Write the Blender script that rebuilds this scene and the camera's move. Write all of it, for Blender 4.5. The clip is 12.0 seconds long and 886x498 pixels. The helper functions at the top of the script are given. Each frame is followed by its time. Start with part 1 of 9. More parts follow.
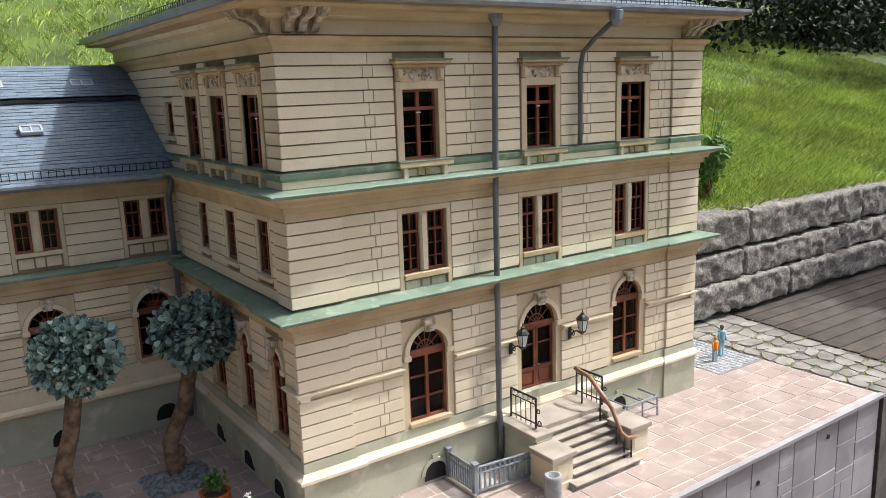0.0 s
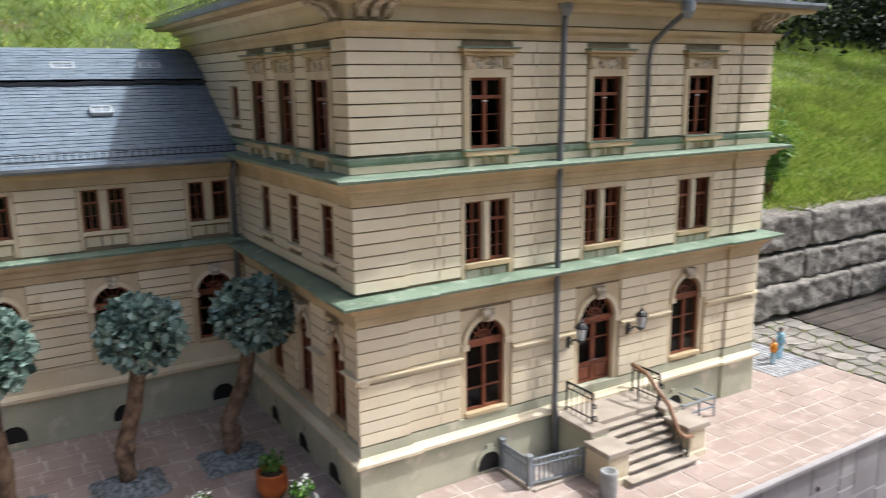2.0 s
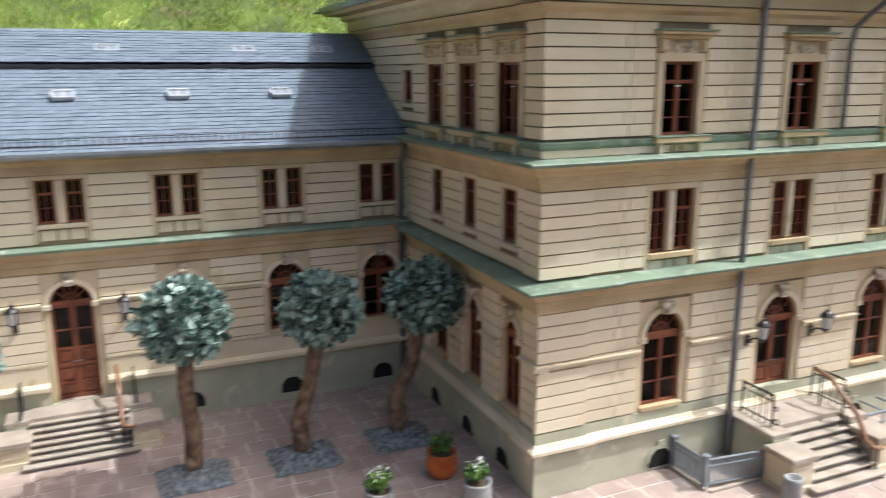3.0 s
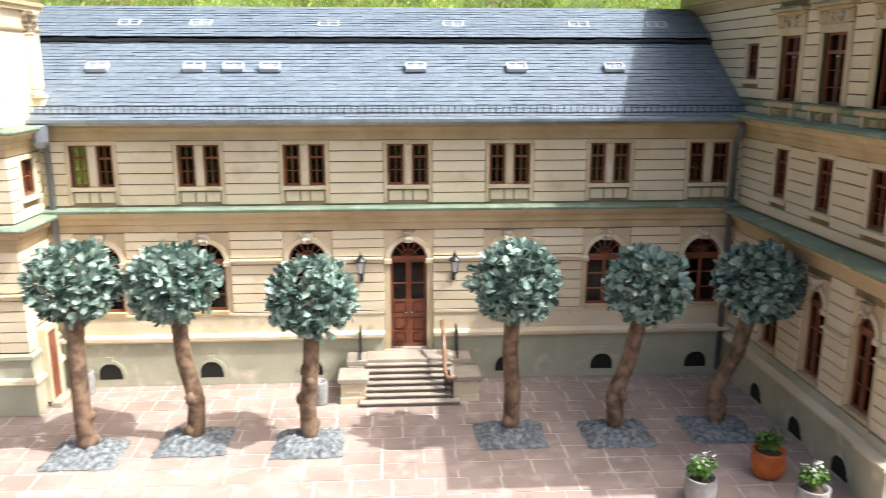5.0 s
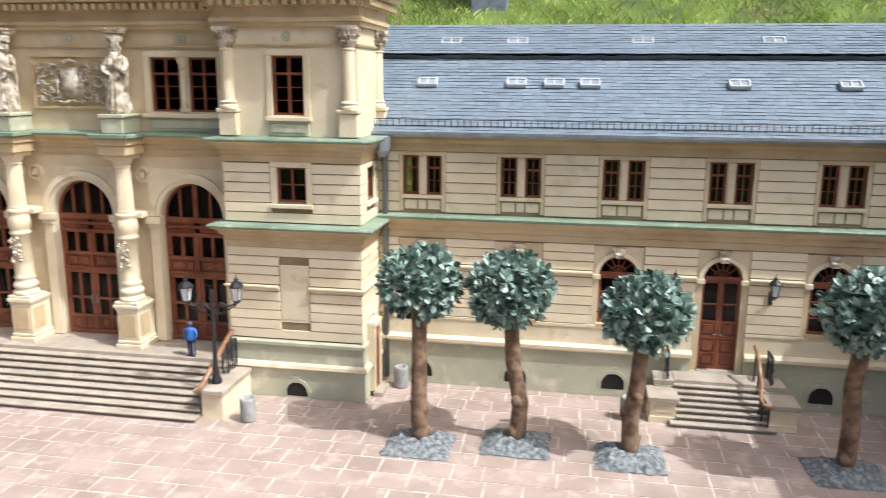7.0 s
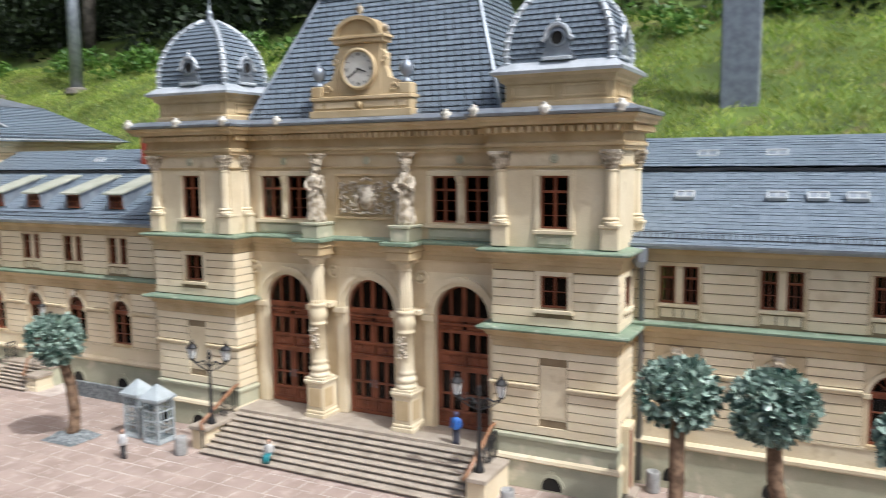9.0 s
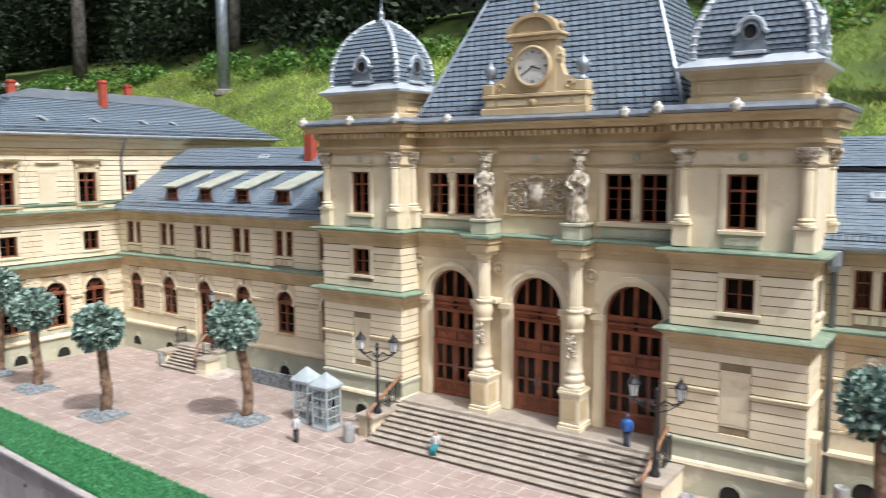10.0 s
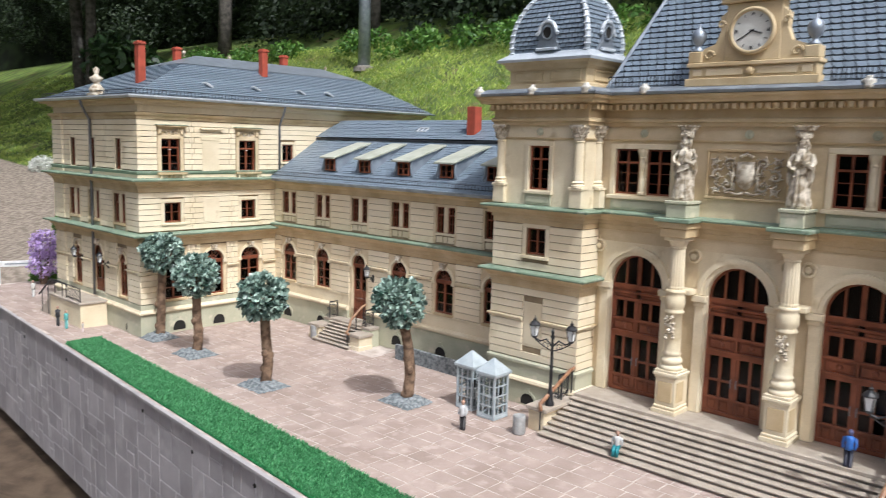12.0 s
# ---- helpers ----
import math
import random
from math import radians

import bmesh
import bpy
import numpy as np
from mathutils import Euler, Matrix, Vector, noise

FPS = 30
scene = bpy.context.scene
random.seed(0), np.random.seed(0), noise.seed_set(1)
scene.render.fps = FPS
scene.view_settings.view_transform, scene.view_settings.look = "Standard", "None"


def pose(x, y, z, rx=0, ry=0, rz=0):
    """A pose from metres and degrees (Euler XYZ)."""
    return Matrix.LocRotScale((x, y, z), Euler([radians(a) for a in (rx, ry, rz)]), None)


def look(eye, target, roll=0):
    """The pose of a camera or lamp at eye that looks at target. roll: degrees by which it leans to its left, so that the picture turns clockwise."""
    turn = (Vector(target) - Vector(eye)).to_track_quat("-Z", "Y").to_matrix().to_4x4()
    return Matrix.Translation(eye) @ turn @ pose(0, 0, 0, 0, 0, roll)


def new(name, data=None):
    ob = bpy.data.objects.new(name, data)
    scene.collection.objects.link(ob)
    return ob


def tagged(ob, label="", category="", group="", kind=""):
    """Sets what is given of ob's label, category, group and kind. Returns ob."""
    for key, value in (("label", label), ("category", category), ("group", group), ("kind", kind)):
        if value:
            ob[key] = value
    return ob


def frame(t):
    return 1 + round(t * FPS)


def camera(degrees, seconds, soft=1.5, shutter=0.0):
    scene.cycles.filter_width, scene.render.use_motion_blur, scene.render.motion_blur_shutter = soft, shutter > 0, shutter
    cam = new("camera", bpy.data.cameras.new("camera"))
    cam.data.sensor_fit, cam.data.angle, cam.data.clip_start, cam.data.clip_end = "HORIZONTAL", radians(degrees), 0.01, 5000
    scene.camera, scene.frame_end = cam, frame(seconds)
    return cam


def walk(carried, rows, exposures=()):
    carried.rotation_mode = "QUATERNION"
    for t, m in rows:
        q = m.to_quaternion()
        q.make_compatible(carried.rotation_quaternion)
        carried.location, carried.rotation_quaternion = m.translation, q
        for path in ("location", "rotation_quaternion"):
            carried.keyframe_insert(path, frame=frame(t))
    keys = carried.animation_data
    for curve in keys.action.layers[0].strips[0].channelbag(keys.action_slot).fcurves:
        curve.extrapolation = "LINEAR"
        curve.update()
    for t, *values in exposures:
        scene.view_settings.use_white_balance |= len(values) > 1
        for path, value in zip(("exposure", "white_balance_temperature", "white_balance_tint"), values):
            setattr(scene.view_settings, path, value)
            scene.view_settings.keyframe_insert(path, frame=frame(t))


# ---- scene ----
cam = camera(58.8, 12.0, 0.5, 0.7)
PATH = [
    (0, (-0.02257, -0.01145, 0.68736), (1.08943, 1.60055, 0.28236), -1.9),
    (0.5, (-0.01847, -0.01260, 0.69050), (1.09253, 1.59840, 0.27950), -1.6),
    (1, (-0.02308, -0.01360, 0.69019), (1.08492, 1.59940, 0.27319), -1.2),
    (1.5, (-0.03133, -0.01067, 0.68460), (1.06067, 1.61233, 0.26960), -1.3),
    (2, (-0.05011, 0.00955, 0.67967), (0.97289, 1.67655, 0.26167), -0.7),
    (2.5, (-0.09780, 0.04930, 0.67590), (0.80120, 1.78430, 0.24990), -0.5),
    (3, (-0.15102, 0.07385, 0.66944), (0.62998, 1.86185, 0.23044), -0.2),
    (3.5, (-0.22012, 0.09285, 0.66187), (0.40088, 1.93485, 0.19187), 0.3),
    (5.5, (-0.27289, 0.09575, 0.62247), (-0.27089, 2.04575, 0.17547), 0.1),
    (6, (-0.36057, 0.08712, 0.61610), (-0.45957, 2.03412, 0.17210), 0.4),
    (6.5, (-0.44815, 0.07403, 0.62376), (-0.68615, 2.01403, 0.19776), 0.6),
    (7, (-0.50137, 0.06172, 0.63638), (-0.84237, 1.98672, 0.21338), 0.4),
    (9, (-0.52806, -0.05716, 0.71243), (-1.42306, 1.71684, 0.48643), -0.6),
    (9.5, (-0.58092, -0.09501, 0.70669), (-1.62092, 1.59799, 0.47769), -0.7),
    (10, (-0.64748, -0.13235, 0.70529), (-1.78248, 1.49865, 0.48329), -0.2),
    (10.5, (-0.70363, -0.16086, 0.69884), (-1.91463, 1.41414, 0.47084), 0.3),
    (11, (-0.76521, -0.15408, 0.68337), (-2.01821, 1.38692, 0.44337), 0.4),
    (11.5, (-0.82576, -0.14293, 0.68061), (-2.12276, 1.36007, 0.43661), 1.2),
    (12, (-0.86423, -0.12597, 0.67352), (-2.21623, 1.32403, 0.41052), 1.5),
]
walk(cam, [(t, look(e, g, r)) for t, e, g, r in PATH],
     [(0, 0.40, 5850, 8), (2.0, 0.40, 5850, 8), (3.5, 0.62, 5900, 9), (5.5, 0.98, 6150, 9), (7.0, 0.44, 5900, 8), (9.0, 0.02, 5800, 8), (10.0, 0.13, 5750, 8), (12.0, 0.04, 5720, 8)])

# ---------------------------------------------------------------- light
SUN_EL, SUN_AZ = 55.0, 19.0            # height of the sun; turn south of +x
sun_way = Vector((math.cos(radians(SUN_EL)) * math.cos(radians(SUN_AZ)),
                  -math.cos(radians(SUN_EL)) * math.sin(radians(SUN_AZ)), math.sin(radians(SUN_EL))))
sun_data = bpy.data.lights.new("sun", "SUN")
sun_data.energy, sun_data.angle, sun_data.color = 3.15, radians(0.55), (1.0, 0.96, 0.90)
sun = new("sun", sun_data)
sun.matrix_world = look(sun_way * 30, (0, 0, 0))
sky_world = bpy.data.worlds.new("sky")
scene.world = sky_world
sky_world.use_nodes = True
sn = sky_world.node_tree
sky = sn.nodes.new("ShaderNodeTexSky")
sky.sky_type, sky.sun_disc = "NISHITA", False
sky.sun_elevation, sky.sun_rotation = radians(SUN_EL), radians(90 + SUN_AZ)
sky.dust_density, sky.air_density, sky.ozone_density = 8.0, 0.8, 0.8
sn.links.new(sky.outputs[0], sn.nodes["Background"].inputs[0])
sn.nodes["Background"].inputs[1].default_value = 0.15

# ---------------------------------------------------------------- materials
S = 0.01                                # all plans below are in centimetres


def mat(name, base, rough=0.7, dark=None, scale=60.0, fine=900.0, amount=0.5, bump=0.15, metal=0.0, spread=0.0, spec=0.4,
        stain=None, stain_at=0.62, stain_scale=18.0, coat=0.0):
    """Paint, stone, wood or metal: base colour broken up by a coarse and a fine noise, stains and relief."""
    m = bpy.data.materials.new(name)
    m.use_nodes = True
    nt = m.node_tree
    p = nt.nodes["Principled BSDF"]
    a = nt.nodes.new("ShaderNodeTexNoise")
    a.inputs["Scale"].default_value, a.inputs["Detail"].default_value = scale, 6
    b = nt.nodes.new("ShaderNodeTexNoise")
    b.inputs["Scale"].default_value, b.inputs["Detail"].default_value = fine, 3
    geo = nt.nodes.new("ShaderNodeNewGeometry")
    for n in (a, b):
        nt.links.new(geo.outputs["Position"], n.inputs["Vector"])
    dark = dark or tuple(c * 0.72 for c in base)
    mix = nt.nodes.new("ShaderNodeMix")
    mix.data_type = "RGBA"
    mix.inputs["A"].default_value, mix.inputs["B"].default_value = (*dark, 1), (*base, 1)
    ramp = nt.nodes.new("ShaderNodeMapRange")
    ramp.inputs["From Min"].default_value, ramp.inputs["From Max"].default_value = 0.5 - 0.2 / max(amount, 0.05) * 0.5, 0.62
    nt.links.new(a.outputs["Fac"], ramp.inputs["Value"])
    nt.links.new(ramp.outputs["Result"], mix.inputs["Factor"])
    col = mix.outputs["Result"]
    f = nt.nodes.new("ShaderNodeMix")
    f.data_type, f.blend_type = "RGBA", "MULTIPLY"
    f.inputs["Factor"].default_value = 0.35
    nt.links.new(col, f.inputs["A"])
    cr = nt.nodes.new("ShaderNodeMapRange")
    cr.inputs["To Min"].default_value, cr.inputs["To Max"].default_value = 0.55, 1.35
    nt.links.new(b.outputs["Fac"], cr.inputs["Value"])
    nt.links.new(cr.outputs["Result"], f.inputs["B"])
    col = f.outputs["Result"]
    if stain:
        sx = nt.nodes.new("ShaderNodeTexNoise")
        sx.inputs["Scale"].default_value, sx.inputs["Detail"].default_value = stain_scale, 8
        nt.links.new(geo.outputs["Position"], sx.inputs["Vector"])
        sr = nt.nodes.new("ShaderNodeMapRange")
        sr.inputs["From Min"].default_value, sr.inputs["From Max"].default_value = stain_at - 0.05, stain_at + 0.1
        nt.links.new(sx.outputs["Fac"], sr.inputs["Value"])
        sm = nt.nodes.new("ShaderNodeMix")
        sm.data_type = "RGBA"
        sm.inputs["B"].default_value = (*stain, 1)
        nt.links.new(sr.outputs["Result"], sm.inputs["Factor"])
        nt.links.new(col, sm.inputs["A"])
        col = sm.outputs["Result"]
    if spread:
        oi = nt.nodes.new("ShaderNodeObjectInfo")
        hs = nt.nodes.new("ShaderNodeHueSaturation")
        vr = nt.nodes.new("ShaderNodeMapRange")
        vr.inputs["To Min"].default_value, vr.inputs["To Max"].default_value = 1 - spread, 1 + spread
        nt.links.new(oi.outputs["Random"], vr.inputs["Value"])
        nt.links.new(vr.outputs["Result"], hs.inputs["Value"])
        nt.links.new(col, hs.inputs["Color"])
        col = hs.outputs["Color"]
    nt.links.new(col, p.inputs["Base Color"])
    rr = nt.nodes.new("ShaderNodeMapRange")
    rr.inputs["To Min"].default_value, rr.inputs["To Max"].default_value = max(rough - 0.15, 0.03), min(rough + 0.12, 1)
    nt.links.new(a.outputs["Fac"], rr.inputs["Value"])
    nt.links.new(rr.outputs["Result"], p.inputs["Roughness"])
    p.inputs["Metallic"].default_value, p.inputs["Specular IOR Level"].default_value = metal, spec
    p.inputs["Coat Weight"].default_value = coat
    if bump:
        bp = nt.nodes.new("ShaderNodeBump")
        bp.inputs["Strength"].default_value, bp.inputs["Distance"].default_value = bump, 0.001
        nt.links.new(b.outputs["Fac"], bp.inputs["Height"])
        nt.links.new(bp.outputs["Normal"], p.inputs["Normal"])
    return m


def per_island(material):
    """The same material for pieces that are joined into one mesh: each island has its own shade."""
    m = material.copy()
    nt = m.node_tree
    oi = next(n for n in nt.nodes if n.type == "OBJECT_INFO")
    gi = nt.nodes.new("ShaderNodeNewGeometry")
    for l in list(oi.outputs["Random"].links):
        nt.links.new(gi.outputs["Random Per Island"], l.to_socket)
    return m


def glass_mat(name, tint=(0.75, 0.8, 0.78), rough=0.03):
    m = bpy.data.materials.new(name)
    m.use_nodes = True
    p = m.node_tree.nodes["Principled BSDF"]
    p.inputs["Base Color"].default_value = (*tint, 1)
    p.inputs["Roughness"].default_value, p.inputs["Transmission Weight"].default_value = rough, 1.0
    p.inputs["IOR"].default_value = 1.25
    return m


CREAM = mat("cream_paint", (0.80, 0.705, 0.52), 0.72, (0.74, 0.63, 0.435), 9, 500, 0.6, 0.10, spread=0.05,
            stain=(0.60, 0.50, 0.32), stain_at=0.66, stain_scale=14)
CREAM_PLAIN = mat("cream_plaster", (0.76, 0.67, 0.49), 0.75, (0.67, 0.57, 0.385), 11, 420, 0.6, 0.15,
                  stain=(0.52, 0.42, 0.25), stain_at=0.66, stain_scale=22)
GROOVE = mat("dark_brown_joint_paint", (0.30, 0.23, 0.14), 0.9, (0.20, 0.15, 0.09), 20, 300, 0.6, 0.2)
TAN = mat("tan_moulding_paint", (0.61, 0.485, 0.295), 0.7, (0.47, 0.35, 0.19), 14, 400, 0.6, 0.12, spread=0.06)
TRIM_AND_SHADE = mat("pale_tan_trim_and_recess_shade", (0.69, 0.575, 0.385), 0.7, (0.57, 0.455, 0.28), 16, 400, 0.6, 0.12, spread=0.05)
SAGE = mat("sage_plinth_paint", (0.50, 0.49, 0.36), 0.85, (0.40, 0.40, 0.29), 12, 350, 0.6, 0.2,
           stain=(0.68, 0.62, 0.49), stain_at=0.63, stain_scale=20)
COPPER = mat("weathered_copper_green", (0.235, 0.31, 0.225), 0.55, (0.165, 0.225, 0.155), 16, 500, 0.6, 0.1,
             stain=(0.36, 0.40, 0.32), stain_at=0.62, stain_scale=40)
SLATE = mat("blue_grey_slate", (0.20, 0.245, 0.293), 0.42, (0.16, 0.198, 0.24), 70, 700, 0.7, 0.25, spread=0.10, spec=0.5)
SLATE_JOINED = per_island(SLATE)
SLATE_FLAT = mat("dark_roofing", (0.05, 0.055, 0.065), 0.6, (0.03, 0.033, 0.04), 25, 600, 0.7, 0.2)
LEAD = mat("dull_zinc_sheet", (0.36, 0.40, 0.45), 0.42, (0.25, 0.28, 0.32), 30, 500, 0.6, 0.08, metal=0.55)
ZINC = mat("pale_zinc", (0.60, 0.64, 0.68), 0.4, (0.46, 0.50, 0.54), 25, 300, 0.7, 0.15, metal=0.2)
PIPE = mat("dark_grey_pipe", (0.20, 0.205, 0.215), 0.45, None, 30, 400, 0.6, 0.1, metal=0.3)
REDWOOD = mat("reddish_brown_wood", (0.26, 0.085, 0.042), 0.38, (0.15, 0.045, 0.022), 30, 700, 0.6, 0.12)
# red-brown rail lightened to tan: its gloss highlights are put into the colour
RAILWOOD = mat("handrail_with_painted_sheen", (0.36, 0.21, 0.12), 0.32, (0.24, 0.12, 0.065), 40, 500, 0.6, 0.1)
# near black: shade of rooms and hollows painted as a colour
DARK = mat("interior_shade_black", (0.02, 0.018, 0.016), 0.9, None, 10, 100, 0.3, 0)
GLASS = glass_mat("window_glass", (0.5, 0.5, 0.48))
PAVE = mat("pink_sandstone_slab", (0.40, 0.316, 0.272), 0.85, (0.325, 0.25, 0.21), 10, 400, 0.8, 0.3, spread=0.06,
           stain=(0.46, 0.37, 0.325), stain_at=0.58, stain_scale=26)
JOINT = mat("pale_mortar", (0.60, 0.53, 0.475), 0.95, (0.37, 0.30, 0.255), 25, 600, 0.6, 0.3)
STEP = mat("beige_step_stone", (0.44, 0.38, 0.31), 0.8, (0.34, 0.29, 0.23), 25, 500, 0.6, 0.2)
TERR = mat("grey_stone_tile", (0.39, 0.365, 0.365), 0.6, (0.30, 0.28, 0.28), 10, 500, 0.6, 0.2, spread=0.12,
           stain=(0.46, 0.44, 0.43), stain_at=0.62, stain_scale=12)
IRON = mat("black_iron", (0.02, 0.02, 0.022), 0.45, None, 40, 600, 0.5, 0.1, spec=0.5)
GREYIRON = mat("grey_painted_iron", (0.28, 0.31, 0.33), 0.45, None, 40, 600, 0.5, 0.1)
STATUE = mat("pale_carved_stone", (0.72, 0.65, 0.53), 0.6, (0.28, 0.22, 0.14), 70, 400, 0.8, 0.3)
ROUGHSTONE = mat("granite_block", (0.31, 0.285, 0.25), 0.9, (0.15, 0.135, 0.112), 140, 520, 1.0, 1.0, spread=0.15,
                 stain=(0.10, 0.09, 0.07), stain_at=0.62, stain_scale=45)
EARTH = mat("brown_soil", (0.12, 0.085, 0.055), 0.95, (0.06, 0.04, 0.025), 12, 120, 0.7, 0.5)
BARK = mat("brown_bark", (0.25, 0.165, 0.105), 0.9, (0.09, 0.055, 0.034), 60, 400, 0.7, 0.6)
FBARK = mat("grey_forest_bark", (0.13, 0.115, 0.10), 0.95, (0.05, 0.045, 0.04), 20, 120, 0.8, 0.8)
# opaque pale grey: the sky's reflection in the skylight glass, painted on
SKYPANE = mat("painted_sky_reflection_pane", (0.33, 0.37, 0.41), 0.15, (0.26, 0.30, 0.34), 40, 300, 0.5, 0.0, spec=0.6)
GRAVEL = mat("grey_gravel", (0.27, 0.29, 0.295), 0.85, (0.10, 0.115, 0.12), 120, 700, 0.8, 0.5)
BRICKRED = mat("red_chimney_paint", (0.42, 0.08, 0.045), 0.75, (0.28, 0.055, 0.03), 30, 300, 0.6, 0.2)
WHITE = mat("white_metal", (0.72, 0.73, 0.72), 0.5, None, 30, 300, 0.4, 0.08)


# ---------------------------------------------------------------- builders
class Bag:
    """Collects faces in centimetres; m lays what is added into place."""

    def __init__(self, m=None):
        self.v, self.f, self.m = [], [], m or Matrix()

    def add(self, pts, faces):
        o = len(self.v)
        self.v += [self.m @ Vector(p) for p in pts]
        self.f += [[i + o for i in q] for q in faces]
        return self

    def box(self, x0, y0, z0, x1, y1, z1, c=0.0):
        """A box; c cuts its twelve edges."""
        if c <= 0:
            p = [(x, y, z) for z in (z0, z1) for y in (y0, y1) for x in (x0, x1)]
            return self.add(p, [(0, 2, 3, 1), (4, 5, 7, 6), (0, 1, 5, 4), (2, 6, 7, 3), (0, 4, 6, 2), (1, 3, 7, 5)])
        X, Y, Z = (x0, x1), (y0, y1), (z0, z1)
        p, idx = [], {}
        for i in (0, 1):
            for j in (0, 1):
                for k in (0, 1):
                    sx, sy, sz = (c if i == 0 else -c), (c if j == 0 else -c), (c if k == 0 else -c)
                    idx[i, j, k] = len(p)
                    p += [(X[i], Y[j] + sy, Z[k] + sz), (X[i] + sx, Y[j], Z[k] + sz), (X[i] + sx, Y[j] + sy, Z[k])]
        f = []
        q = lambda i, j, k, a: idx[i, j, k] + a
        for s in (0, 1):
            f += [[q(s, 0, 0, 0), q(s, 1, 0, 0), q(s, 1, 1, 0), q(s, 0, 1, 0)][::1 if s else -1],
                  [q(0, s, 0, 1), q(0, s, 1, 1), q(1, s, 1, 1), q(1, s, 0, 1)][::1 if s else -1],
                  [q(0, 0, s, 2), q(1, 0, s, 2), q(1, 1, s, 2), q(0, 1, s, 2)][::1 if s else -1]]
        for a in (0, 1):
            for b in (0, 1):
                f += [[q(a, b, 0, 0), q(a, b, 1, 0), q(a, b, 1, 1), q(a, b, 0, 1)],
                      [q(a, 0, b, 0), q(a, 1, b, 0), q(a, 1, b, 2), q(a, 0, b, 2)],
                      [q(0, a, b, 1), q(1, a, b, 1), q(1, a, b, 2), q(0, a, b, 2)]]
        for i in (0, 1):
            for j in (0, 1):
                for k in (0, 1):
                    f.append([q(i, j, k, 0), q(i, j, k, 1), q(i, j, k, 2)])
        return self.add(p, f)

    def pad(self, x0, y0, x1, y1, n0, n1, c):
        """A raised block on a wall, with sloped rims."""
        p = [(x0, y0, n0), (x1, y0, n0), (x1, y1, n0), (x0, y1, n0),
             (x0 + c, y0 + c, n1), (x1 - c, y0 + c, n1), (x1 - c, y1 - c, n1), (x0 + c, y1 - c, n1)]
        return self.add(p, [(4, 5, 6, 7), (0, 1, 5, 4), (1, 2, 6, 5), (2, 3, 7, 6), (3, 0, 4, 7)])

    def lathe(self, x, y, profile, n=14, axis="z", turn=0.0, flute=0.0, caps=True):
        """A turned body about the upright axis through x, y; profile: (radius, height)."""
        p, f = [], []
        for r, h in profile:
            for i in range(n):
                a = 2 * math.pi * i / n + turn
                k = r * (1 - flute * (i % 2))
                p.append((x + k * math.cos(a), y + k * math.sin(a), h))
        for j in range(len(profile) - 1):
            for i in range(n):
                f.append((j * n + i, j * n + (i + 1) % n, (j + 1) * n + (i + 1) % n, (j + 1) * n + i))
        if caps:
            f += [list(range(n))[::-1], [(len(profile) - 1) * n + i for i in range(n)]]
        return self.add(p, f)

    def tube(self, pts, r, n=6, taper=None):
        """A round bar along points."""
        pts = [Vector(q) for q in pts]
        p, f = [], []
        ref = Vector((1, 0, 0)) if abs(pts[-1].z - pts[0].z) > 0.7 * (pts[-1] - pts[0]).length else Vector((0, 0, 1))
        for i, q in enumerate(pts):
            d = (pts[min(i + 1, len(pts) - 1)] - pts[max(i - 1, 0)]).normalized()
            a = d.cross(ref).normalized() if d.cross(ref).length > 0.05 else d.orthogonal().normalized()
            b = d.cross(a)
            rr = r if taper is None else r + (taper - r) * i / (len(pts) - 1)
            p += [q + (a * math.cos(2 * math.pi * k / n) + b * math.sin(2 * math.pi * k / n)) * rr for k in range(n)]
        for j in range(len(pts) - 1):
            f += [(j * n + k, j * n + (k + 1) % n, (j + 1) * n + (k + 1) % n, (j + 1) * n + k) for k in range(n)]
        f += [list(range(n))[::-1], [(len(pts) - 1) * n + k for k in range(n)]]
        return self.add(p, f)

    def sweep(self, path, profile, closed=False):
        """A moulding: profile of (out, height) along a plan path, mitred at its corners. Out lies to the right of the way."""
        n = len(path)
        rows = []
        for i in range(n):
            q = Vector(path[i])
            a = (q - Vector(path[i - 1])).normalized() if i or closed else None
            b = (Vector(path[(i + 1) % n]) - q).normalized() if i < n - 1 or closed else None
            a, b = a or b, b or a
            na, nb = Vector((a.y, -a.x)), Vector((b.y, -b.x))
            d = (na + nb).normalized()
            d = d / max(d.dot(na), 0.3)
            rows.append([(q.x + d.x * o, q.y + d.y * o, h) for o, h in profile])
        k, p, f = len(profile), [v for r in rows for v in r], []
        for i in range(n if closed else n - 1):
            j = (i + 1) % n
            f += [(i * k + c, j * k + c, j * k + c + 1, i * k + c + 1) for c in range(k - 1)]
        if not closed:
            f += [list(range(k)), [(n - 1) * k + c for c in range(k)][::-1]]
        return self.add(p, f)

    def mesh(self, name, material, origin=(0, 0, 0), smooth=False):
        me = bpy.data.meshes.new(name)
        o = Vector(origin)
        me.from_pydata([(v - o) * S for v in self.v], [], self.f)
        bm = bmesh.new()
        bm.from_mesh(me)
        bmesh.ops.recalc_face_normals(bm, faces=bm.faces)
        bm.to_mesh(me)
        bm.free()
        me.materials.append(material)
        if smooth:
            for q in me.polygons:
                q.use_smooth = True
        return me


ORIGIN = {}


def thing(name, x, y, z, label, category, group="", kind=""):
    """The Empty at a thing's base, in centimetres."""
    ob = tagged(new(name), label, category, group, kind)
    ob.location = (x * S, y * S, z * S)
    ORIGIN[ob.name] = Vector((x, y, z))
    return ob


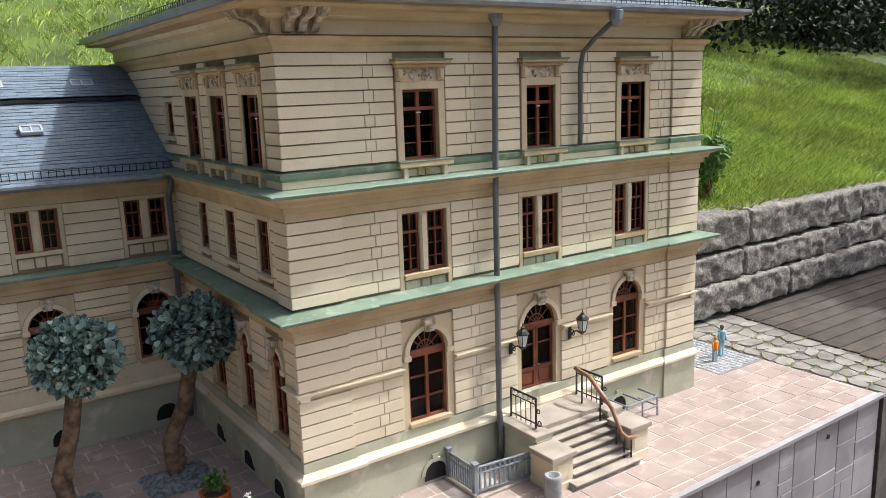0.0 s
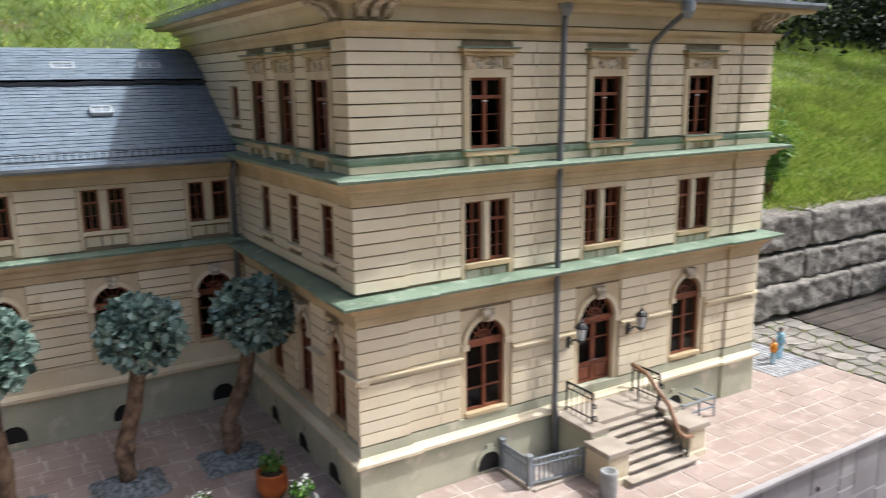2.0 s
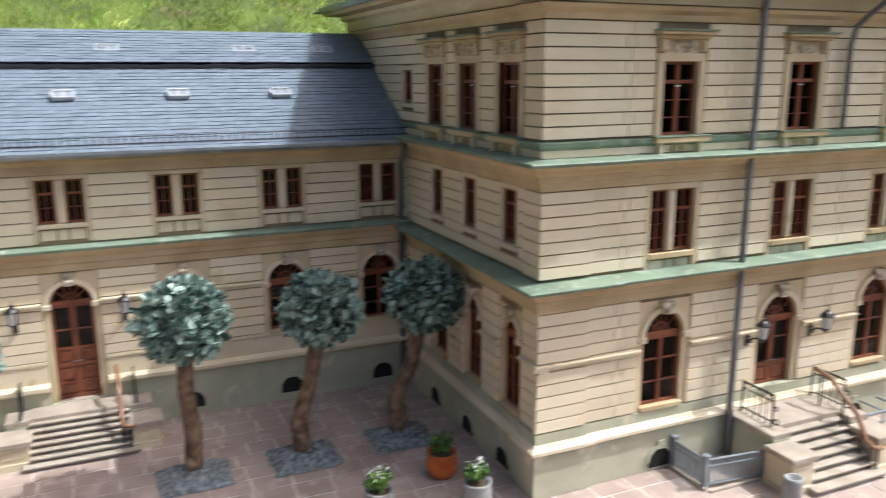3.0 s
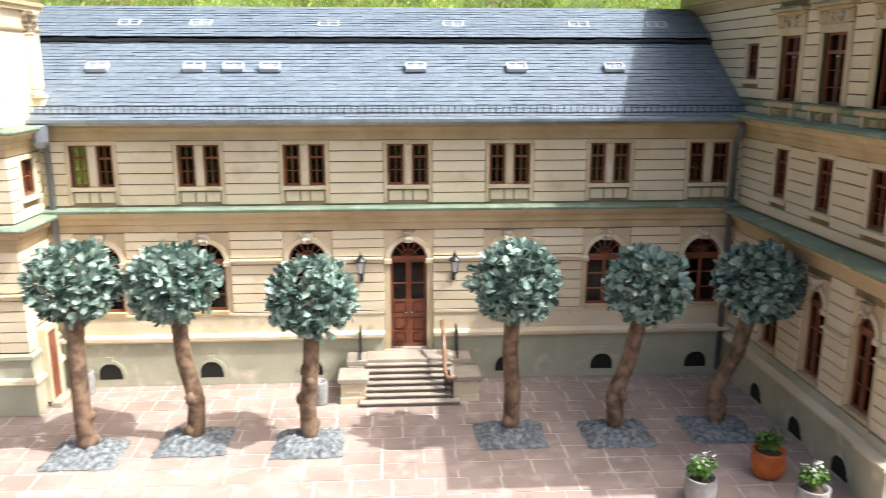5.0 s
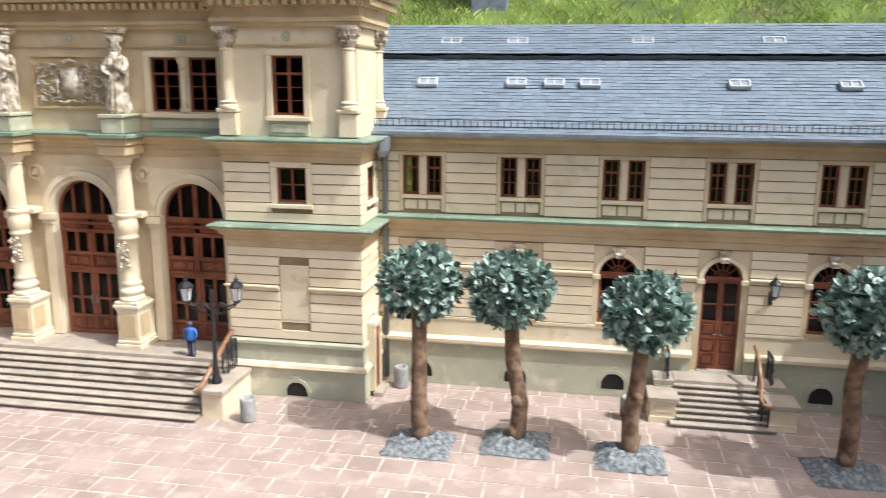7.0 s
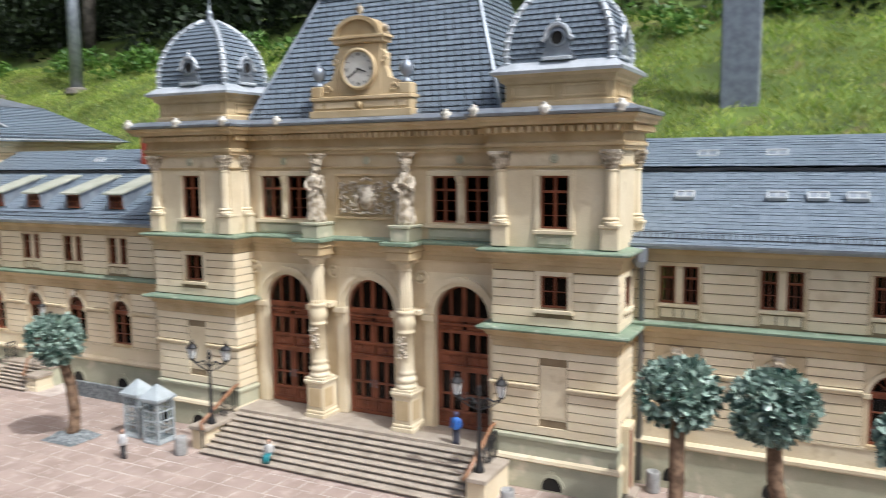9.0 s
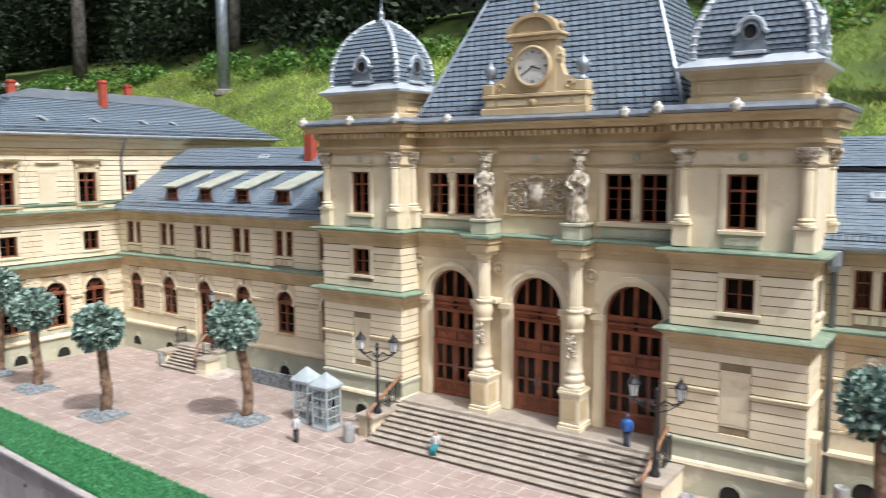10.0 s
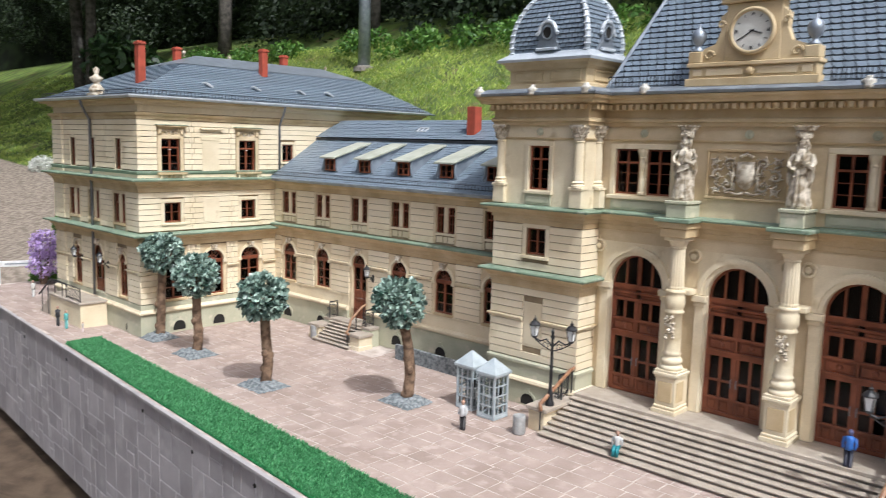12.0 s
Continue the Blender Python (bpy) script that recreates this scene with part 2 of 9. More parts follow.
def part(name, bag, material, parent, label="", smooth=False):
    """Links a bag as one mesh under a thing or a part. The bag is in the world's centimetres."""
    o = ORIGIN.get(parent.name, Vector()) if parent else Vector()
    ob = new(name, bag.mesh(name, material, o, smooth))
    if parent:
        ob.parent = parent
    if label:
        ob["label"] = label
    ORIGIN[ob.name] = o
    return ob


def placed(name, mesh, parent, m, label=""):
    """A part on a shared mesh; m lays its own centimetres into the world's."""
    ob = new(name, mesh)
    ob.parent = parent
    o = ORIGIN.get(parent.name, Vector())
    mm = Matrix.Translation(-o) @ m
    mm.translation = mm.translation * S
    ob.matrix_basis = mm
    if label:
        ob["label"] = label
    return ob


def child(name, mesh, parent, label=""):
    ob = new(name, mesh)
    ob.parent = parent
    if label:
        ob["label"] = label
    return ob


def plain(name, bag, material, label, category, group="", kind="", smooth=False, base=(0, 0, 0)):
    ob = new(name, bag.mesh(name, material, base, smooth))
    ob.location = Vector(base) * S
    return tagged(ob, label, category, group, kind)


def wall_frame(x, y, way):
    """Own axes of a wall: along it (left to right from outside), up, outwards."""
    U, N = {"S": ((1, 0, 0), (0, -1, 0)), "E": ((0, 1, 0), (1, 0, 0)), "W": ((0, -1, 0), (-1, 0, 0)), "N": ((-1, 0, 0), (0, 1, 0))}[way]
    return Matrix(((U[0], 0, N[0], x), (U[1], 0, N[1], y), (0, 1, 0, 0), (0, 0, 0, 1)))


# ---------------------------------------------------------------- windows
def arch_pts(w, s, n=12, k=1.0):
    r = w / 2 * k
    return [(r * math.cos(math.pi * i / n), s + r * math.sin(math.pi * i / n)) for i in range(n + 1)]


def arch_panel(b, W, H, w, s, n0, n1, seg=12, v0=0.0):
    """A slab W x H with a round-headed opening w wide that springs at s."""
    a = arch_pts(w, s, seg)
    b.box(-W / 2, v0, n0, -w / 2, s, n1).box(w / 2, v0, n0, W / 2, s, n1)
    rim = [(W / 2, s)] + [(x * W / w if abs(x) < w / 2 - 1e-6 else math.copysign(W / 2, x), H) for x, y in a[1:-1]] + [(-W / 2, s)]
    for i in range(len(a) - 1):
        q = [a[i], a[i + 1], rim[i + 1], rim[i]]
        if i == 0:
            q = [a[0], a[1], rim[1], (W / 2, H), rim[0]]
        if i == len(a) - 2:
            q = [a[i], a[i + 1], rim[i + 1], (-W / 2, H), rim[i]]
        k = len(q)
        b.add([(x, y, n) for n in (n0, n1) for x, y in q],
              [list(range(k))[::-1], list(range(k, 2 * k))] + [(j, (j + 1) % k, k + (j + 1) % k, k + j) for j in range(k)])


def arch_ring(b, w, s, t, n0, n1, seg=14):
    """A round arch of one piece."""
    i0, o0 = arch_pts(w, s, seg), arch_pts(w + 2 * t, s, seg)
    p = [(x, y, n) for n in (n0, n1) for q in (i0, o0) for x, y in q]
    k = seg + 1
    f = []
    for i in range(seg):
        f += [(i, k + i, k + i + 1, i + 1), (2 * k + i, 2 * k + i + 1, 3 * k + i + 1, 3 * k + i), (i, i + 1, 2 * k + i + 1, 2 * k + i), (k + i, 3 * k + i, 3 * k + i + 1, k + i + 1)]
    f += [(0, 2 * k, 3 * k, k), (seg, k + seg, 3 * k + seg, 2 * k + seg)]
    b.add(p, f)


def scrolls(b, x0, y0, x1, y1, n, count, size, seed):
    """Carved leaves and scrolls: small rounded lumps and curls in a field."""
    rnd = random.Random(seed)
    for i in range(count):
        x, y = rnd.uniform(x0, x1), rnd.uniform(y0, y1)
        r = size * rnd.uniform(0.5, 1.1)
        if i % 2:
            b.lathe_n(x, y, n, r, rnd.uniform(0.5, 1.0) * r)
        else:
            a0 = rnd.uniform(0, 6.28)
            pts = [(x + math.cos(a0 + k * 0.9) * r * (1 - k * 0.13), y + math.sin(a0 + k * 0.9) * r * (1 - k * 0.13), n + 0.05) for k in range(6)]
            b.tube(pts, r * 0.28, 4, r * 0.12)


def lump(self, x, y, n, r, h):
    """A low dome on a wall."""
    p, f, k = [], [], 7
    for rr, hh in ((1, 0), (0.85, 0.55), (0.45, 0.92)):
        p += [(x + r * rr * math.cos(6.283 * i / k), y + r * rr * math.sin(6.283 * i / k), n + h * hh) for i in range(k)]
    p.append((x, y, n + h))
    for j in (0, 1):
        f += [(j * k + i, j * k + (i + 1) % k, (j + 1) * k + (i + 1) % k, (j + 1) * k + i) for i in range(k)]
    f += [(2 * k + i, 2 * k + (i + 1) % k, 3 * k) for i in range(k)]
    return self.add(p, f)


Bag.lathe_n = lump


def sash(w, h, cols, rows, v0=0.0, fw=0.42, bar=0.22, n0=-1.1, n1=-0.5):
    """Wooden bars of a window light: cols and rows are the inner bars' places, 0 to 1."""
    b = Bag()
    b.box(-w / 2, v0, n0, -w / 2 + fw, v0 + h, n1).box(w / 2 - fw, v0, n0, w / 2, v0 + h, n1)
    b.box(-w / 2 + fw, v0, n0, w / 2 - fw, v0 + fw, n1).box(-w / 2 + fw, v0 + h - fw, n0, w / 2 - fw, v0 + h, n1)
    for c, t in cols:
        x = -w / 2 + c * w
        b.box(x - t / 2, v0 + fw, n0, x + t / 2, v0 + h - fw, n1 + 0.06)
    for r, t in rows:
        y = v0 + r * h
        b.box(-w / 2 + fw, y - t / 2, n0 + 0.02, w / 2 - fw, y + t / 2, n1 + (0.12 if t > 0.3 else -0.12))
    return b


def pane(x0, y0, x1, y1, n=-0.85):
    return Bag().box(x0, y0, n - 0.04, x1, y1, n)


def shift(mesh_bag, x, y):
    b = Bag()
    b.v, b.f = [v + Vector((x, y, 0)) for v in mesh_bag.v], mesh_bag.f
    return b


def grid_panes(w, h, cols, rows, v0=0.0, n=-0.85):
    xs, ys = [-w / 2 + 0.1] + [-w / 2 + c * w for c, t in cols] + [w / 2 - 0.1], [v0 + 0.1] + [v0 + r * h for r, t in rows] + [v0 + h - 0.1]
    return [pane(xs[i] + 0.02, ys[j] + 0.02, xs[i + 1] - 0.02, ys[j + 1] - 0.02, n) for i in range(len(xs) - 1) for j in range(len(ys) - 1)]


LIB = {}


def template(key, surround, surround_mat, extras, opening, block):
    """Keeps the shared meshes of a window. extras: (name, bag, material, label)."""
    LIB[key] = dict(base=surround.mesh("surround", surround_mat), extras=[(n, b.mesh(n, m), l) for n, b, m, l in extras],
                    opening=opening, block=block)


def make_windows():
    wood = "red-brown wooden glazing bars"
    # tall attic window with a carved panel and a hood
    w, h = 6.8, 11.2
    b = Bag()
    for s in (-1, 1):
        x0, x1 = sorted((s * w / 2, s * (w / 2 + 1.3)))
        b.box(x0, -0.2, -1.6, x1, h + 0.2, 0.55, 0.08)
        x0, x1 = sorted((s * w / 2, s * (w / 2 + 0.5)))
        b.box(x0, -0.2, -1.6, x1, h, 0.25)
        x0, x1 = sorted((s * (w / 2 - 0.1), s * (w / 2 + 1.2)))
        b.box(x0, h + 1.4, 0.0, x1, h + 3.4, 0.9, 0.12)
        b.box(x0 + 0.2, h + 1.7, 0.9, x1 - 0.2, h + 3.1, 1.2, 0.1)
    b.box(-w / 2 - 1.3, h, -1.6, w / 2 + 1.3, h + 1.3, 0.55, 0.08).box(-w / 2, h + 1.3, -0.2, w / 2, h + 3.4, 0.3)
    car = Bag()
    scrolls(car, -w / 2 + 0.4, h + 1.7, w / 2 - 0.4, h + 3.1, 0.3, 34, 0.42, 3)
    hood = Bag().box(-w / 2 - 1.5, h + 3.4, 0, w / 2 + 1.5, h + 4.0, 1.2, 0.1).box(-w / 2 - 2.0, h + 4.0, 0, w / 2 + 2.0, h + 4.5, 1.9, 0.1)
    hoodtop = Bag().box(-w / 2 - 2.15, h + 4.5, 0, w / 2 + 2.15, h + 4.75, 2.1, 0.05)
    sill = Bag().box(-w / 2 - 1.9, -1.1, -1.2, w / 2 + 1.9, -0.2, 1.9, 0.12)
    brk = []
    for s in (-1, 1):
        brk.append(("bracket", Bag().box(s * 3.9 - 0.45, -2.9, 0, s * 3.9 + 0.45, -1.1, 1.5, 0.12).box(s * 3.9 - 0.4, -3.3, 0, s * 3.9 + 0.4, -2.9, 0.8, 0.1), CREAM_PLAIN, ""))
        brk.append(("sill_block", Bag().box(s * 0.75 - 0.45, -2.5, 0.2, s * 0.75 + 0.45, -1.2, 0.85, 0.08), TAN, ""))
    cols, rows = [(0.5, 0.62)], [(0.24, 0.14), (0.48, 0.14), (0.73, 0.55)]
    template("top", b, TRIM_AND_SHADE, [("sash", sash(w, h, cols, rows), REDWOOD, wood), ("carving", car, STATUE, "carved foliage panel"), ("hood", hood, TAN, ""),
                             ("hood_cover", hoodtop, COPPER, "green copper cover"), ("sill", sill, TAN, ""), ("sill_cover", Bag().box(-w / 2 - 2.0, -0.2, -1.0, w / 2 + 2.0, -0.02, 2.0, 0.04), COPPER, "green copper sill cover")] + brk
             + [("catch", Bag().box(-0.42, h * 0.73 - 0.75, -0.45, 0.42, h * 0.73 - 0.55, -0.3), WHITE, "small pale window catch")] + [("pane", q, GLASS, "") for q in grid_panes(w, h, cols, rows)], (w, h, 0), (w + 3.0, -3.0, h + 4.6))
    # twin window with a stone post
    w, h = 8.8, 10.2
    b = Bag()
    for s in (-1, 1):
        x0, x1 = sorted((s * w / 2, s * (w / 2 + 0.9)))
        b.box(x0, -4.2, -1.6, x1, h, 0.4, 0.08)
    b.box(-w / 2 - 0.9, h, -1.6, w / 2 + 0.9, h + 1.0, 0.4, 0.08)
    b.box(-w / 2, -4.2, -1.6, w / 2, -0.9, -0.15)
    post = Bag().box(-0.75, 0, -1.6, 0.75, h, 0.0, 0.15).box(-0.55, 0.2, 0.0, 0.55, h - 0.5, 0.2, 0.1)
    sill = Bag().box(-w / 2 - 0.1, -0.95, -1.5, w / 2 + 0.1, 0.0, 0.75, 0.1)
    apron = [("apron_panel", Bag().box(x0, -3.7, -0.15, x1, -1.3, 0.1, 0.08), SAGE, "") for x0, x1 in ((-4.0, -1.2), (-0.8, 0.8), (1.2, 4.0))]
    lights = []
    cols, rows = [(0.5, 0.22)], [(0.22, 0.12), (0.44, 0.12), (0.68, 0.45)]
    for x in (-2.55, 2.55):
        lights.append(("sash", shift(sash(3.6, h, cols, rows), x, 0), REDWOOD, wood))
        lights += [("pane", shift(q, x, 0), GLASS, "") for q in grid_panes(3.6, h, cols, rows)]
    template("twin", b, TRIM_AND_SHADE, [("post", post, CREAM_PLAIN, "slim stone post"), ("sill", sill, TAN, "")] + apron + lights,
             (w, h, 0), (w + 1.8, -4.2, h + 1.0))
    # smaller twin window of the long wings
    w, h = 8.0, 8.0
    b = Bag()
    for s in (-1, 1):
        x0, x1 = sorted((s * w / 2, s * (w / 2 + 0.8)))
        b.box(x0, -3.4, -1.6, x1, h, 0.35, 0.08)
    b.box(-w / 2 - 0.8, h, -1.6, w / 2 + 0.8, h + 0.8, 0.35, 0.08).box(-w / 2, -3.4, -1.6, w / 2, -0.7, -0.12)
    post = Bag().box(-0.8, 0, -1.6, 0.8, h, 0.0, 0.15).box(-0.5, 0.2, 0.0, 0.5, h - 0.4, 0.15, 0.08)
    sill = Bag().box(-w / 2 - 0.2, -0.75, -1.5, w / 2 + 0.2, 0.0, 0.6, 0.1)
    apron = [("apron_panel", Bag().box(x0, -3.0, -0.12, x1, -1.1, 0.08, 0.07), CREAM_PLAIN, "") for x0, x1 in ((-3.7, -1.1), (-0.8, 0.8), (1.1, 3.7))]
    lights = []
    cols, rows = [(0.5, 0.16)], [(0.36, 0.12), (0.68, 0.4)]
    for x in (-2.35, 2.35):
        lights.append(("sash", shift(sash(3.1, h, cols, rows), x, 0), REDWOOD, wood))
        lights += [("pane", shift(q, x, 0), GLASS, "") for q in grid_panes(3.1, h, cols, rows)]
    template("wing_twin", b, TRIM_AND_SHADE, [("post", post, CREAM_PLAIN, "slim stone post"), ("sill", sill, CREAM_PLAIN, "")] + apron + lights,
             (w, h, 0), (w + 1.6, -3.4, h + 0.8))
    # round-headed windows and doors
    for key, w, h, W, up, low, door in (("arch", 8.0, 16.4, 10.6, 1.9, -3.2, False), ("arch_wing", 7.6, 14.0, 9.8, 1.9, -4.4, False),
                                         ("arch_door", 8.8, 20.0, 11.2, 2.1, -0.2, True), ("wing_door", 7.4, 22.6, 9.8, 2.0, -0.2, True), ("arch_slim", 5.4, 15.4, 8.0, 1.9, -3.2, False)):
        s = h - w / 2
        b = Bag()
        arch_panel(b, W, h + up, w, s, -1.9, 0.0, v0=min(low, 0))
        if low < -1:
            b.box(-w / 2, low, -1.9, w / 2, -0.8, -0.1)
        ring = Bag()
        arch_ring(ring, w, s, 0.85, 0, 0.55)
        for q in (-1, 1):
            ring.box(q * (w / 2 + 0.45) - 0.75, s - 1.0, 0, q * (w / 2 + 0.45) + 0.75, s, 0.75, 0.1)
        key_b = Bag().add([(x, y, n) for n in (0, 1.2) for x, y in ((-0.8, h - 0.3), (0.8, h - 0.3), (1.25, h + up - 0.1), (-1.25, h + up - 0.1))],
                          [(3, 2, 1, 0), (4, 5, 6, 7), (0, 1, 5, 4), (1, 2, 6, 5), (2, 3, 7, 6), (3, 0, 4, 7)])
        scrolls(key_b, -0.8, h + 0.1, 0.8, h + up - 0.3, 1.1, 8, 0.45, 5)
        # glazing: a fan above, lights below
        fr = Bag()
        arch_ring(fr, w - 0.9, s, 0.45, -1.1, -0.5)
        fr.box(-w / 2, s - 0.45, -1.15, w / 2, s + 0.35, -0.35, 0.05)
        for a in (40, 65, 90, 115, 140):
            fr.tube([(0, s, -0.8), ((w / 2 - 0.4) * math.cos(radians(a)), s + (w / 2 - 0.4) * math.sin(radians(a)), -0.8)], 0.13, 4)
        arch_ring(fr, w * 0.42, s, 0.16, -0.95, -0.65)
        fan = Bag()
        pts = arch_pts(w - 0.3, s, 12)
        fan.add([(x, y, n) for n in (-0.89, -0.85) for x, y in pts], [list(range(13))[::-1], list(range(13, 26))] + [(i, (i + 1) % 13, 13 + (i + 1) % 13, 13 + i) for i in range(13)])
        ex = [("ring", ring, CREAM_PLAIN, ""), ("keystone", key_b, STATUE, "carved keystone"), ("fanlight", fr, REDWOOD, "red-brown fanlight bars"), ("fan_pane", fan, GLASS, "")]
        if door:
            for q in (-1, 1):
                c = q * w / 4
                lw = w / 2 - 0.06
                leaf = Bag()
                leaf.box(c - lw / 2, 0, -1.5, c - lw / 2 + 0.5, s - 0.45, -0.95).box(c + lw / 2 - 0.5, 0, -1.5, c + lw / 2, s - 0.45, -0.95)
                for y0, y1 in ((0, 0.7), (3.0, 3.4), (6.3, 7.0), (s - 1.1, s - 0.45)) + (((9.6, 10.1),) if h > 21 else ()):
                    leaf.box(c - lw / 2 + 0.5, y0, -1.5, c + lw / 2 - 0.5, y1, -0.95)
                leaf.box(c - lw / 2 + 0.5, 10.4 + (h - 18.7) * 0.75, -1.4, c + lw / 2 - 0.5, 10.65 + (h - 18.7) * 0.75, -1.05)
                for y0, y1 in ((0.7, 3.0), (3.4, 6.3)) + (((7.0, 9.6),) if h > 21 else ()):
                    leaf.box(c - lw / 2 + 0.5, y0, -1.45, c + lw / 2 - 0.5, y1, -1.25)
                    leaf.box(c - lw / 2 + 0.8, y0 + 0.35, -1.25, c + lw / 2 - 0.8, y1 - 0.35, -1.02, 0.1)
                ex.append(("door_leaf", leaf, REDWOOD, "panelled red-brown door leaf"))
                ex.append(("pane", pane(c - lw / 2 + 0.5, 7.0 if h < 21 else 10.1, c + lw / 2 - 0.5, s - 1.1, -1.25), GLASS, ""))
                ex.append(("handle", Bag().tube([(q * 0.35, 7.3, -0.95), (q * 0.35, 7.3, -0.7), (q * 0.9, 7.3, -0.7)], 0.1, 5), GREYIRON, "small metal handle"))
            ex.append(("threshold", Bag().box(-w / 2, -0.5, -1.9, w / 2, 0.0, 0.5, 0.08), STEP, ""))
        else:
            hh = s - 0.45
            cols, rows = [(0.5, 0.6)], [(0.33, 0.28), (0.66, 0.28)]
            ex.append(("sash", sash(w, hh, cols, rows, fw=0.5), REDWOOD, wood))
            ex += [("pane", q, GLASS, "") for q in grid_panes(w, hh, cols, rows)]
            ex.append(("sill", Bag().box(-w / 2 - 0.3, -0.8, -1.5, w / 2 + 0.3, 0.0, 0.6, 0.1), TAN, ""))
            for x0, x1 in ((-w / 2 + 0.2, -1.1), (-0.7, 0.7), (1.1, w / 2 - 0.2)):
                ex.append(("apron_panel", Bag().box(x0, max(low + 0.4, -3.2), -0.1, x1, -1.2, 0.12, 0.08), TAN, ""))
        template(key, b, TRIM_AND_SHADE, ex, (W, h + up, min(low, 0)), (W, min(low, 0), h + up))
    # plain rectangular windows of the centre
    for key, w, h, cols, rows in (("square", 6.0, 6.8, [(0.5, 0.3)], [(0.5, 0.2)]), ("tower_top", 6.2, 11.0, [(0.5, 0.5)], [(0.25, 0.13), (0.47, 0.13), (0.7, 0.5)]),
                                  ("small", 5.0, 6.4, [(0.5, 0.25)], [(0.5, 0.15)]), ("slim", 4.0, 10.4, [(0.5, 0.3)], [(0.22, 0.13), (0.45, 0.13), (0.7, 0.4)]),
                                  ("slim_mid", 4.4, 8.6, [(0.5, 0.3)], [(0.25, 0.13), (0.5, 0.13), (0.72, 0.4)])):
        b = Bag()
        t = 1.2 if key in ("square", "tower_top") else 0.9
        for q in (-1, 1):
            x0, x1 = sorted((q * w / 2, q * (w / 2 + t)))
            b.box(x0, -0.3, -1.6, x1, h, 0.4, 0.1)
        b.box(-w / 2 - t, h, -1.6, w / 2 + t, h + t, 0.4, 0.1)
        f = 0.2 if key in ("small", "slim_mid") else 0.0
        ex = [("sash", sash(w, h, cols, rows, n0=-1.1 + f, n1=-0.5 + f), REDWOOD, wood), ("sill", Bag().box(-w / 2 - t - 0.2, -1.1, -1.5, w / 2 + t + 0.2, -0.3, 0.9, 0.1), CREAM_PLAIN, "")]
        if key == "tower_top":
            ap = Bag().box(-w / 2 - 0.9, -3.9, 0, w / 2 + 0.9, -1.1, 0.35, 0.1).box(-w / 2 - 0.3, -3.3, 0.35, w / 2 + 0.3, -1.7, 0.55, 0.1)
            ex.append(("apron", ap, SAGE, "sage green apron panel"))
        ex += [("pane", q, GLASS, "") for q in grid_panes(w, h, cols, rows, n=-0.85 + f)]
        template(key, b, CREAM_PLAIN, ex, (w, h, 0), (w + 2 * t, -1.1, h + t))


make_windows()


def window(key, frame_m, u, v, house, name="window", label=""):
    t = LIB[key]
    ob = placed(name, t["base"], house, frame_m @ Matrix.Translation((u, v, 0)), label)
    for n, me, l in t["extras"]:
        child(n, me, ob, l)
    return ob


# ---------------------------------------------------------------- walls
def wall_core(b, L, v0, v1, holes, thick=2.2):
    """A wall with openings through it. holes: (u0, v0, u1, v1)."""
    us = sorted({0.04, L - 0.04, *[min(max(h[i], 0.04), L - 0.04) for h in holes for i in (0, 2)]})
    vs = sorted({v0, v1, *[min(max(h[i], v0), v1) for h in holes for i in (1, 3)]})
    nu, nv, p, f = len(us), len(vs), [], []
    for n in (0.0, -thick):
        p += [(u, v, n) for v in vs for u in us]
    at = lambda i, j, k: k * nu * nv + j * nu + i
    full = lambda i, j: 0 <= i < nu - 1 and 0 <= j < nv - 1 and not any(
        h[0] < (us[i] + us[i + 1]) / 2 < h[2] and h[1] < (vs[j] + vs[j + 1]) / 2 < h[3] for h in holes)
    for j in range(nv - 1):
        for i in range(nu - 1):
            if not full(i, j):
                continue
            f += [(at(i, j, 0), at(i + 1, j, 0), at(i + 1, j + 1, 0), at(i, j + 1, 0)), (at(i, j, 1), at(i, j + 1, 1), at(i + 1, j + 1, 1), at(i + 1, j, 1))]
            for di, dj, e in ((-1, 0, ((i, j), (i, j + 1))), (1, 0, ((i + 1, j + 1), (i + 1, j))), (0, -1, ((i + 1, j), (i, j))), (0, 1, ((i, j + 1), (i + 1, j + 1)))):
                if not full(i + di, j + dj):
                    (a0, b0), (a1, b1) = e
                    f.append((at(a0, b0, 0), at(a1, b1, 0), at(a1, b1, 1), at(a0, b0, 1)))
    b.add(p, f)


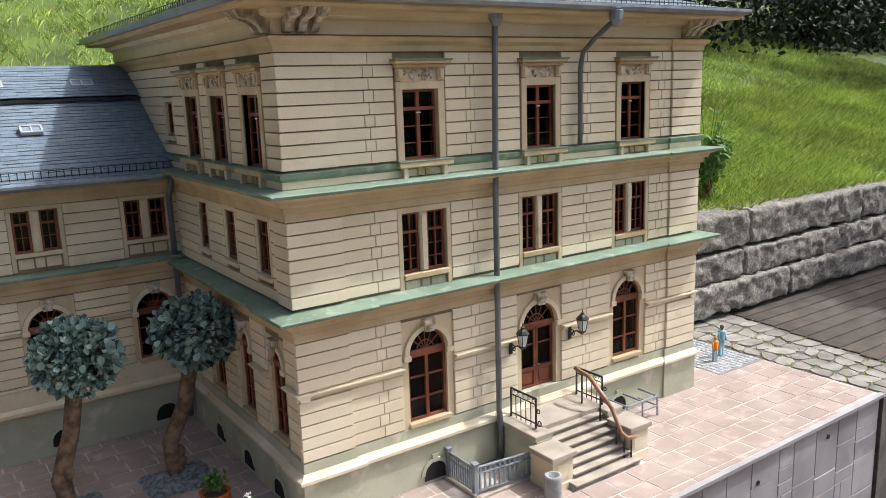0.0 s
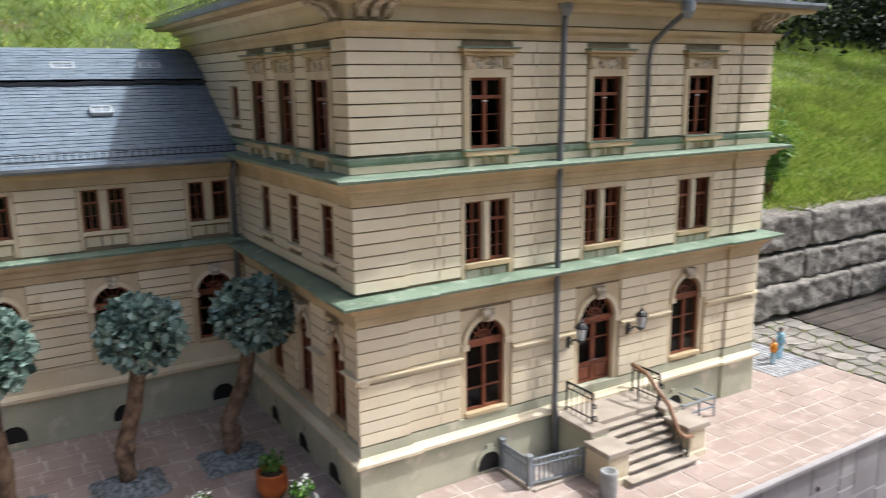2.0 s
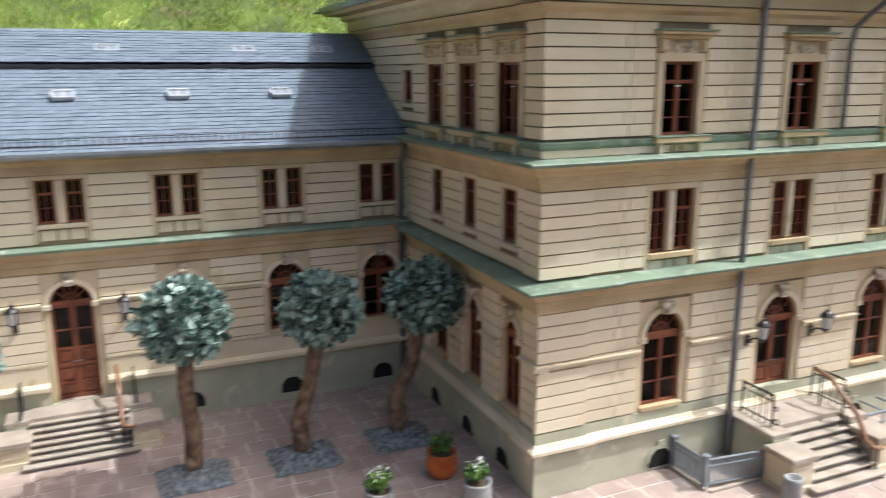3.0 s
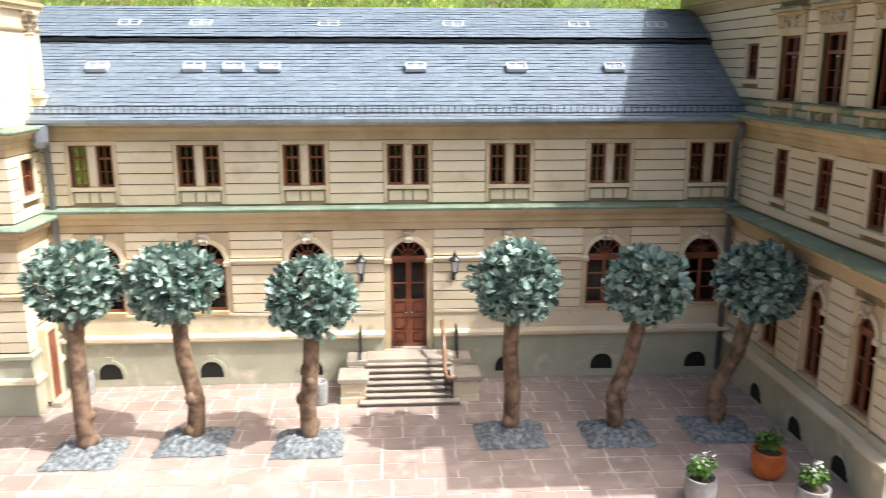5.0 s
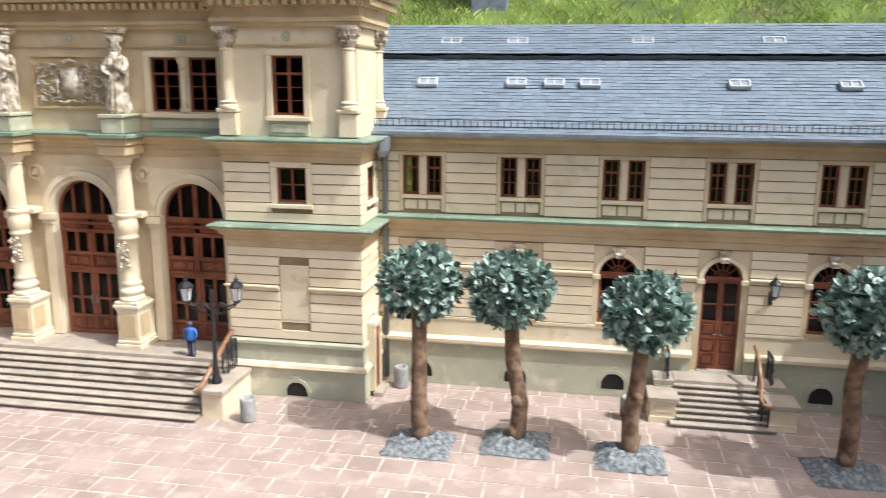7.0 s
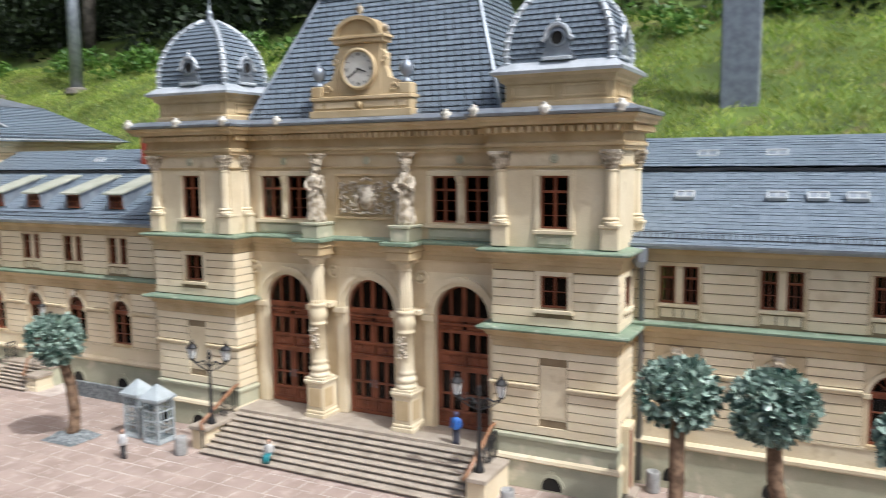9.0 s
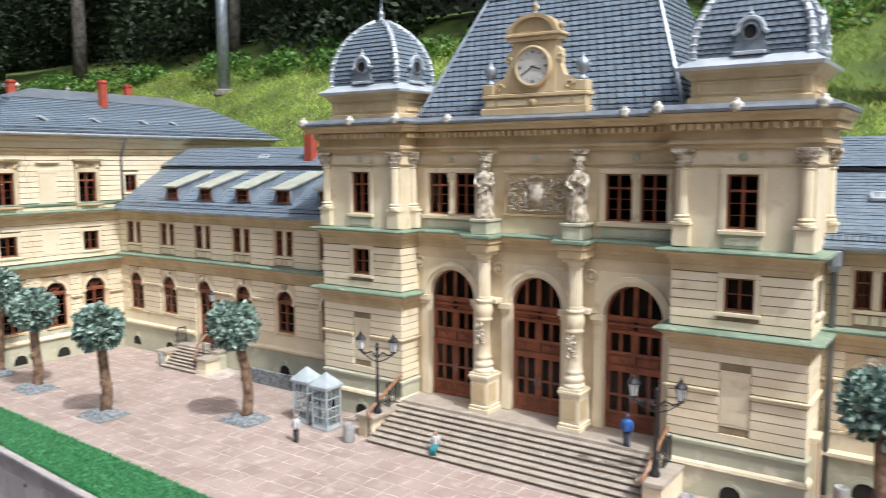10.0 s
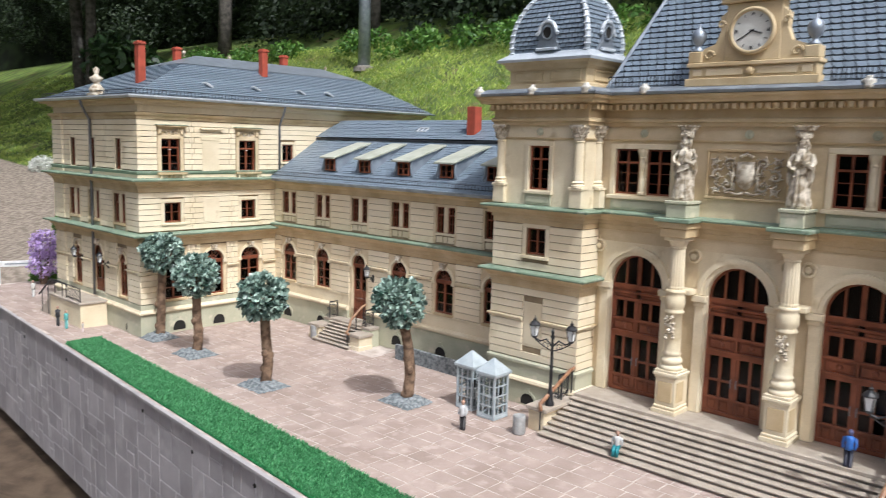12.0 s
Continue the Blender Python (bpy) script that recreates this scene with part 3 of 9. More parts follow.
def courses(parent, frame_m, L, levels, holes, joints=(), proud=0.40, gap=0.07, corner=(0.0, 0.0), seed=1, quoin=(0.0, 0.0)):
    """Rusticated courses: every block is a piece of its own, parted by sunk joints."""
    rnd = random.Random(seed)
    for k, (v0, v1) in enumerate(levels):
        cuts = sorted((max(h[0], 0), min(h[2], L)) for h in holes if h[1] < v1 - 0.3 and h[3] > v0 + 0.3)
        free, at = [], 0.0
        for a, z in cuts:
            if a > at + 0.4:
                free.append((at, a))
            at = max(at, z)
        if L > at + 0.4:
            free.append((at, L))
        for a, z in free:
            ends = [a] + [q for j in joints for q in ((j - 0.9, j + 0.9) if k % 2 else (j,)) if a + 1.2 < q < z - 1.2] + [q for q, on in ((quoin[0], quoin[0]), (L - quoin[1], quoin[1])) if on and a + 0.5 < q < z - 0.5] + [z]
            ends.sort()
            for i in range(len(ends) - 1):
                x0, x1 = ends[i] + (gap * 0.55 if i or a > 0 else -corner[0]), ends[i + 1] - (gap * 0.55 if i < len(ends) - 2 or z < L else -corner[1])
                d = proud + rnd.uniform(-0.03, 0.03) + (0.45 if ends[i + 1] <= quoin[0] + 0.01 or (quoin[1] and ends[i] >= L - quoin[1] - 0.01) else 0.0)
                b = Bag(frame_m)
                b.pad(x0, v0 + gap, x1, v1 - gap, 0.0, d, 0.05)
                part("block", b, CREAM, parent)


def levels(v0, v1, n):
    return [(v0 + (v1 - v0) * i / n, v0 + (v1 - v0) * (i + 1) / n) for i in range(n)]


# ---------------------------------------------------------------- end pavilions
CORNICE_MAIN = [(0, 0), (0.5, 0), (0.5, 1.2), (0.9, 1.4), (0.9, 2.2), (1.7, 2.6), (1.9, 3.2), (3.4, 3.9), (3.6, 4.3), (3.6, 4.6), (0, 5.2)]


def acanthus(b, x, y, z0, z1, r0, r1, rows=3, n=9):
    """Curled leaves round the front of a capital, each standing off and hooked over at its tip."""
    h = (z1 - z0) / rows
    for j in range(rows):
        rr = r0 + (r1 - r0) * j / max(rows - 1, 1)
        for k in range(n):
            an = math.pi * (0.94 + 1.12 * (k + 0.5 * (j % 2)) / (n - 0.5))
            c, s, z = math.cos(an), math.sin(an), z0 + h * j
            b.tube([(x + c * (rr - 0.25), y + s * (rr - 0.25), z), (x + c * (rr + 0.05), y + s * (rr + 0.05), z + h * 0.75), (x + c * (rr + 0.42), y + s * (rr + 0.42), z + h * 1.1), (x + c * (rr + 0.5), y + s * (rr + 0.5), z + h * 0.8)], 0.24, 5, 0.12)


def lifted(profile, z, k=1.0):
    return [(o * k, z + h) for o, h in profile]


def hip_roof(b, x0, y0, x1, y1, z0, ridge, z1):
    (ax, ay), (bx, by) = ridge
    p = [(x0, y0, z0), (x1, y0, z0), (x1, y1, z0), (x0, y1, z0), (ax, ay, z1), (bx, by, z1)]
    return b.add(p, [(0, 1, 4), (1, 2, 5, 4), (2, 3, 5), (3, 0, 4, 5), (3, 2, 1, 0)])


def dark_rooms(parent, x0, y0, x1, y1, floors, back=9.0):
    """Closes a building behind its windows: inner walls and floors in painted shade, and a rear wall."""
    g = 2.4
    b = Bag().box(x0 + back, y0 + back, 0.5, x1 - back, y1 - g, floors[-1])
    part("inner_wall", b, DARK, parent, "near-black block standing for unlit rooms")
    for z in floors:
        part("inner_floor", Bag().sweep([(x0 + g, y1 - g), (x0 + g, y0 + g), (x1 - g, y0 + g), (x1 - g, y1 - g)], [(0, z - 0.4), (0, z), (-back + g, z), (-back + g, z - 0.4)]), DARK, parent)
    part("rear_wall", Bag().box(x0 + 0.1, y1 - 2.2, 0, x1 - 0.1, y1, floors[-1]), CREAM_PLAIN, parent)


def jogged(path, side, front, out):
    """The plan line of a wall whose corners stand a little forward."""
    pts = [Vector(q) for q in path]
    line = [pts[0]]
    for i in range(1, len(pts) - 1):
        c = pts[i]
        d1, d2 = (c - pts[i - 1]).normalized(), (pts[i + 1] - c).normalized()
        n1, n2 = Vector((d1.y, -d1.x)) * out, Vector((d2.y, -d2.x)) * out
        q1, q2 = (front if abs(d.x) > 0.5 else side for d in (d1, d2))
        line += [c - d1 * q1, c - d1 * q1 + n1, c + n1 + n2, c + d2 * q2 + n2, c + d2 * q2]
    return [(q.x, q.y) for q in line + [pts[-1]]]


def pavilion(name, label, x0, y0, x1, y1, faces, path, eave=6.2):
    """An end pavilion of three storeys. faces: (way, x, y, length, windows, joints)."""
    h = thing(name, (x0 + x1) / 2, (y0 + y1) / 2, 0, label, "building")
    for way, fx, fy, L, wins, joints in faces:
        fm = wall_frame(fx, fy, way)
        holes, blocks = [], []
        for key, u, v in wins:
            t = LIB[key]
            w, hh, low = t["opening"]
            holes.append((u - w / 2, v + low, u + w / 2, v + hh))
            bw, b0, b1 = t["block"]
            blocks.append((u - bw / 2, v + b0, u + bw / 2, v + b1))
            window(key, fm, u, v, h, "door" if "door" in key else "window")
        core = Bag(fm)
        wall_core(core, L, 8.2, 80.0, holes)
        wall = part("wall", core, GROOVE, h)
        for lv in (levels(11.2, 21.3, 5), levels(22.7, 30.8, 4), levels(36.2, 49.6, 7), levels(57.2, 74.2, 9)):
            quoin = {"S": (8.5, 8.5), "W": (0.0, 4.4), "E": (4.4, 0.0)}[way]
            courses(wall, fm, L, lv, blocks, joints, seed=len(holes), corner=(0.8 if quoin[0] else 0.0, 0.8 if quoin[1] else 0.0), quoin=quoin)
    pl = jogged(path, 4.4, 8.5, 0.45)
    part("plinth", Bag().sweep(pl, [(-1.5, 0), (0.7, 0), (0.7, 7.6), (-1.5, 7.6)]), SAGE, h, "sage green plinth with worn paint")
    part("plinth_ledge", Bag().sweep(pl, [(-1, 7.6), (1.0, 7.6), (1.5, 8.0), (1.5, 8.5), (0.9, 8.9), (0.6, 9.3), (-1, 9.3)]), CREAM_PLAIN, h)
    part("base_band", Bag().sweep(pl, [(-1, 9.3), (0.35, 9.3), (0.35, 11.0), (-1, 11.1)]), SAGE, h)
    STR = [(-1, 21.35), (0.6, 21.4), (0.7, 21.9), (1.3, 22.2), (1.3, 22.5), (-1, 22.7)]
    for k, (way, fx, fy, L, wins, joints) in enumerate(faces):
        m2 = wall_frame(fx, fy, way)
        cuts = sorted((u - LIB[key]["block"][0] / 2, u + LIB[key]["block"][0] / 2) for key, u, v in wins if "arch" in key)
        edges = [-1.2 if way != "W" else 0.0] + [q for c in cuts for q in c] + [L + (1.2 if way != "E" else 0.0)]
        for a, z in zip(edges[::2], edges[1::2]):
            p0, p1 = m2 @ Vector((a, 0, 0)), m2 @ Vector((z, 0, 0))
            part("string_course", Bag().sweep([(p0.x, p0.y), (p1.x, p1.y)], [(o + 0.01 * k, h + 0.02 * k) for o, h in STR]), CREAM_PLAIN, h)
    for z in (30.9, 49.7):
        pr = lifted(CORNICE_MAIN, z)
        part("cornice", Bag().sweep(pl, pr[:8] + [(-1, pr[7][1]), (-1, z)]), TAN, h, "tan stepped cornice")
        part("ledge", Bag().sweep(pl, [(-1, z + 3.9), (3.75, z + 3.9), (3.9, z + 4.35), (3.8, z + 4.5), (-1, z + 5.0)]), COPPER, h, "green copper ledge")
    part("sill_band", Bag().sweep(pl, [(-1, 54.6), (0.55, 54.6), (0.55, 55.7), (-1, 55.7)]), CREAM_PLAIN, h)
    part("sill_cover", Bag().sweep(pl, [(-1, 55.7), (0.6, 55.7), (1.0, 56.2), (1.1, 56.8), (-1, 57.1)]), COPPER, h, "green copper sill cover")
    part("upper_moulding", Bag().sweep(pl, [(-1, 74.3), (0.5, 74.3), (0.6, 75.2), (1.3, 75.8), (1.5, 76.4), (-1, 76.8)]), TAN, h)
    part("frieze", Bag().sweep(path, [(-1, 76.8), (0.3, 76.8), (0.3, 78.9), (1.8, 79.4), (2.0, 80.2), (-1, 80.2)]), CREAM_PLAIN, h)
    part("soffit", Bag().sweep(path, [(-1, 80.2), (eave - 0.4, 80.2), (eave, 80.6), (eave, 81.2), (-1, 81.4)]), TAN, h)
    dark_rooms(h, x0, y0, x1, y1, (0.5, 34.0, 53.0, 80.0))
    return h


def downpipe(parent, pts, r=0.55):
    r *= 0.85
    part("downpipe", Bag().tube(pts, r, 8), PIPE, parent, "grey zinc downpipe", True)


def snow_fence(parent, a, b, h=1.5, step=1.3, up=0.5, r=0.08):
    """A low rail of wires and posts above the eaves."""
    a, b = Vector(a), Vector(b)
    n = max(2, int((b - a).length / step))
    g = Bag()
    for k in (0.1, 1.0):
        g.tube([a + Vector((0, 0, up + h * k)), b + Vector((0, 0, up + h * k))], r, 4)
    for i in range(n + 1):
        q = a.lerp(b, i / n)
        g.tube([q, q + Vector((0, 0, up + h))], r, 4)
    part("snow_rail", g, IRON, parent, "thin dark snow rail")


def brackets(parent, x, y, way, us, z0=76.9, z1=80.2):
    """Carved console brackets under the eaves."""
    fm = wall_frame(x, y, way)
    for u in us:
        b = Bag(fm)
        prof = [(0.3, z0), (1.4, z0 + 0.2), (2.0, z0 + 1.2), (3.0, z0 + 1.8), (4.6, z0 + 2.2), (5.4, z0 + 3.2), (5.4, z1), (0.3, z1)]
        k = len(prof)
        b.add([(u + s, v, n) for s in (-0.6, 0.6) for n, v in prof], [list(range(k)), list(range(k, 2 * k))[::-1]] + [(i, (i + 1) % k, k + (i + 1) % k, k + i) for i in range(k)])
        part("bracket", b, STATUE, parent, "carved eaves bracket")


# right pavilion
RX0, RY0, RX1, RY1 = 44.6, 107.0, 138.5, 203.0
right = pavilion("pavilion", "cream rusticated three-storey corner pavilion of a model station", RX0, RY0, RX1, RY1, [
    ("S", RX0, RY0, RX1 - RX0, [("top", 24.0, 57.2), ("top", 49.9, 57.2), ("top", 74.1, 57.2), ("twin", 24.0, 38.4), ("twin", 49.7, 38.4), ("twin", 73.9, 38.4),
                                ("arch", 23.8, 11.9), ("arch_door", 49.3, 8.2), ("arch", 73.6, 12.3)], (14.5, 34.0, 61.5, 82.5)),
    ("W", RX0, RY1, RY1 - RY0, [("top", RY1 - 117.5, 57.2), ("top", RY1 - 132.5, 57.2), ("top", RY1 - 146.5, 57.2), ("small", RY1 - 161.4, 61.0),
                                ("slim_mid", RY1 - 116.8, 40.2), ("slim_mid", RY1 - 131.5, 40.2), ("slim_mid", RY1 - 146.0, 40.2),
                                ("arch_slim", RY1 - 115.8, 12.2), ("arch_slim", RY1 - 130.0, 12.2), ("arch_slim", RY1 - 145.0, 12.2)], ()),
    ("E", RX1, RY0, RY1 - RY0, [], ())],
    [(RX0, RY1), (RX0, RY0), (RX1, RY0), (RX1, RY1)])
part("roof", hip_roof(Bag(), RX0 - 6.8, RY0 - 6.8, RX1 + 6.8, RY1 + 6.8, 81.3, ((78, 146), (104, 164)), 99.0), SLATE_FLAT, right, "dark slate hipped roof")
part("gutter", Bag().sweep([(RX0, RY1), (RX0, RY0), (RX1, RY0), (RX1, RY1)], [(6.0, 81.0), (7.0, 81.0), (7.5, 81.6), (7.5, 82.1), (7.1, 82.1), (6.0, 81.5)]), LEAD, right, "grey zinc gutter")
snow_fence(right, (RX0 - 5.2, RY0 - 5.2, 81.8), (RX1 + 5.2, RY0 - 5.2, 81.8))
snow_fence(right, (RX0 - 5.2, RY1, 81.8), (RX0 - 5.2, RY0 - 5.2, 81.8))
brackets(right, RX0, RY0, "S", (1.5, 3.6, 5.7, RX1 - RX0 - 5.0, RX1 - RX0 - 3.0, RX1 - RX0 - 1.0))
brackets(right, RX0, RY1, "W", (RY1 - RY0 - 1.5, RY1 - RY0 - 4.5))
downpipe(right, [(82.7, 104.6, 80.4), (82.7, 104.9, 72.0), (82.6, 105.2, 50.0), (82.5, 105.2, 9.5), (82.5, 104.9, 8.0), (82.5, 104.9, 0.5)], 0.64)
downpipe(right, [(107.0, 100.4, 81.0), (107.0, 100.4, 79.6), (104.6, 103.0, 76.5), (103.4, 105.0, 74.0), (103.3, 105.6, 71.0), (103.3, 105.6, 57.1)], 0.55)
for x, y in ((82.7, 104.4), (107.0, 100.4)):
    part("rain_head", Bag().lathe(x, y, [(0.6, 78.2), (1.2, 79.4), (1.3, 81.0), (1.1, 81.1)], 10), LEAD, right, "grey rainwater head")

# left pavilion
LX1, LY0 = -338.0, 109.0
LX0, LY1 = LX1 - 69.0, 240.0
left = pavilion("pavilion", "cream rusticated three-storey far pavilion of a model station", LX0, LY0, LX1, LY1, [
    ("S", LX0, LY0, 69.0, [("slim", 17.0, 57.2), ("slim", 34.0, 57.2), ("slim", 54.5, 57.2), ("twin", 17.0, 38.4), ("twin", 34.0, 38.4), ("twin", 54.5, 38.4),
                            ("arch_slim", 18.0, 11.9), ("arch_door", 36.0, 8.8), ("arch_slim", 55.5, 12.3)], (8, 45)),
    ("E", LX1, LY0, LY1 - LY0, [("top", 11.2, 56.8), ("top", 41.2, 56.8), ("square", 11.6, 39.2), ("square", 41.6, 39.2),
                                  ("small", 59.2, 60.4), ("arch", 11.6, 12.0), ("arch", 27.0, 12.0), ("arch", 42.2, 12.0)], (19.0, 34.5)),
    ("W", LX0, LY1, LY1 - LY0, [], ())],
    [(LX0, LY1), (LX0, LY0), (LX1, LY0), (LX1, LY1)], eave=4.2)
blind = Bag(wall_frame(LX1, LY0, "E"))
blind.m = blind.m @ Matrix.Translation((-1.6, 0, 0))
for q, lab in (((24.6, 56.8, 0.0, 31.2, 67.6, 0.5, 0.1), "blank window panel"), ((24.0, 67.6, 0, 31.8, 69.0, 0.6, 0.1), ""), ((23.6, 71.4, 0, 32.2, 72.0, 1.5, 0.1), "hood over a blank panel"), ((24.8, 38.6, 0, 31.2, 47.0, 0.5, 0.1), "blank window panel")):
    part("blind_panel", Bag(blind.m).box(*q), CREAM_PLAIN, left, lab)
low4 = [(LX0 - 4.8, LY0 - 4.8, 81.3), (LX1 + 4.8, LY0 - 4.8, 81.3), (LX1 + 4.8, LY1 + 4.8, 81.3), (LX0 - 4.8, LY1 + 4.8, 81.3)]
top4 = [(-386.3, 136.4, 95.8), (-358.7, 136.4, 95.8), (-358.7, 222.7, 95.8), (-386.3, 222.7, 95.8)]
part("roof", Bag().add(low4 + top4, [(0, 1, 5, 4), (1, 2, 6, 5), (2, 3, 7, 6), (3, 0, 4, 7), (3, 2, 1, 0), (4, 5, 6, 7)]), SLATE_FLAT, left, "dark slate hipped roof")
part("roof_cap", hip_roof(Bag(), -387.0, 135.7, -358.0, 223.4, 95.9, ((-372.5, 150), (-372.5, 211)), 100.8), LEAD, left, "low grey metal roof cap")
part("gutter", Bag().sweep([(LX0, LY1), (LX0, LY0), (LX1, LY0), (LX1, LY1)], [(4.0, 81.0), (5.0, 81.0), (5.5, 81.6), (5.5, 82.1), (5.1, 82.1), (4.0, 81.5)]), ZINC, left, "pale zinc gutter")
snow_fence(left, (LX1 + 3.4, LY0 - 3.4, 81.8), (LX1 + 3.4, LY1, 81.8), 1.6, 1.3, 0.5, 0.1)
snow_fence(left, (LX0 - 3.4, LY0 - 3.4, 81.8), (LX1 + 3.4, LY0 - 3.4, 81.8), 1.6, 1.3, 0.5, 0.1)
downpipe(left, [(LX1 + 4.4, 164.0, 81.0), (LX1 + 4.2, 164.0, 79.5), (LX1 + 1.0, 164.0, 74.0), (LX1 + 1.0, 164.0, 57.0)], 0.5)
downpipe(left, [(-372.0, LY0 - 4.4, 81.0), (-372.0, LY0 - 4.2, 79.5), (-372.5, LY0 - 1.2, 74.0), (-372.5, LY0 - 1.2, 10.0)], 0.6)


left.scale = (1, 1, 0.985)

# long wings
def long_wing(name, label, x0, x1, y, centres, door_at, sash_z=40.5, behind=(0.0, 0.0)):
    h = thing(name, (x0 + x1) / 2, y, 0, label, "building")
    fm = wall_frame(x0, y, "S")
    L = x1 - x0
    holes, blocks = [], []
    for i, c in enumerate(centres):
        for key, v in (("wing_twin", sash_z), ("wing_door" if i == door_at else "arch_wing", 6.8 if i == door_at else 15.4)):
            t = LIB[key]
            w, hh, low = t["opening"]
            u = c - x0
            holes.append((u - w / 2, v + low, u + w / 2, v + hh))
            bw, b0, b1 = t["block"]
            blocks.append((u - bw / 2, v + b0, u + bw / 2, v + b1))
            window(key, fm, u, v, h, "door" if "door" in key else "window")
    core = Bag(fm)
    wall_core(core, L, 6.6, 53.0, holes)
    wall = part("wall", core, GROOVE, h)
    for lv in (levels(15.0, 24.8, 5), levels(26.2, 31.6, 3), levels(36.9, 49.3, 6)):
        courses(wall, fm, L, lv, blocks, (), seed=7, proud=0.36)
    pl = [(x0, y), (x1, y)]
    dc = centres[door_at]
    for pc in ([(x0, y), (dc - 5.0, y)], [(dc + 5.0, y), (x1, y)]):
        part("plinth", Bag().sweep(pc, [(-1.5, 0), (0.8, 0), (0.8, 9.2), (-1.5, 9.2)]), SAGE, h, "sage green plinth with flaking paint")
        part("plinth_ledge", Bag().sweep(pc, [(-1, 9.2), (1.1, 9.2), (1.6, 9.7), (1.6, 10.3), (0.8, 10.8), (-1, 10.8)]), CREAM_PLAIN, h)
        part("base_band", Bag().sweep(pc, [(-1, 10.8), (0.3, 10.8), (0.3, 14.2), (0.5, 14.4), (0.5, 14.9), (-1, 14.95)]), CREAM_PLAIN, h)
    part("plinth", Bag().sweep([(dc - 5.0, y), (dc + 5.0, y)], [(-1.5, 0), (0.8, 0), (0.8, 6.6), (-1.5, 6.6)]), SAGE, h)
    part("cornice", Bag().sweep(pl, [(-1, 31.7), (0.3, 31.7), (0.3, 33.0), (0.8, 33.3), (0.8, 34.2), (1.7, 34.9), (2.2, 35.7), (-1, 35.7)]), TAN, h, "tan stepped cornice")
    part("ledge", Bag().sweep(pl, [(-1, 35.7), (2.4, 35.7), (2.5, 36.2), (2.3, 36.4), (-1, 36.8)]), COPPER, h, "green copper ledge")
    part("frieze", Bag().sweep(pl, [(-1, 49.4), (0.4, 49.4), (0.5, 51.0), (1.4, 51.8), (1.6, 52.6), (-1, 52.6)]), TAN, h)
    # impost band between the arches
    edges = [x0] + [q for c in centres for q in (c - 5.0, c + 5.0)] + [x1]
    for a, z in zip(edges[::2], edges[1::2]):
        if z - a > 1:
            part("string_course", Bag().sweep([(a, y), (z, y)], [(-1, 24.9), (0.5, 24.95), (0.6, 25.4), (1.1, 25.7), (1.1, 26.0), (-1, 26.2)]), CREAM_PLAIN, h)
    # roof: steep lower slope, flatter upper slope
    e0, br, rg = (x0, y - 3.4, 53.2), (y + 20.0, 68.2), (y + 31.5, 75.9)
    wall_x = x0, x1
    x0, x1 = x0 - behind[0], x1 + behind[1]
    L = x1 - x0
    body = Bag().add([(x, yy, z) for x in (x0, x1) for yy, z in ((y - 3.0, 52.7), (y - 3.4, 53.1), br, rg, (y + 66, 53.0))],
                     [(0, 1, 6, 5), (1, 2, 7, 6), (2, 3, 8, 7), (3, 4, 9, 8), (4, 0, 5, 9), (0, 4, 3, 2, 1), (5, 6, 7, 8, 9)])
    roof = part("roof", body, SLATE_FLAT, h, "blue-grey slate roof")
    rnd = random.Random(int(L))
    k = max(8, int(L / 2.4))
    rest, made = Bag(), 0
    for lo, hi, n in ((e0[1:], br, 23), ((br[0] - 0.9, br[1] + 0.9), rg, 12)):
        along = Vector((hi[0] - lo[0], hi[1] - lo[1])).normalized()
        for i in range(n):
            sag, off = 0.0, rnd.uniform(0.0, 1.0)
            for j in range(k + 1):
                xa, xb = max(x0, x0 + L * (j - off) / k + 0.02), min(x1, x0 + L * (j + 1 - off) / k - 0.02)
                if xb - xa < 0.2:
                    continue
                sag = max(-0.2, min(0.2, sag + rnd.uniform(-0.09, 0.09)))
                li, tip = rnd.uniform(0.06, 0.2), rnd.uniform(-0.07, 0.07)
                p = []
                for x, dz in ((xa, -tip), (xb, tip)):
                    for t, up, w in ((i / n, li, sag + dz if i else 0.0), (i / n, 0.0, sag + dz if i else 0.0), ((i + 1) / n, 0.02, 0.12)):
                        yy, zz = lo[0] + (hi[0] - lo[0]) * t, lo[1] + (hi[1] - lo[1]) * t
                        p.append((x, yy - along.y * up + along.x * w, zz + along.x * up + along.y * w))
                if made < 290:
                    part("slate", Bag().add(p, [(1, 4, 3, 0), (0, 3, 5, 2)]), SLATE, roof)
                    made += 1
                else:
                    rest.add(p, [(1, 4, 3, 0), (0, 3, 5, 2)])
    o = part("slating", rest, SLATE_JOINED, roof)
    o["kind"] = "stuff"
    # dark open joint under the upper slope
    lip = []
    for j in range(k + 1):
        lip.append((x0 + L * j / k, rnd.uniform(-0.2, 0.16)))
    b = Bag().add([(x, br[0] - 1.0 + dy, br[1] + dz + w) for x, w in lip for dy, dz in ((0.0, -0.15), (-0.1, 0.5), (0.9, 0.6), (0.9, -0.3))],
                  [(4 * j + c, 4 * j + (c + 1) % 4, 4 * j + 4 + (c + 1) % 4, 4 * j + 4 + c) for j in range(k) for c in range(4)])
    part("slope_joint", b, SLATE_FLAT, roof, "dark open joint between the two roof slopes")
    x0, x1 = wall_x
    part("gutter", Bag().sweep(pl, [(2.6, 52.4), (3.6, 52.4), (4.2, 53.0), (4.2, 53.5), (3.7, 53.5), (2.6, 53.0)]), LEAD, h, "grey zinc gutter")
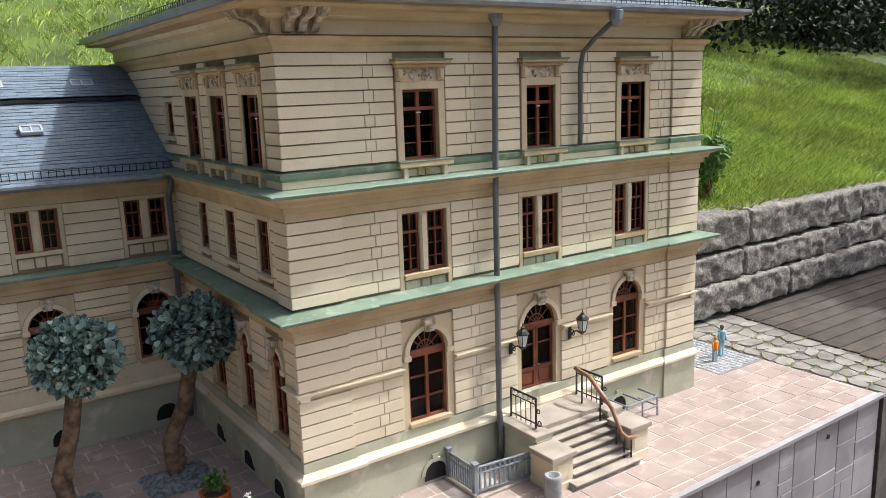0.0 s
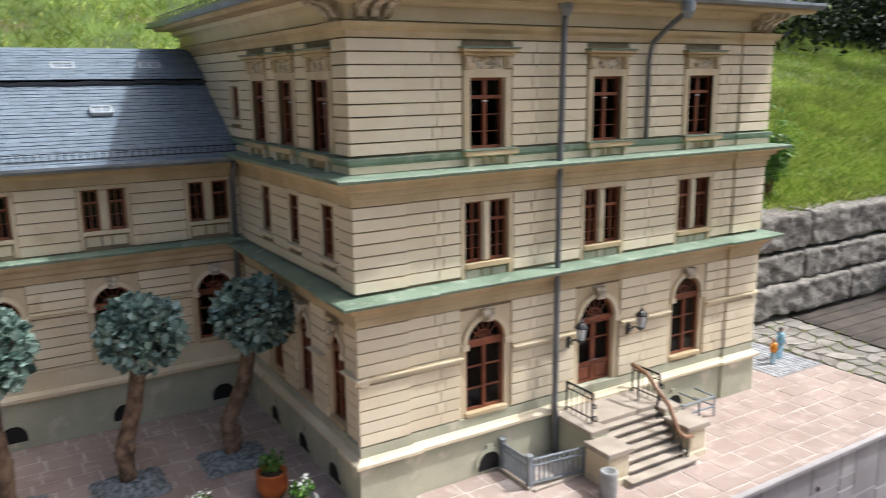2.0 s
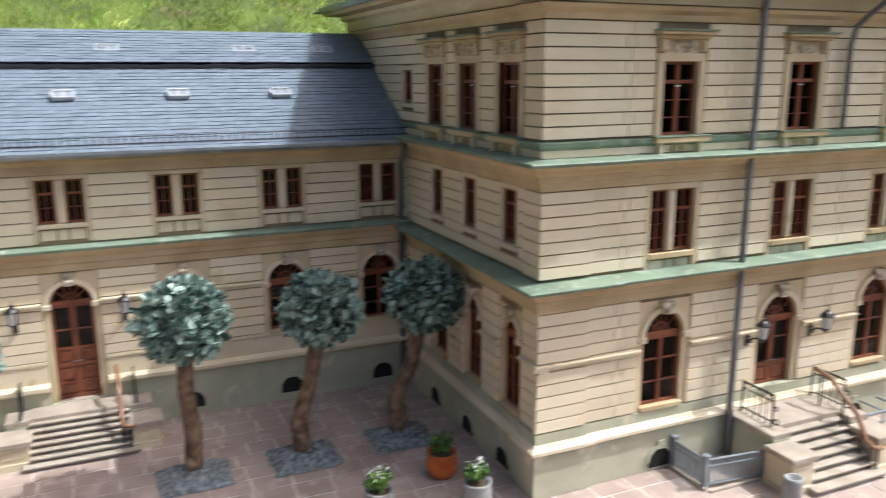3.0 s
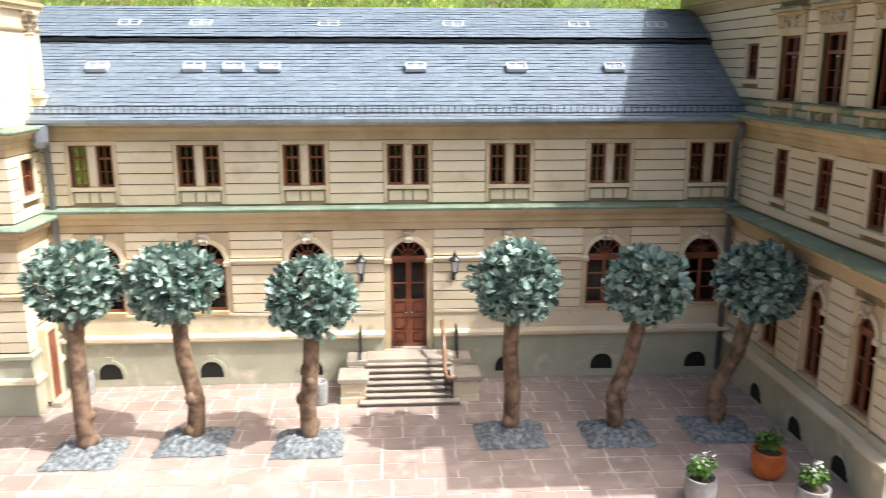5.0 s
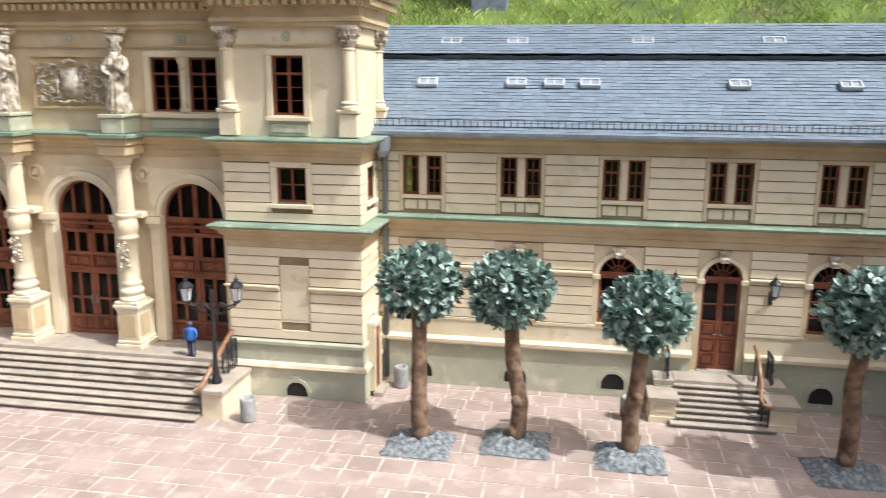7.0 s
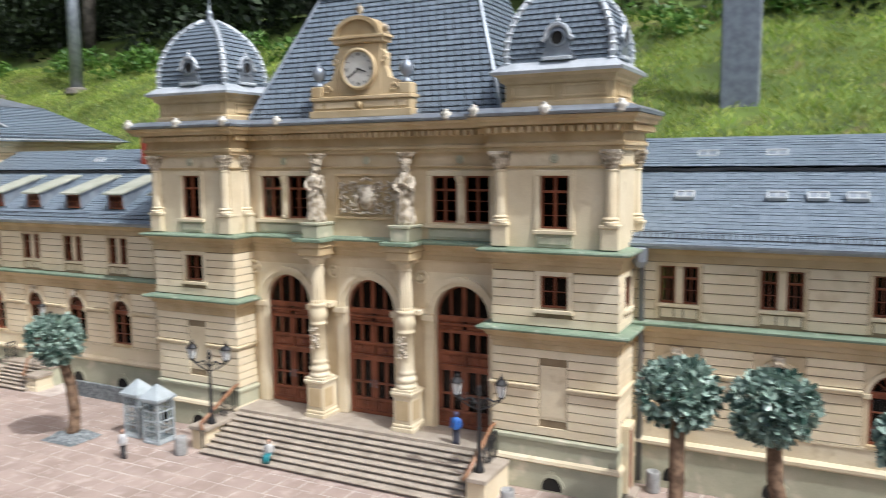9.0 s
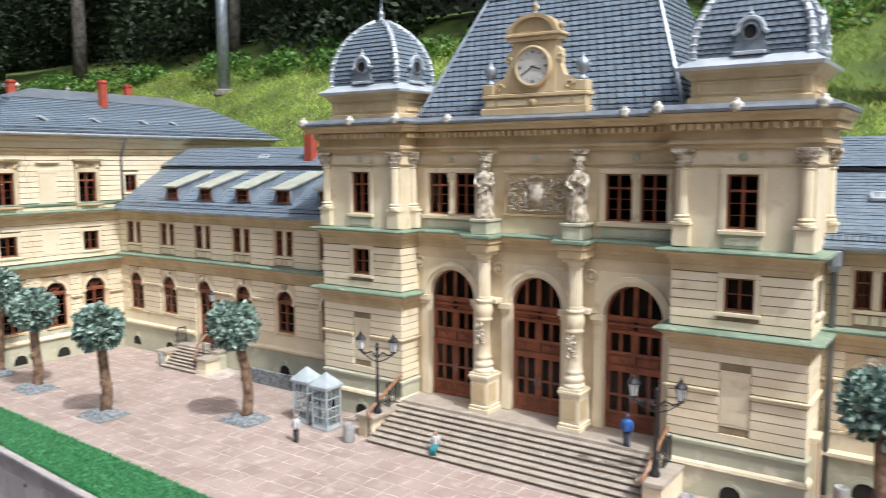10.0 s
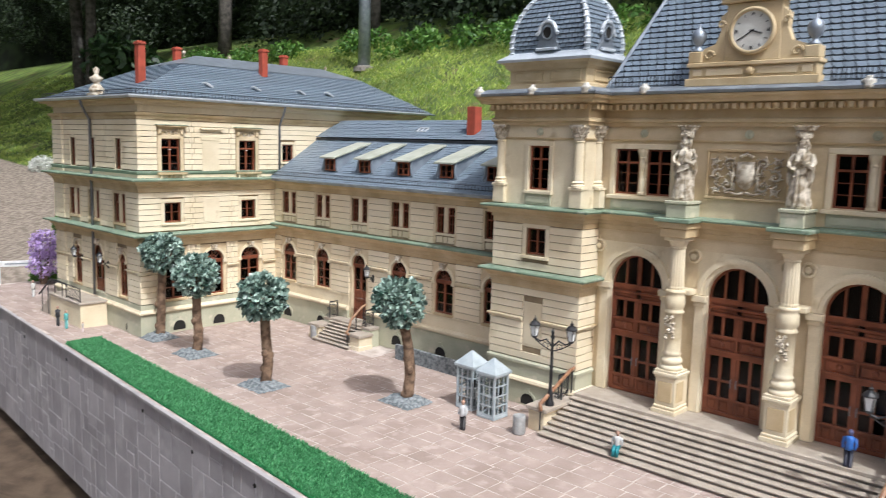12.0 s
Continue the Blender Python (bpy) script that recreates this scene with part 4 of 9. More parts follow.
    snow_fence(h, (x0, y - 1.8, 54.2), (x1, y - 1.8, 54.2), 1.4, 1.3, 0.2, 0.085)
    dark_rooms(h, x0 - 1.5, y, x1 + 1.5, y + 43.0, (0.5, 33.0, 52.4))
    return h, fm


SKYFRAME = mat("pale_zinc_frame", (0.52, 0.54, 0.56), 0.45, (0.42, 0.44, 0.46), 30, 500, 0.6, 0.08)


def skylight(parent, x, y, z, tilt, w=4.1, d=2.6):
    """A small roof light: a metal frame with two panes."""
    m = pose(x, y, z, tilt)
    b = Bag(m)
    b.box(-w / 2, -d / 2, 0, w / 2, -d / 2 + 0.4, 0.9, 0.1).box(-w / 2, d / 2 - 0.4, 0, w / 2, d / 2, 0.9, 0.1)
    b.box(-w / 2, -d / 2 + 0.4, 0, -w / 2 + 0.4, d / 2 - 0.4, 0.9).box(w / 2 - 0.4, -d / 2 + 0.4, 0, w / 2, d / 2 - 0.4, 0.9).box(-0.15, -d / 2 + 0.4, 0, 0.15, d / 2 - 0.4, 0.85)
    fr = part("skylight", b, SKYFRAME, parent, "small grey metal skylight")
    for s in (-1, 1):
        part("pane", Bag(m).box(min(s * 0.15, s * (w / 2 - 0.4)), -d / 2 + 0.4, 0.5, max(s * 0.15, s * (w / 2 - 0.4)), d / 2 - 0.4, 0.6), SKYPANE, fr)


WY = 162.6
rwing, rfm = long_wing("station_wing", "cream two-storey station wing with blue-grey slate roof", -91.8, 44.6, WY, [-82.2 + 20 * i for i in range(7)], 3, behind=(26.2, 0.0))
for px in (-84.2, -65.1, -57.2, -49.8, -20.2, 0.7, 21.3):
    skylight(rwing, -20 + (px + 20) * 0.985, WY + 10.9, 62.6, 32.7)
for px in (-80.5, -65.6, -38.5, -11.6, 16.0, 33.5):
    skylight(rwing, px, WY + 24.6, 71.5, 33.8, 4.6, 2.6)
lwing, lfm = long_wing("station_wing", "cream two-storey station wing with dormered slate roof", -338.0, -219.0, WY, [-328.6 + 19.9 * i for i in range(6)], 2, behind=(0.0, 26.6))


LID = mat("pale_weathered_lid", (0.46, 0.47, 0.39), 0.6, (0.36, 0.37, 0.29), 30, 300, 0.6, 0.1)


def dormer(parent, x):
    """A flat-lidded dormer with a small window."""
    b = Bag()
    y0, y1 = WY + 2.6, WY + 17.0
    b.add([(x + s * 3.2, yy, z) for s in (-1, 1) for yy, z in ((y0, 57.0), (y0, 61.8), (y1, 66.2), (y1, 62))], [(0, 1, 2, 3), (7, 6, 5, 4), (1, 5, 6, 2), (0, 3, 7, 4)])
    d = part("dormer", b, LEAD, parent, "zinc-sided dormer with a sloping lid")
    lid = Bag().add([(x + s * 4.0, yy, z + t) for s in (-1, 1) for yy, z in ((y0 - 2.2, 61.5), (y1 + 1, 66.9)) for t in (0, 0.5)],
                    [(0, 2, 3, 1), (4, 5, 7, 6), (0, 1, 5, 4), (2, 6, 7, 3), (1, 3, 7, 5), (0, 4, 6, 2)])
    part("lid", lid, LID, d, "pale grey-green metal lid")
    for s in (-1, 1):
        part("scroll", Bag().tube([(x + s * 3.3, y0 - 0.3, 61.5), (x + s * 3.5, y0 - 0.5, 59.8), (x + s * 3.7, y0 - 0.6, 58.4), (x + s * 4.2, y0 - 0.6, 57.3), (x + s * 3.5, y0 - 0.6, 57.0)], 0.4, 6), LEAD, d, "grey scrolled bracket")
    bars = Bag(wall_frame(x, y0 - 0.1, "S"))
    bars.m = bars.m @ Matrix.Translation((0, 57.2, 1.2))
    s = sash(5.2, 4.2, [(0.5, 0.3)], [(0.5, 0.2)])
    bars.add(s.v, s.f)
    part("sash", bars, REDWOOD, d)
    gl = Bag(wall_frame(x, y0 - 0.1, "S"))
    part("pane", gl.box(-2.6, 57.2, -0.1, 2.6, 61.4, -0.05), GLASS, d)


for px in (-307.5, -289.0, -270.0, -251.0, -232.0):
    dormer(lwing, px)
part("chimney", Bag().box(-261.0, 184.5, 66.0, -257.4, 188.0, 80.0, 0.15), BRICKRED, lwing, "red rendered chimney")
skylight(lwing, -284.0, WY + 25.0, 71.8, 33.8, 4.6, 2.6)


# ---------------------------------------------------------------- centre of the station
XC, TY, CY = -155.2, 149.6, 156.8
TR, TL = (-118.8, -91.8), (-218.8, -191.6)
BACK, TBK = 205.0, 168.6                # rear of the hall, rear of its towers
hall = thing("station_hall", XC, TY, 0, "cream station hall with three arched doors and domed towers", "building")
FULL = [(TL[0], TBK), (TL[0], TY), (TL[1], TY), (TL[1], CY), (TR[0], CY), (TR[0], TY), (TR[1], TY), (TR[1], TBK)]
TOWER_PATHS = ([(TL[0], TBK), (TL[0], TY), (TL[1], TY), (TL[1], CY)], [(TR[0], CY), (TR[0], TY), (TR[1], TY), (TR[1], TBK)])

for (a, z), path in zip((TL, TR), TOWER_PATHS):
    L = z - a
    for way, fx, fy, ln, wins in (("S", a, TY, L, [("tower_top", L / 2, 56.7), ("square", L / 2, 40.0)]),
                                  ("E", z, TY, CY - TY if z < XC else TBK - TY, [] if z < XC else [("small", 7.2, 40.2)]),
                                  ("W", a, TBK if a < XC else CY, TBK - TY if a < XC else CY - TY, [])):
        fm = wall_frame(fx, fy, way)
        holes, blocks = [], []
        for key, u, v in wins:
            w, hh, low = LIB[key]["opening"]
            bw, b0, b1 = LIB[key]["block"]
            holes.append((u - w / 2, v + low, u + w / 2, v + hh))
            blocks.append((u - bw / 2, v + b0, u + bw / 2, v + b1))
            window(key, fm, u, v, hall)
        if way == "S":
            blocks.append((L / 2 - 3.1, 15.6, L / 2 + 3.1, 27.6))
        if way == "E" and z > XC:
            blocks.append((3.0, 0, 8.6, 15.5))
        core = Bag(fm)
        wall_core(core, ln, 4.0, 48.0, holes)
        wall = part("wall", core, GROOVE, hall)
        core = Bag(fm)
        wall_core(core, ln, 48.0, 80.0, holes)
        part("upper_wall", core, CREAM_PLAIN, hall)
        if ln > 2 and way != "W":
            for lv in (levels(12.2, 22.0, 5), levels(23.4, 31.0, 4), levels(36.0, 47.6, 6)):
                courses(wall, fm, min(ln, 40), lv, blocks, (), seed=3, proud=0.38, corner=(0.38, 0.38))
        if way == "S":
            part("blank_panel", Bag(fm).box(L / 2 - 3.0, 15.7, 0.0, L / 2 + 3.0, 27.5, 0.12, 0.05).box(L / 2 - 2.6, 16.3, 0.12, L / 2 + 2.6, 26.9, 0.2, 0.04), CREAM_PLAIN, hall, "blank recessed panel")
    part("plinth", Bag().sweep(path, [(-1.5, 0), (0.8, 0), (0.8, 6.0), (-1.5, 6.0)]), SAGE, hall, "sage green plinth")
    part("plinth_ledge", Bag().sweep(path, [(-1, 6.0), (1.0, 6.0), (1.4, 6.4), (1.2, 7.0), (0.6, 7.4), (-1, 7.4)]), CREAM_PLAIN, hall)
    part("base_band", Bag().sweep(path, [(-1, 7.4), (0.5, 7.4), (0.5, 10.8), (0.9, 11.0), (0.9, 11.6), (0.4, 12.0), (-1, 12.0)]), SAGE, hall)
    seg = (a - 0.0, a + L / 2 - 3.2), (a + L / 2 + 3.2, z)
    part("string_course", Bag().sweep([path[0], path[1], (seg[0][1], TY)], [(-1, 22.05), (0.5, 22.1), (0.6, 22.6), (1.1, 22.9), (1.1, 23.2), (-1, 23.35)]), CREAM_PLAIN, hall)
    part("string_course", Bag().sweep([(seg[1][0], TY), path[2], path[3]], [(-1, 22.05), (0.5, 22.1), (0.6, 22.6), (1.1, 22.9), (1.1, 23.2), (-1, 23.35)]), CREAM_PLAIN, hall)
    pr = lifted(CORNICE_MAIN, 31.0, 0.85)
    part("cornice", Bag().sweep(path, pr[:8] + [(-1, pr[7][1]), (-1, 31.0)]), TAN, hall, "tan stepped cornice")
    part("ledge", Bag().sweep(path, [(-1, 34.9), (3.0, 34.9), (3.2, 35.3), (3.0, 35.6), (-1, 35.95)]), COPPER, hall, "green copper ledge")
    # corner columns of the upper storey
    for x, y in ((a + 1.6, TY), (z - 1.6, TY)) + (((z, TY + 14.4),) if z > XC else ((z, CY - 1.5),)):
        b = Bag().box(x - 1.8, y - 1.4, 52.8, x + 1.8, y + 1.0, 57.2, 0.12).box(x - 2.05, y - 1.7, 57.2, x + 2.05, y + 1.0, 57.9, 0.12)
        b.lathe(x, y - 0.3, [(1.7, 57.9), (1.7, 58.4), (1.35, 58.7), (1.6, 59.1), (1.22, 59.5), (1.12, 68.6), (1.35, 68.8), (1.15, 69.1)], 16)
        part("column", b, CREAM_PLAIN, hall, "half column on a pedestal")
        c = Bag().box(x - 2.1, y - 2.1, 72.2, x + 2.1, y + 0.8, 72.9, 0.12)
        c.lathe(x, y - 0.3, [(1.15, 69.1), (1.3, 70.4), (1.65, 71.6), (1.8, 72.2)], 10)
        acanthus(c, x, y - 0.3, 69.3, 72.2, 1.4, 2.0)
        part("capital", c, STATUE, hall, "carved leafy capital")

# wall and openings of the centre
fm = wall_frame(TL[1], CY, "S")
CL = TR[0] - TL[1]
arch_u = [XC + d - TL[1] for d in (-25.0, 0.0, 25.0)]
core = Bag(fm)
holes = [(u - 9.5, 0, u + 9.5, 45.0) for u in arch_u] + [(arch_u[0] - 7.3, 56.7, arch_u[0] + 7.3, 67.5), (arch_u[2] - 7.3, 56.7, arch_u[2] + 7.3, 67.5)]
wall_core(core, CL, 4.0, 80.0, holes)
# tan instead of cream: the recess's shade is put into the wall colour
part("wall", core, TRIM_AND_SHADE, hall)


def great_door(u):
    m = fm @ Matrix.Translation((u, 0, 0))
    b = Bag(m)
    arch_panel(b, 19.0, 45.0, 14.0, 35.0, -2.4, -0.02, 18, 7.0)
    d = part("door", b, CREAM_PLAIN, hall, "tall arched entrance with a red-brown panelled door")
    ring = Bag(m)
    arch_ring(ring, 14.2, 35.0, 0.9, 0, 0.5, 20)
    arch_ring(ring, 16.0, 35.0, 1.2, 0, 0.95, 20)
    for q in (-1, 1):
        ring.box(q * 8.3 - 1.7, 33.4, 0, q * 8.3 + 1.7, 34.9, 1.5, 0.12).box(q * 8.3 - 1.3, 32.4, 0, q * 8.3 + 1.3, 33.4, 1.0, 0.1)
        ring.box(q * 8.3 - 1.15, 7.5, 0, q * 8.3 + 1.15, 32.4, 0.7, 0.1)
    part("ring", ring, CREAM_PLAIN, d, "moulded arch surround")
    for q in (-1, 1):
        r = Bag(m)
        k = 14
        for r0, r1, n1 in ((1.7, 1.15, 0.7), (0.75, 0.0, 0.8)):
            r.add([(q * 10.4 + rr * math.cos(6.283 * i / k), 43.6 + rr * math.sin(6.283 * i / k), n) for rr, n in ((r0, 0), (r0 - 0.1, n1), (r1 + 0.1, n1), (r1, 0.1)) for i in range(k)],
                  [(j * k + i, j * k + (i + 1) % k, (j + 1) * k + (i + 1) % k, (j + 1) * k + i) for j in range(3) for i in range(k)])
        part("roundel", r, CREAM_PLAIN, d)
    fr = Bag(m)
    n0, n1 = -2.2, -1.5
    arch_ring(fr, 13.0, 35.0, 0.5, n0, n1, 16)
    for x, t in ((-3.4, 0.25), (0.0, 0.5), (3.4, 0.25)):
        top = 35.0 + math.sqrt(6.6 ** 2 - x * x)
        fr.box(x - t, 33.6, n0, x + t, top, n1)
    for v0, v1 in ((33.4, 34.6), (30.4, 31.2), (25.4, 26.1), (21.3, 22.3), (15.4, 15.9), (11.2, 11.8), (7.5, 8.4)):
        fr.box(-7, v0, n0, 7, v1, n1 + 0.15, 0.06)
    fr.box(-7, 32.2, n0, 7, 32.8, n1 + 0.3, 0.08).box(-7, 22.3, n0, 7, 22.8, n1 + 0.3, 0.08)
    for x in (-6.7, 6.7):
        fr.box(x - 0.3, 7.6, n0, x + 0.3, 35.0, n1 + 0.05)
    fr.box(-0.32, 7.6, n0, 0.32, 31.0, n1 + 0.12)
    part("door_frame", fr, REDWOOD, d, "red-brown door frame")
    for q in (-1, 1):
        at = lambda a, c: sorted((q * a, q * c))
        lf = Bag(m)
        for a, c in ((0.34, 0.95), (3.1, 3.8), (5.9, 6.4)):
            x0, x1 = at(a, c)
            lf.box(x0, 8.4, n0, x1, 21.3, n1 - 0.05, 0.04).box(x0, 26.1, n0, x1, 30.4, n1 - 0.05, 0.04)
        leaf = part("door_leaf", lf, REDWOOD, d, "red-brown door leaf with paired lights")
        for a, c in ((0.95, 3.1), (3.8, 5.9)):
            x0, x1 = at(a, c)
            part("panel", Bag(m).box(x0, 8.4, n0, x1, 11.2, n1 - 0.35).box(x0 + 0.35, 8.9, n1 - 0.36, x1 - 0.35, 10.8, n1 - 0.1, 0.12), REDWOOD, leaf)
            for v0, v1 in ((11.8, 15.4), (15.9, 21.3), (26.1, 30.4)):
                part("pane", Bag(m).box(x0, v0, -1.95, x1, v1, -1.9), GLASS, leaf)
        x0, x1 = at(0.6, 6.3)
        part("panel", Bag(m).box(x0, 22.8, n0, x1, 25.4, n1 - 0.3).box(x0 + 0.5, 23.2, n1 - 0.31, x1 - 0.5, 25.0, n1 - 0.05, 0.15), REDWOOD, d)
        part("panel", Bag(m).box(x0, 31.2, n0, x1, 33.4, n1 - 0.25).box(x0 + 0.5, 31.5, n1 - 0.26, x1 - 0.5, 32.1, n1 - 0.05, 0.1), REDWOOD, d)
        part("boss", Bag(m).lathe_n(q * 3.4, 24.1, n1 - 0.06, 0.75, 0.5), REDWOOD, d, "carved wooden boss")
    pts = arch_pts(13.6, 35.0, 14)
    g = Bag(m).add([(x, y, n) for n in (-1.95, -1.9) for x, y in [(6.8, 34.0), *pts, (-6.8, 34.0)]], [list(range(17)), list(range(17, 34))])
    part("fan_pane", g, GLASS, d)
    for q in (-1, 1):
        part("handle", Bag(m).tube([(q * 0.65, 16.4, -1.5), (q * 0.65, 16.4, -1.1), (q * 0.65, 14.6, -1.1), (q * 0.65, 14.6, -1.5)], 0.12, 5), GREYIRON, d, "metal door pull")


for u in arch_u:
    great_door(u)

# paired windows of the upper storey
for u in (arch_u[0], arch_u[2]):
    m = fm @ Matrix.Translation((u, 56.7, 0))
    b = Bag(m)
    b.box(-8.6, -0.3, -1.6, -7.3, 10.8, 0.4, 0.1).box(7.3, -0.3, -1.6, 8.6, 10.8, 0.4, 0.1).box(-8.6, 10.8, -1.6, 8.6, 12.0, 0.4, 0.1)
    w = part("window", b, CREAM_PLAIN, hall, "paired upper windows with a column between")
    part("sill", Bag(m).box(-9.0, -1.2, -1.5, 9.0, -0.3, 1.0, 0.1), CREAM_PLAIN, w)
    part("apron", Bag(m).box(-8.2, -3.9, 0, 8.2, -1.2, 0.3, 0.1).box(-7.4, -3.4, 0.3, 7.4, -1.7, 0.5, 0.1), SAGE, w, "sage green apron panel")
    c = Bag(m).box(-1.0, 0, -1.6, 1.0, 10.8, -0.3)
    c.m = m @ Matrix(((1, 0, 0, 0), (0, 0, 1, 0), (0, -1, 0, 0), (0, 0, 0, 1)))
    c.lathe(0, -0.1, [(1.0, 0.0), (1.0, 0.5), (0.75, 0.8), (0.7, 8.4), (0.9, 8.7), (0.75, 9.0), (1.2, 10.2), (1.2, 10.8)], 12)
    part("column", c, CREAM_PLAIN, w, "slender column")
    cols, rows = [(0.5, 0.45)], [(0.25, 0.13), (0.47, 0.13), (0.7, 0.5)]
    for x in (-4.15, 4.15):
        s = shift(sash(6.3, 10.8, cols, rows), x, 0)
        g = Bag(m).add(s.v, s.f)
        part("sash", g, REDWOOD, w, "red-brown wooden glazing bars")
        for q in grid_panes(6.3, 10.8, cols, rows):
            q = shift(q, x, 0)
            part("pane", Bag(m).add(q.v, q.f), GLASS, w)

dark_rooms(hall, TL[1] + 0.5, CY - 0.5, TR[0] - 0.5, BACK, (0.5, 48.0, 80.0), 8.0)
for x in (TL[1], TR[0]):
    part("side_wall", Bag().box(x - 0.6, TBK, 0.0, x + 0.6, BACK, 81.0), CREAM_PLAIN, hall)
for a, z in (TL, TR):
    part("rear_wall", Bag().box(a + 0.1, TBK - 1.2, 0.0, z - 0.1, TBK, 81.4), CREAM_PLAIN, hall)
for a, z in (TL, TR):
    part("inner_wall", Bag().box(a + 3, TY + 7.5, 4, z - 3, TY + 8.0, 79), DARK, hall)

# carved arms between the windows
m = fm @ Matrix.Translation((arch_u[1], 0, 0))
rel = Bag(m).box(-8.4, 57.6, 0, 8.4, 67.4, 0.25, 0.1).box(-9.0, 57.0, 0, 9.0, 57.6, 0.7, 0.1).box(-9.0, 67.4, 0, 9.0, 68.0, 0.7, 0.1).box(-9.0, 57.6, 0, -8.4, 67.4, 0.6, 0.1).box(8.4, 57.6, 0, 9.0, 67.4, 0.6, 0.1)
rp = part("relief_panel", rel, TAN, hall, "framed panel with carved arms")
car = Bag(m)
rv = random.Random(11)
for s in (-1, 1):
    # leafy spirals winding out from the shield
    for x, y, r, a0, way in ((3.9, 60.3, 1.5, 2.6, 1), (3.8, 64.9, 1.35, 3.6, -1), (6.3, 62.3, 1.4, 2.2, -1), (6.6, 65.3, 0.95, 4.4, 1), (6.5, 59.3, 0.95, 1.4, 1), (2.9, 62.7, 0.7, 1.0, -1)):
        spiral = [(s * (x + r * (1 - k * 0.068) * math.cos(a0 + way * k * 0.62)), y + r * (1 - k * 0.068) * math.sin(a0 + way * k * 0.62), 0.5 + 0.05 * k) for k in range(13)]
        car.tube(spiral, 0.3, 5, 0.2)
        car.lathe_n(s * x, y, 0.4, 0.34, 0.95)
        for k in range(0, 10, 2):
            px, py = spiral[k][:2]
            a = math.atan2(py - y, px - s * x) + rv.uniform(-0.3, 0.3)
            car.tube([(px, py, 0.45), (px + 0.45 * math.cos(a), py + 0.45 * math.sin(a), 0.95), (px + 0.85 * math.cos(a + 0.3), py + 0.85 * math.sin(a + 0.3), 0.55)], 0.26, 4, 0.08)
    car.tube([(s * 2.4, 59.2, 0.5), (s * 2.9, 61.0, 1.1), (s * 2.5, 63.0, 1.0), (s * 3.1, 65.2, 0.6)], 0.34, 5, 0.2)
    car.tube([(s * 0.2, 58.7, 0.6), (s * 1.8, 58.3, 0.9), (s * 3.4, 58.7, 0.7), (s * 4.4, 58.4, 0.5)], 0.36, 5, 0.15)
for k in range(5):
    car.lathe_n(-1.2 + 0.6 * k, 66.5 + 0.25 * (2 - abs(k - 2)), 0.4, 0.4, 0.8)
car.add([(x, y, n) for n, k in ((0.2, 1.0), (0.9, 0.96), (1.4, 0.72)) for x, y in ((-2.0 * k, 62.4 + 3.0 * k), (2.0 * k, 62.4 + 3.0 * k), (2.1 * k, 62.4 - 0.9 * k), (1.3 * k, 62.4 - 2.5 * k), (0, 62.4 - 3.3 * k), (-1.3 * k, 62.4 - 2.5 * k), (-2.1 * k, 62.4 - 0.9 * k))],
        [list(range(14, 21))] + [(r * 7 + i, r * 7 + (i + 1) % 7, r * 7 + 7 + (i + 1) % 7, r * 7 + 7 + i) for r in (0, 1) for i in range(7)])
part("carving", car, STATUE, rp, "carved shield and scrollwork", True)

# roundels and a slim band below the entablature
for x, y in [(XC + d, CY) for d in (-25.0, 0.0, 25.0)] + [((a + z) / 2, TY) for a, z in (TL, TR)]:
    part("roundel", Bag(wall_frame(x, y, "S")).lathe(0, 71.2, [(0.95, 0.0), (0.95, 0.3), (0.7, 0.4), (0.6, 0.2), (0.3, 0.35), (0.05, 0.4)], 16), SAGE, hall, "small grey-green roundel")
part("slim_band", Bag().sweep(FULL, [(-1, 69.3), (0.3, 69.3), (0.45, 69.6), (0.45, 69.8), (-1, 69.9)]), TAN, hall)
# mouldings across the whole front
prm = lifted(CORNICE_MAIN, 47.8, 0.82)
part("cornice", Bag().sweep(FULL, prm[:8] + [(-1, prm[7][1]), (-1, 47.8)]), TAN, hall, "tan stepped cornice")
part("ledge", Bag().sweep(FULL, [(-1, 51.7), (2.9, 51.7), (3.1, 52.1), (2.9, 52.4), (-1, 52.8)]), COPPER, hall, "green copper ledge")
part("frieze", Bag().sweep(FULL, [(-1, 72.9), (0.9, 72.9), (1.0, 73.6), (1.4, 73.8), (1.4, 74.4), (0.8, 74.8), (0.8, 76.4), (-1, 76.4)]), TAN, hall, "painted entablature")
part("corona", Bag().sweep(FULL, [(-1, 76.4), (1.4, 76.4), (1.4, 77.9), (3.4, 78.2), (3.6, 78.9), (4.2, 79.3), (4.4, 79.9), (-1, 80.0)]), TAN, hall, "projecting cornice")
part("gutter", Bag().sweep(FULL, [(-1, 80.0), (4.7, 80.0), (4.9, 80.6), (4.6, 80.9), (2.2, 81.8), (-1, 82.0)]), LEAD, hall, "zinc-covered gutter")
for i in range(len(FULL) - 1):
    a, z = Vector(FULL[i]), Vector(FULL[i + 1])
    if i in (0, 6):
        (a, z) = (Vector((a.x, TBK)), z) if i == 0 else (a, Vector((z.x, TBK)))
    d = (z - a).normalized()
    nrm = Vector((d.y, -d.x))
    n = int((z - a).length / 1.75)
    for k in range(n + 1):
        q = a + d * (z - a).length * k / max(n, 1) + nrm * 1.4
        part("dentil", Bag(Matrix.Translation((q.x, q.y, 0)) @ Matrix.Rotation(math.atan2(d.y, d.x), 4, "Z")).box(-0.45, -1.5, 76.6, 0.45, 0.3, 77.8, 0.06), TAN, hall)


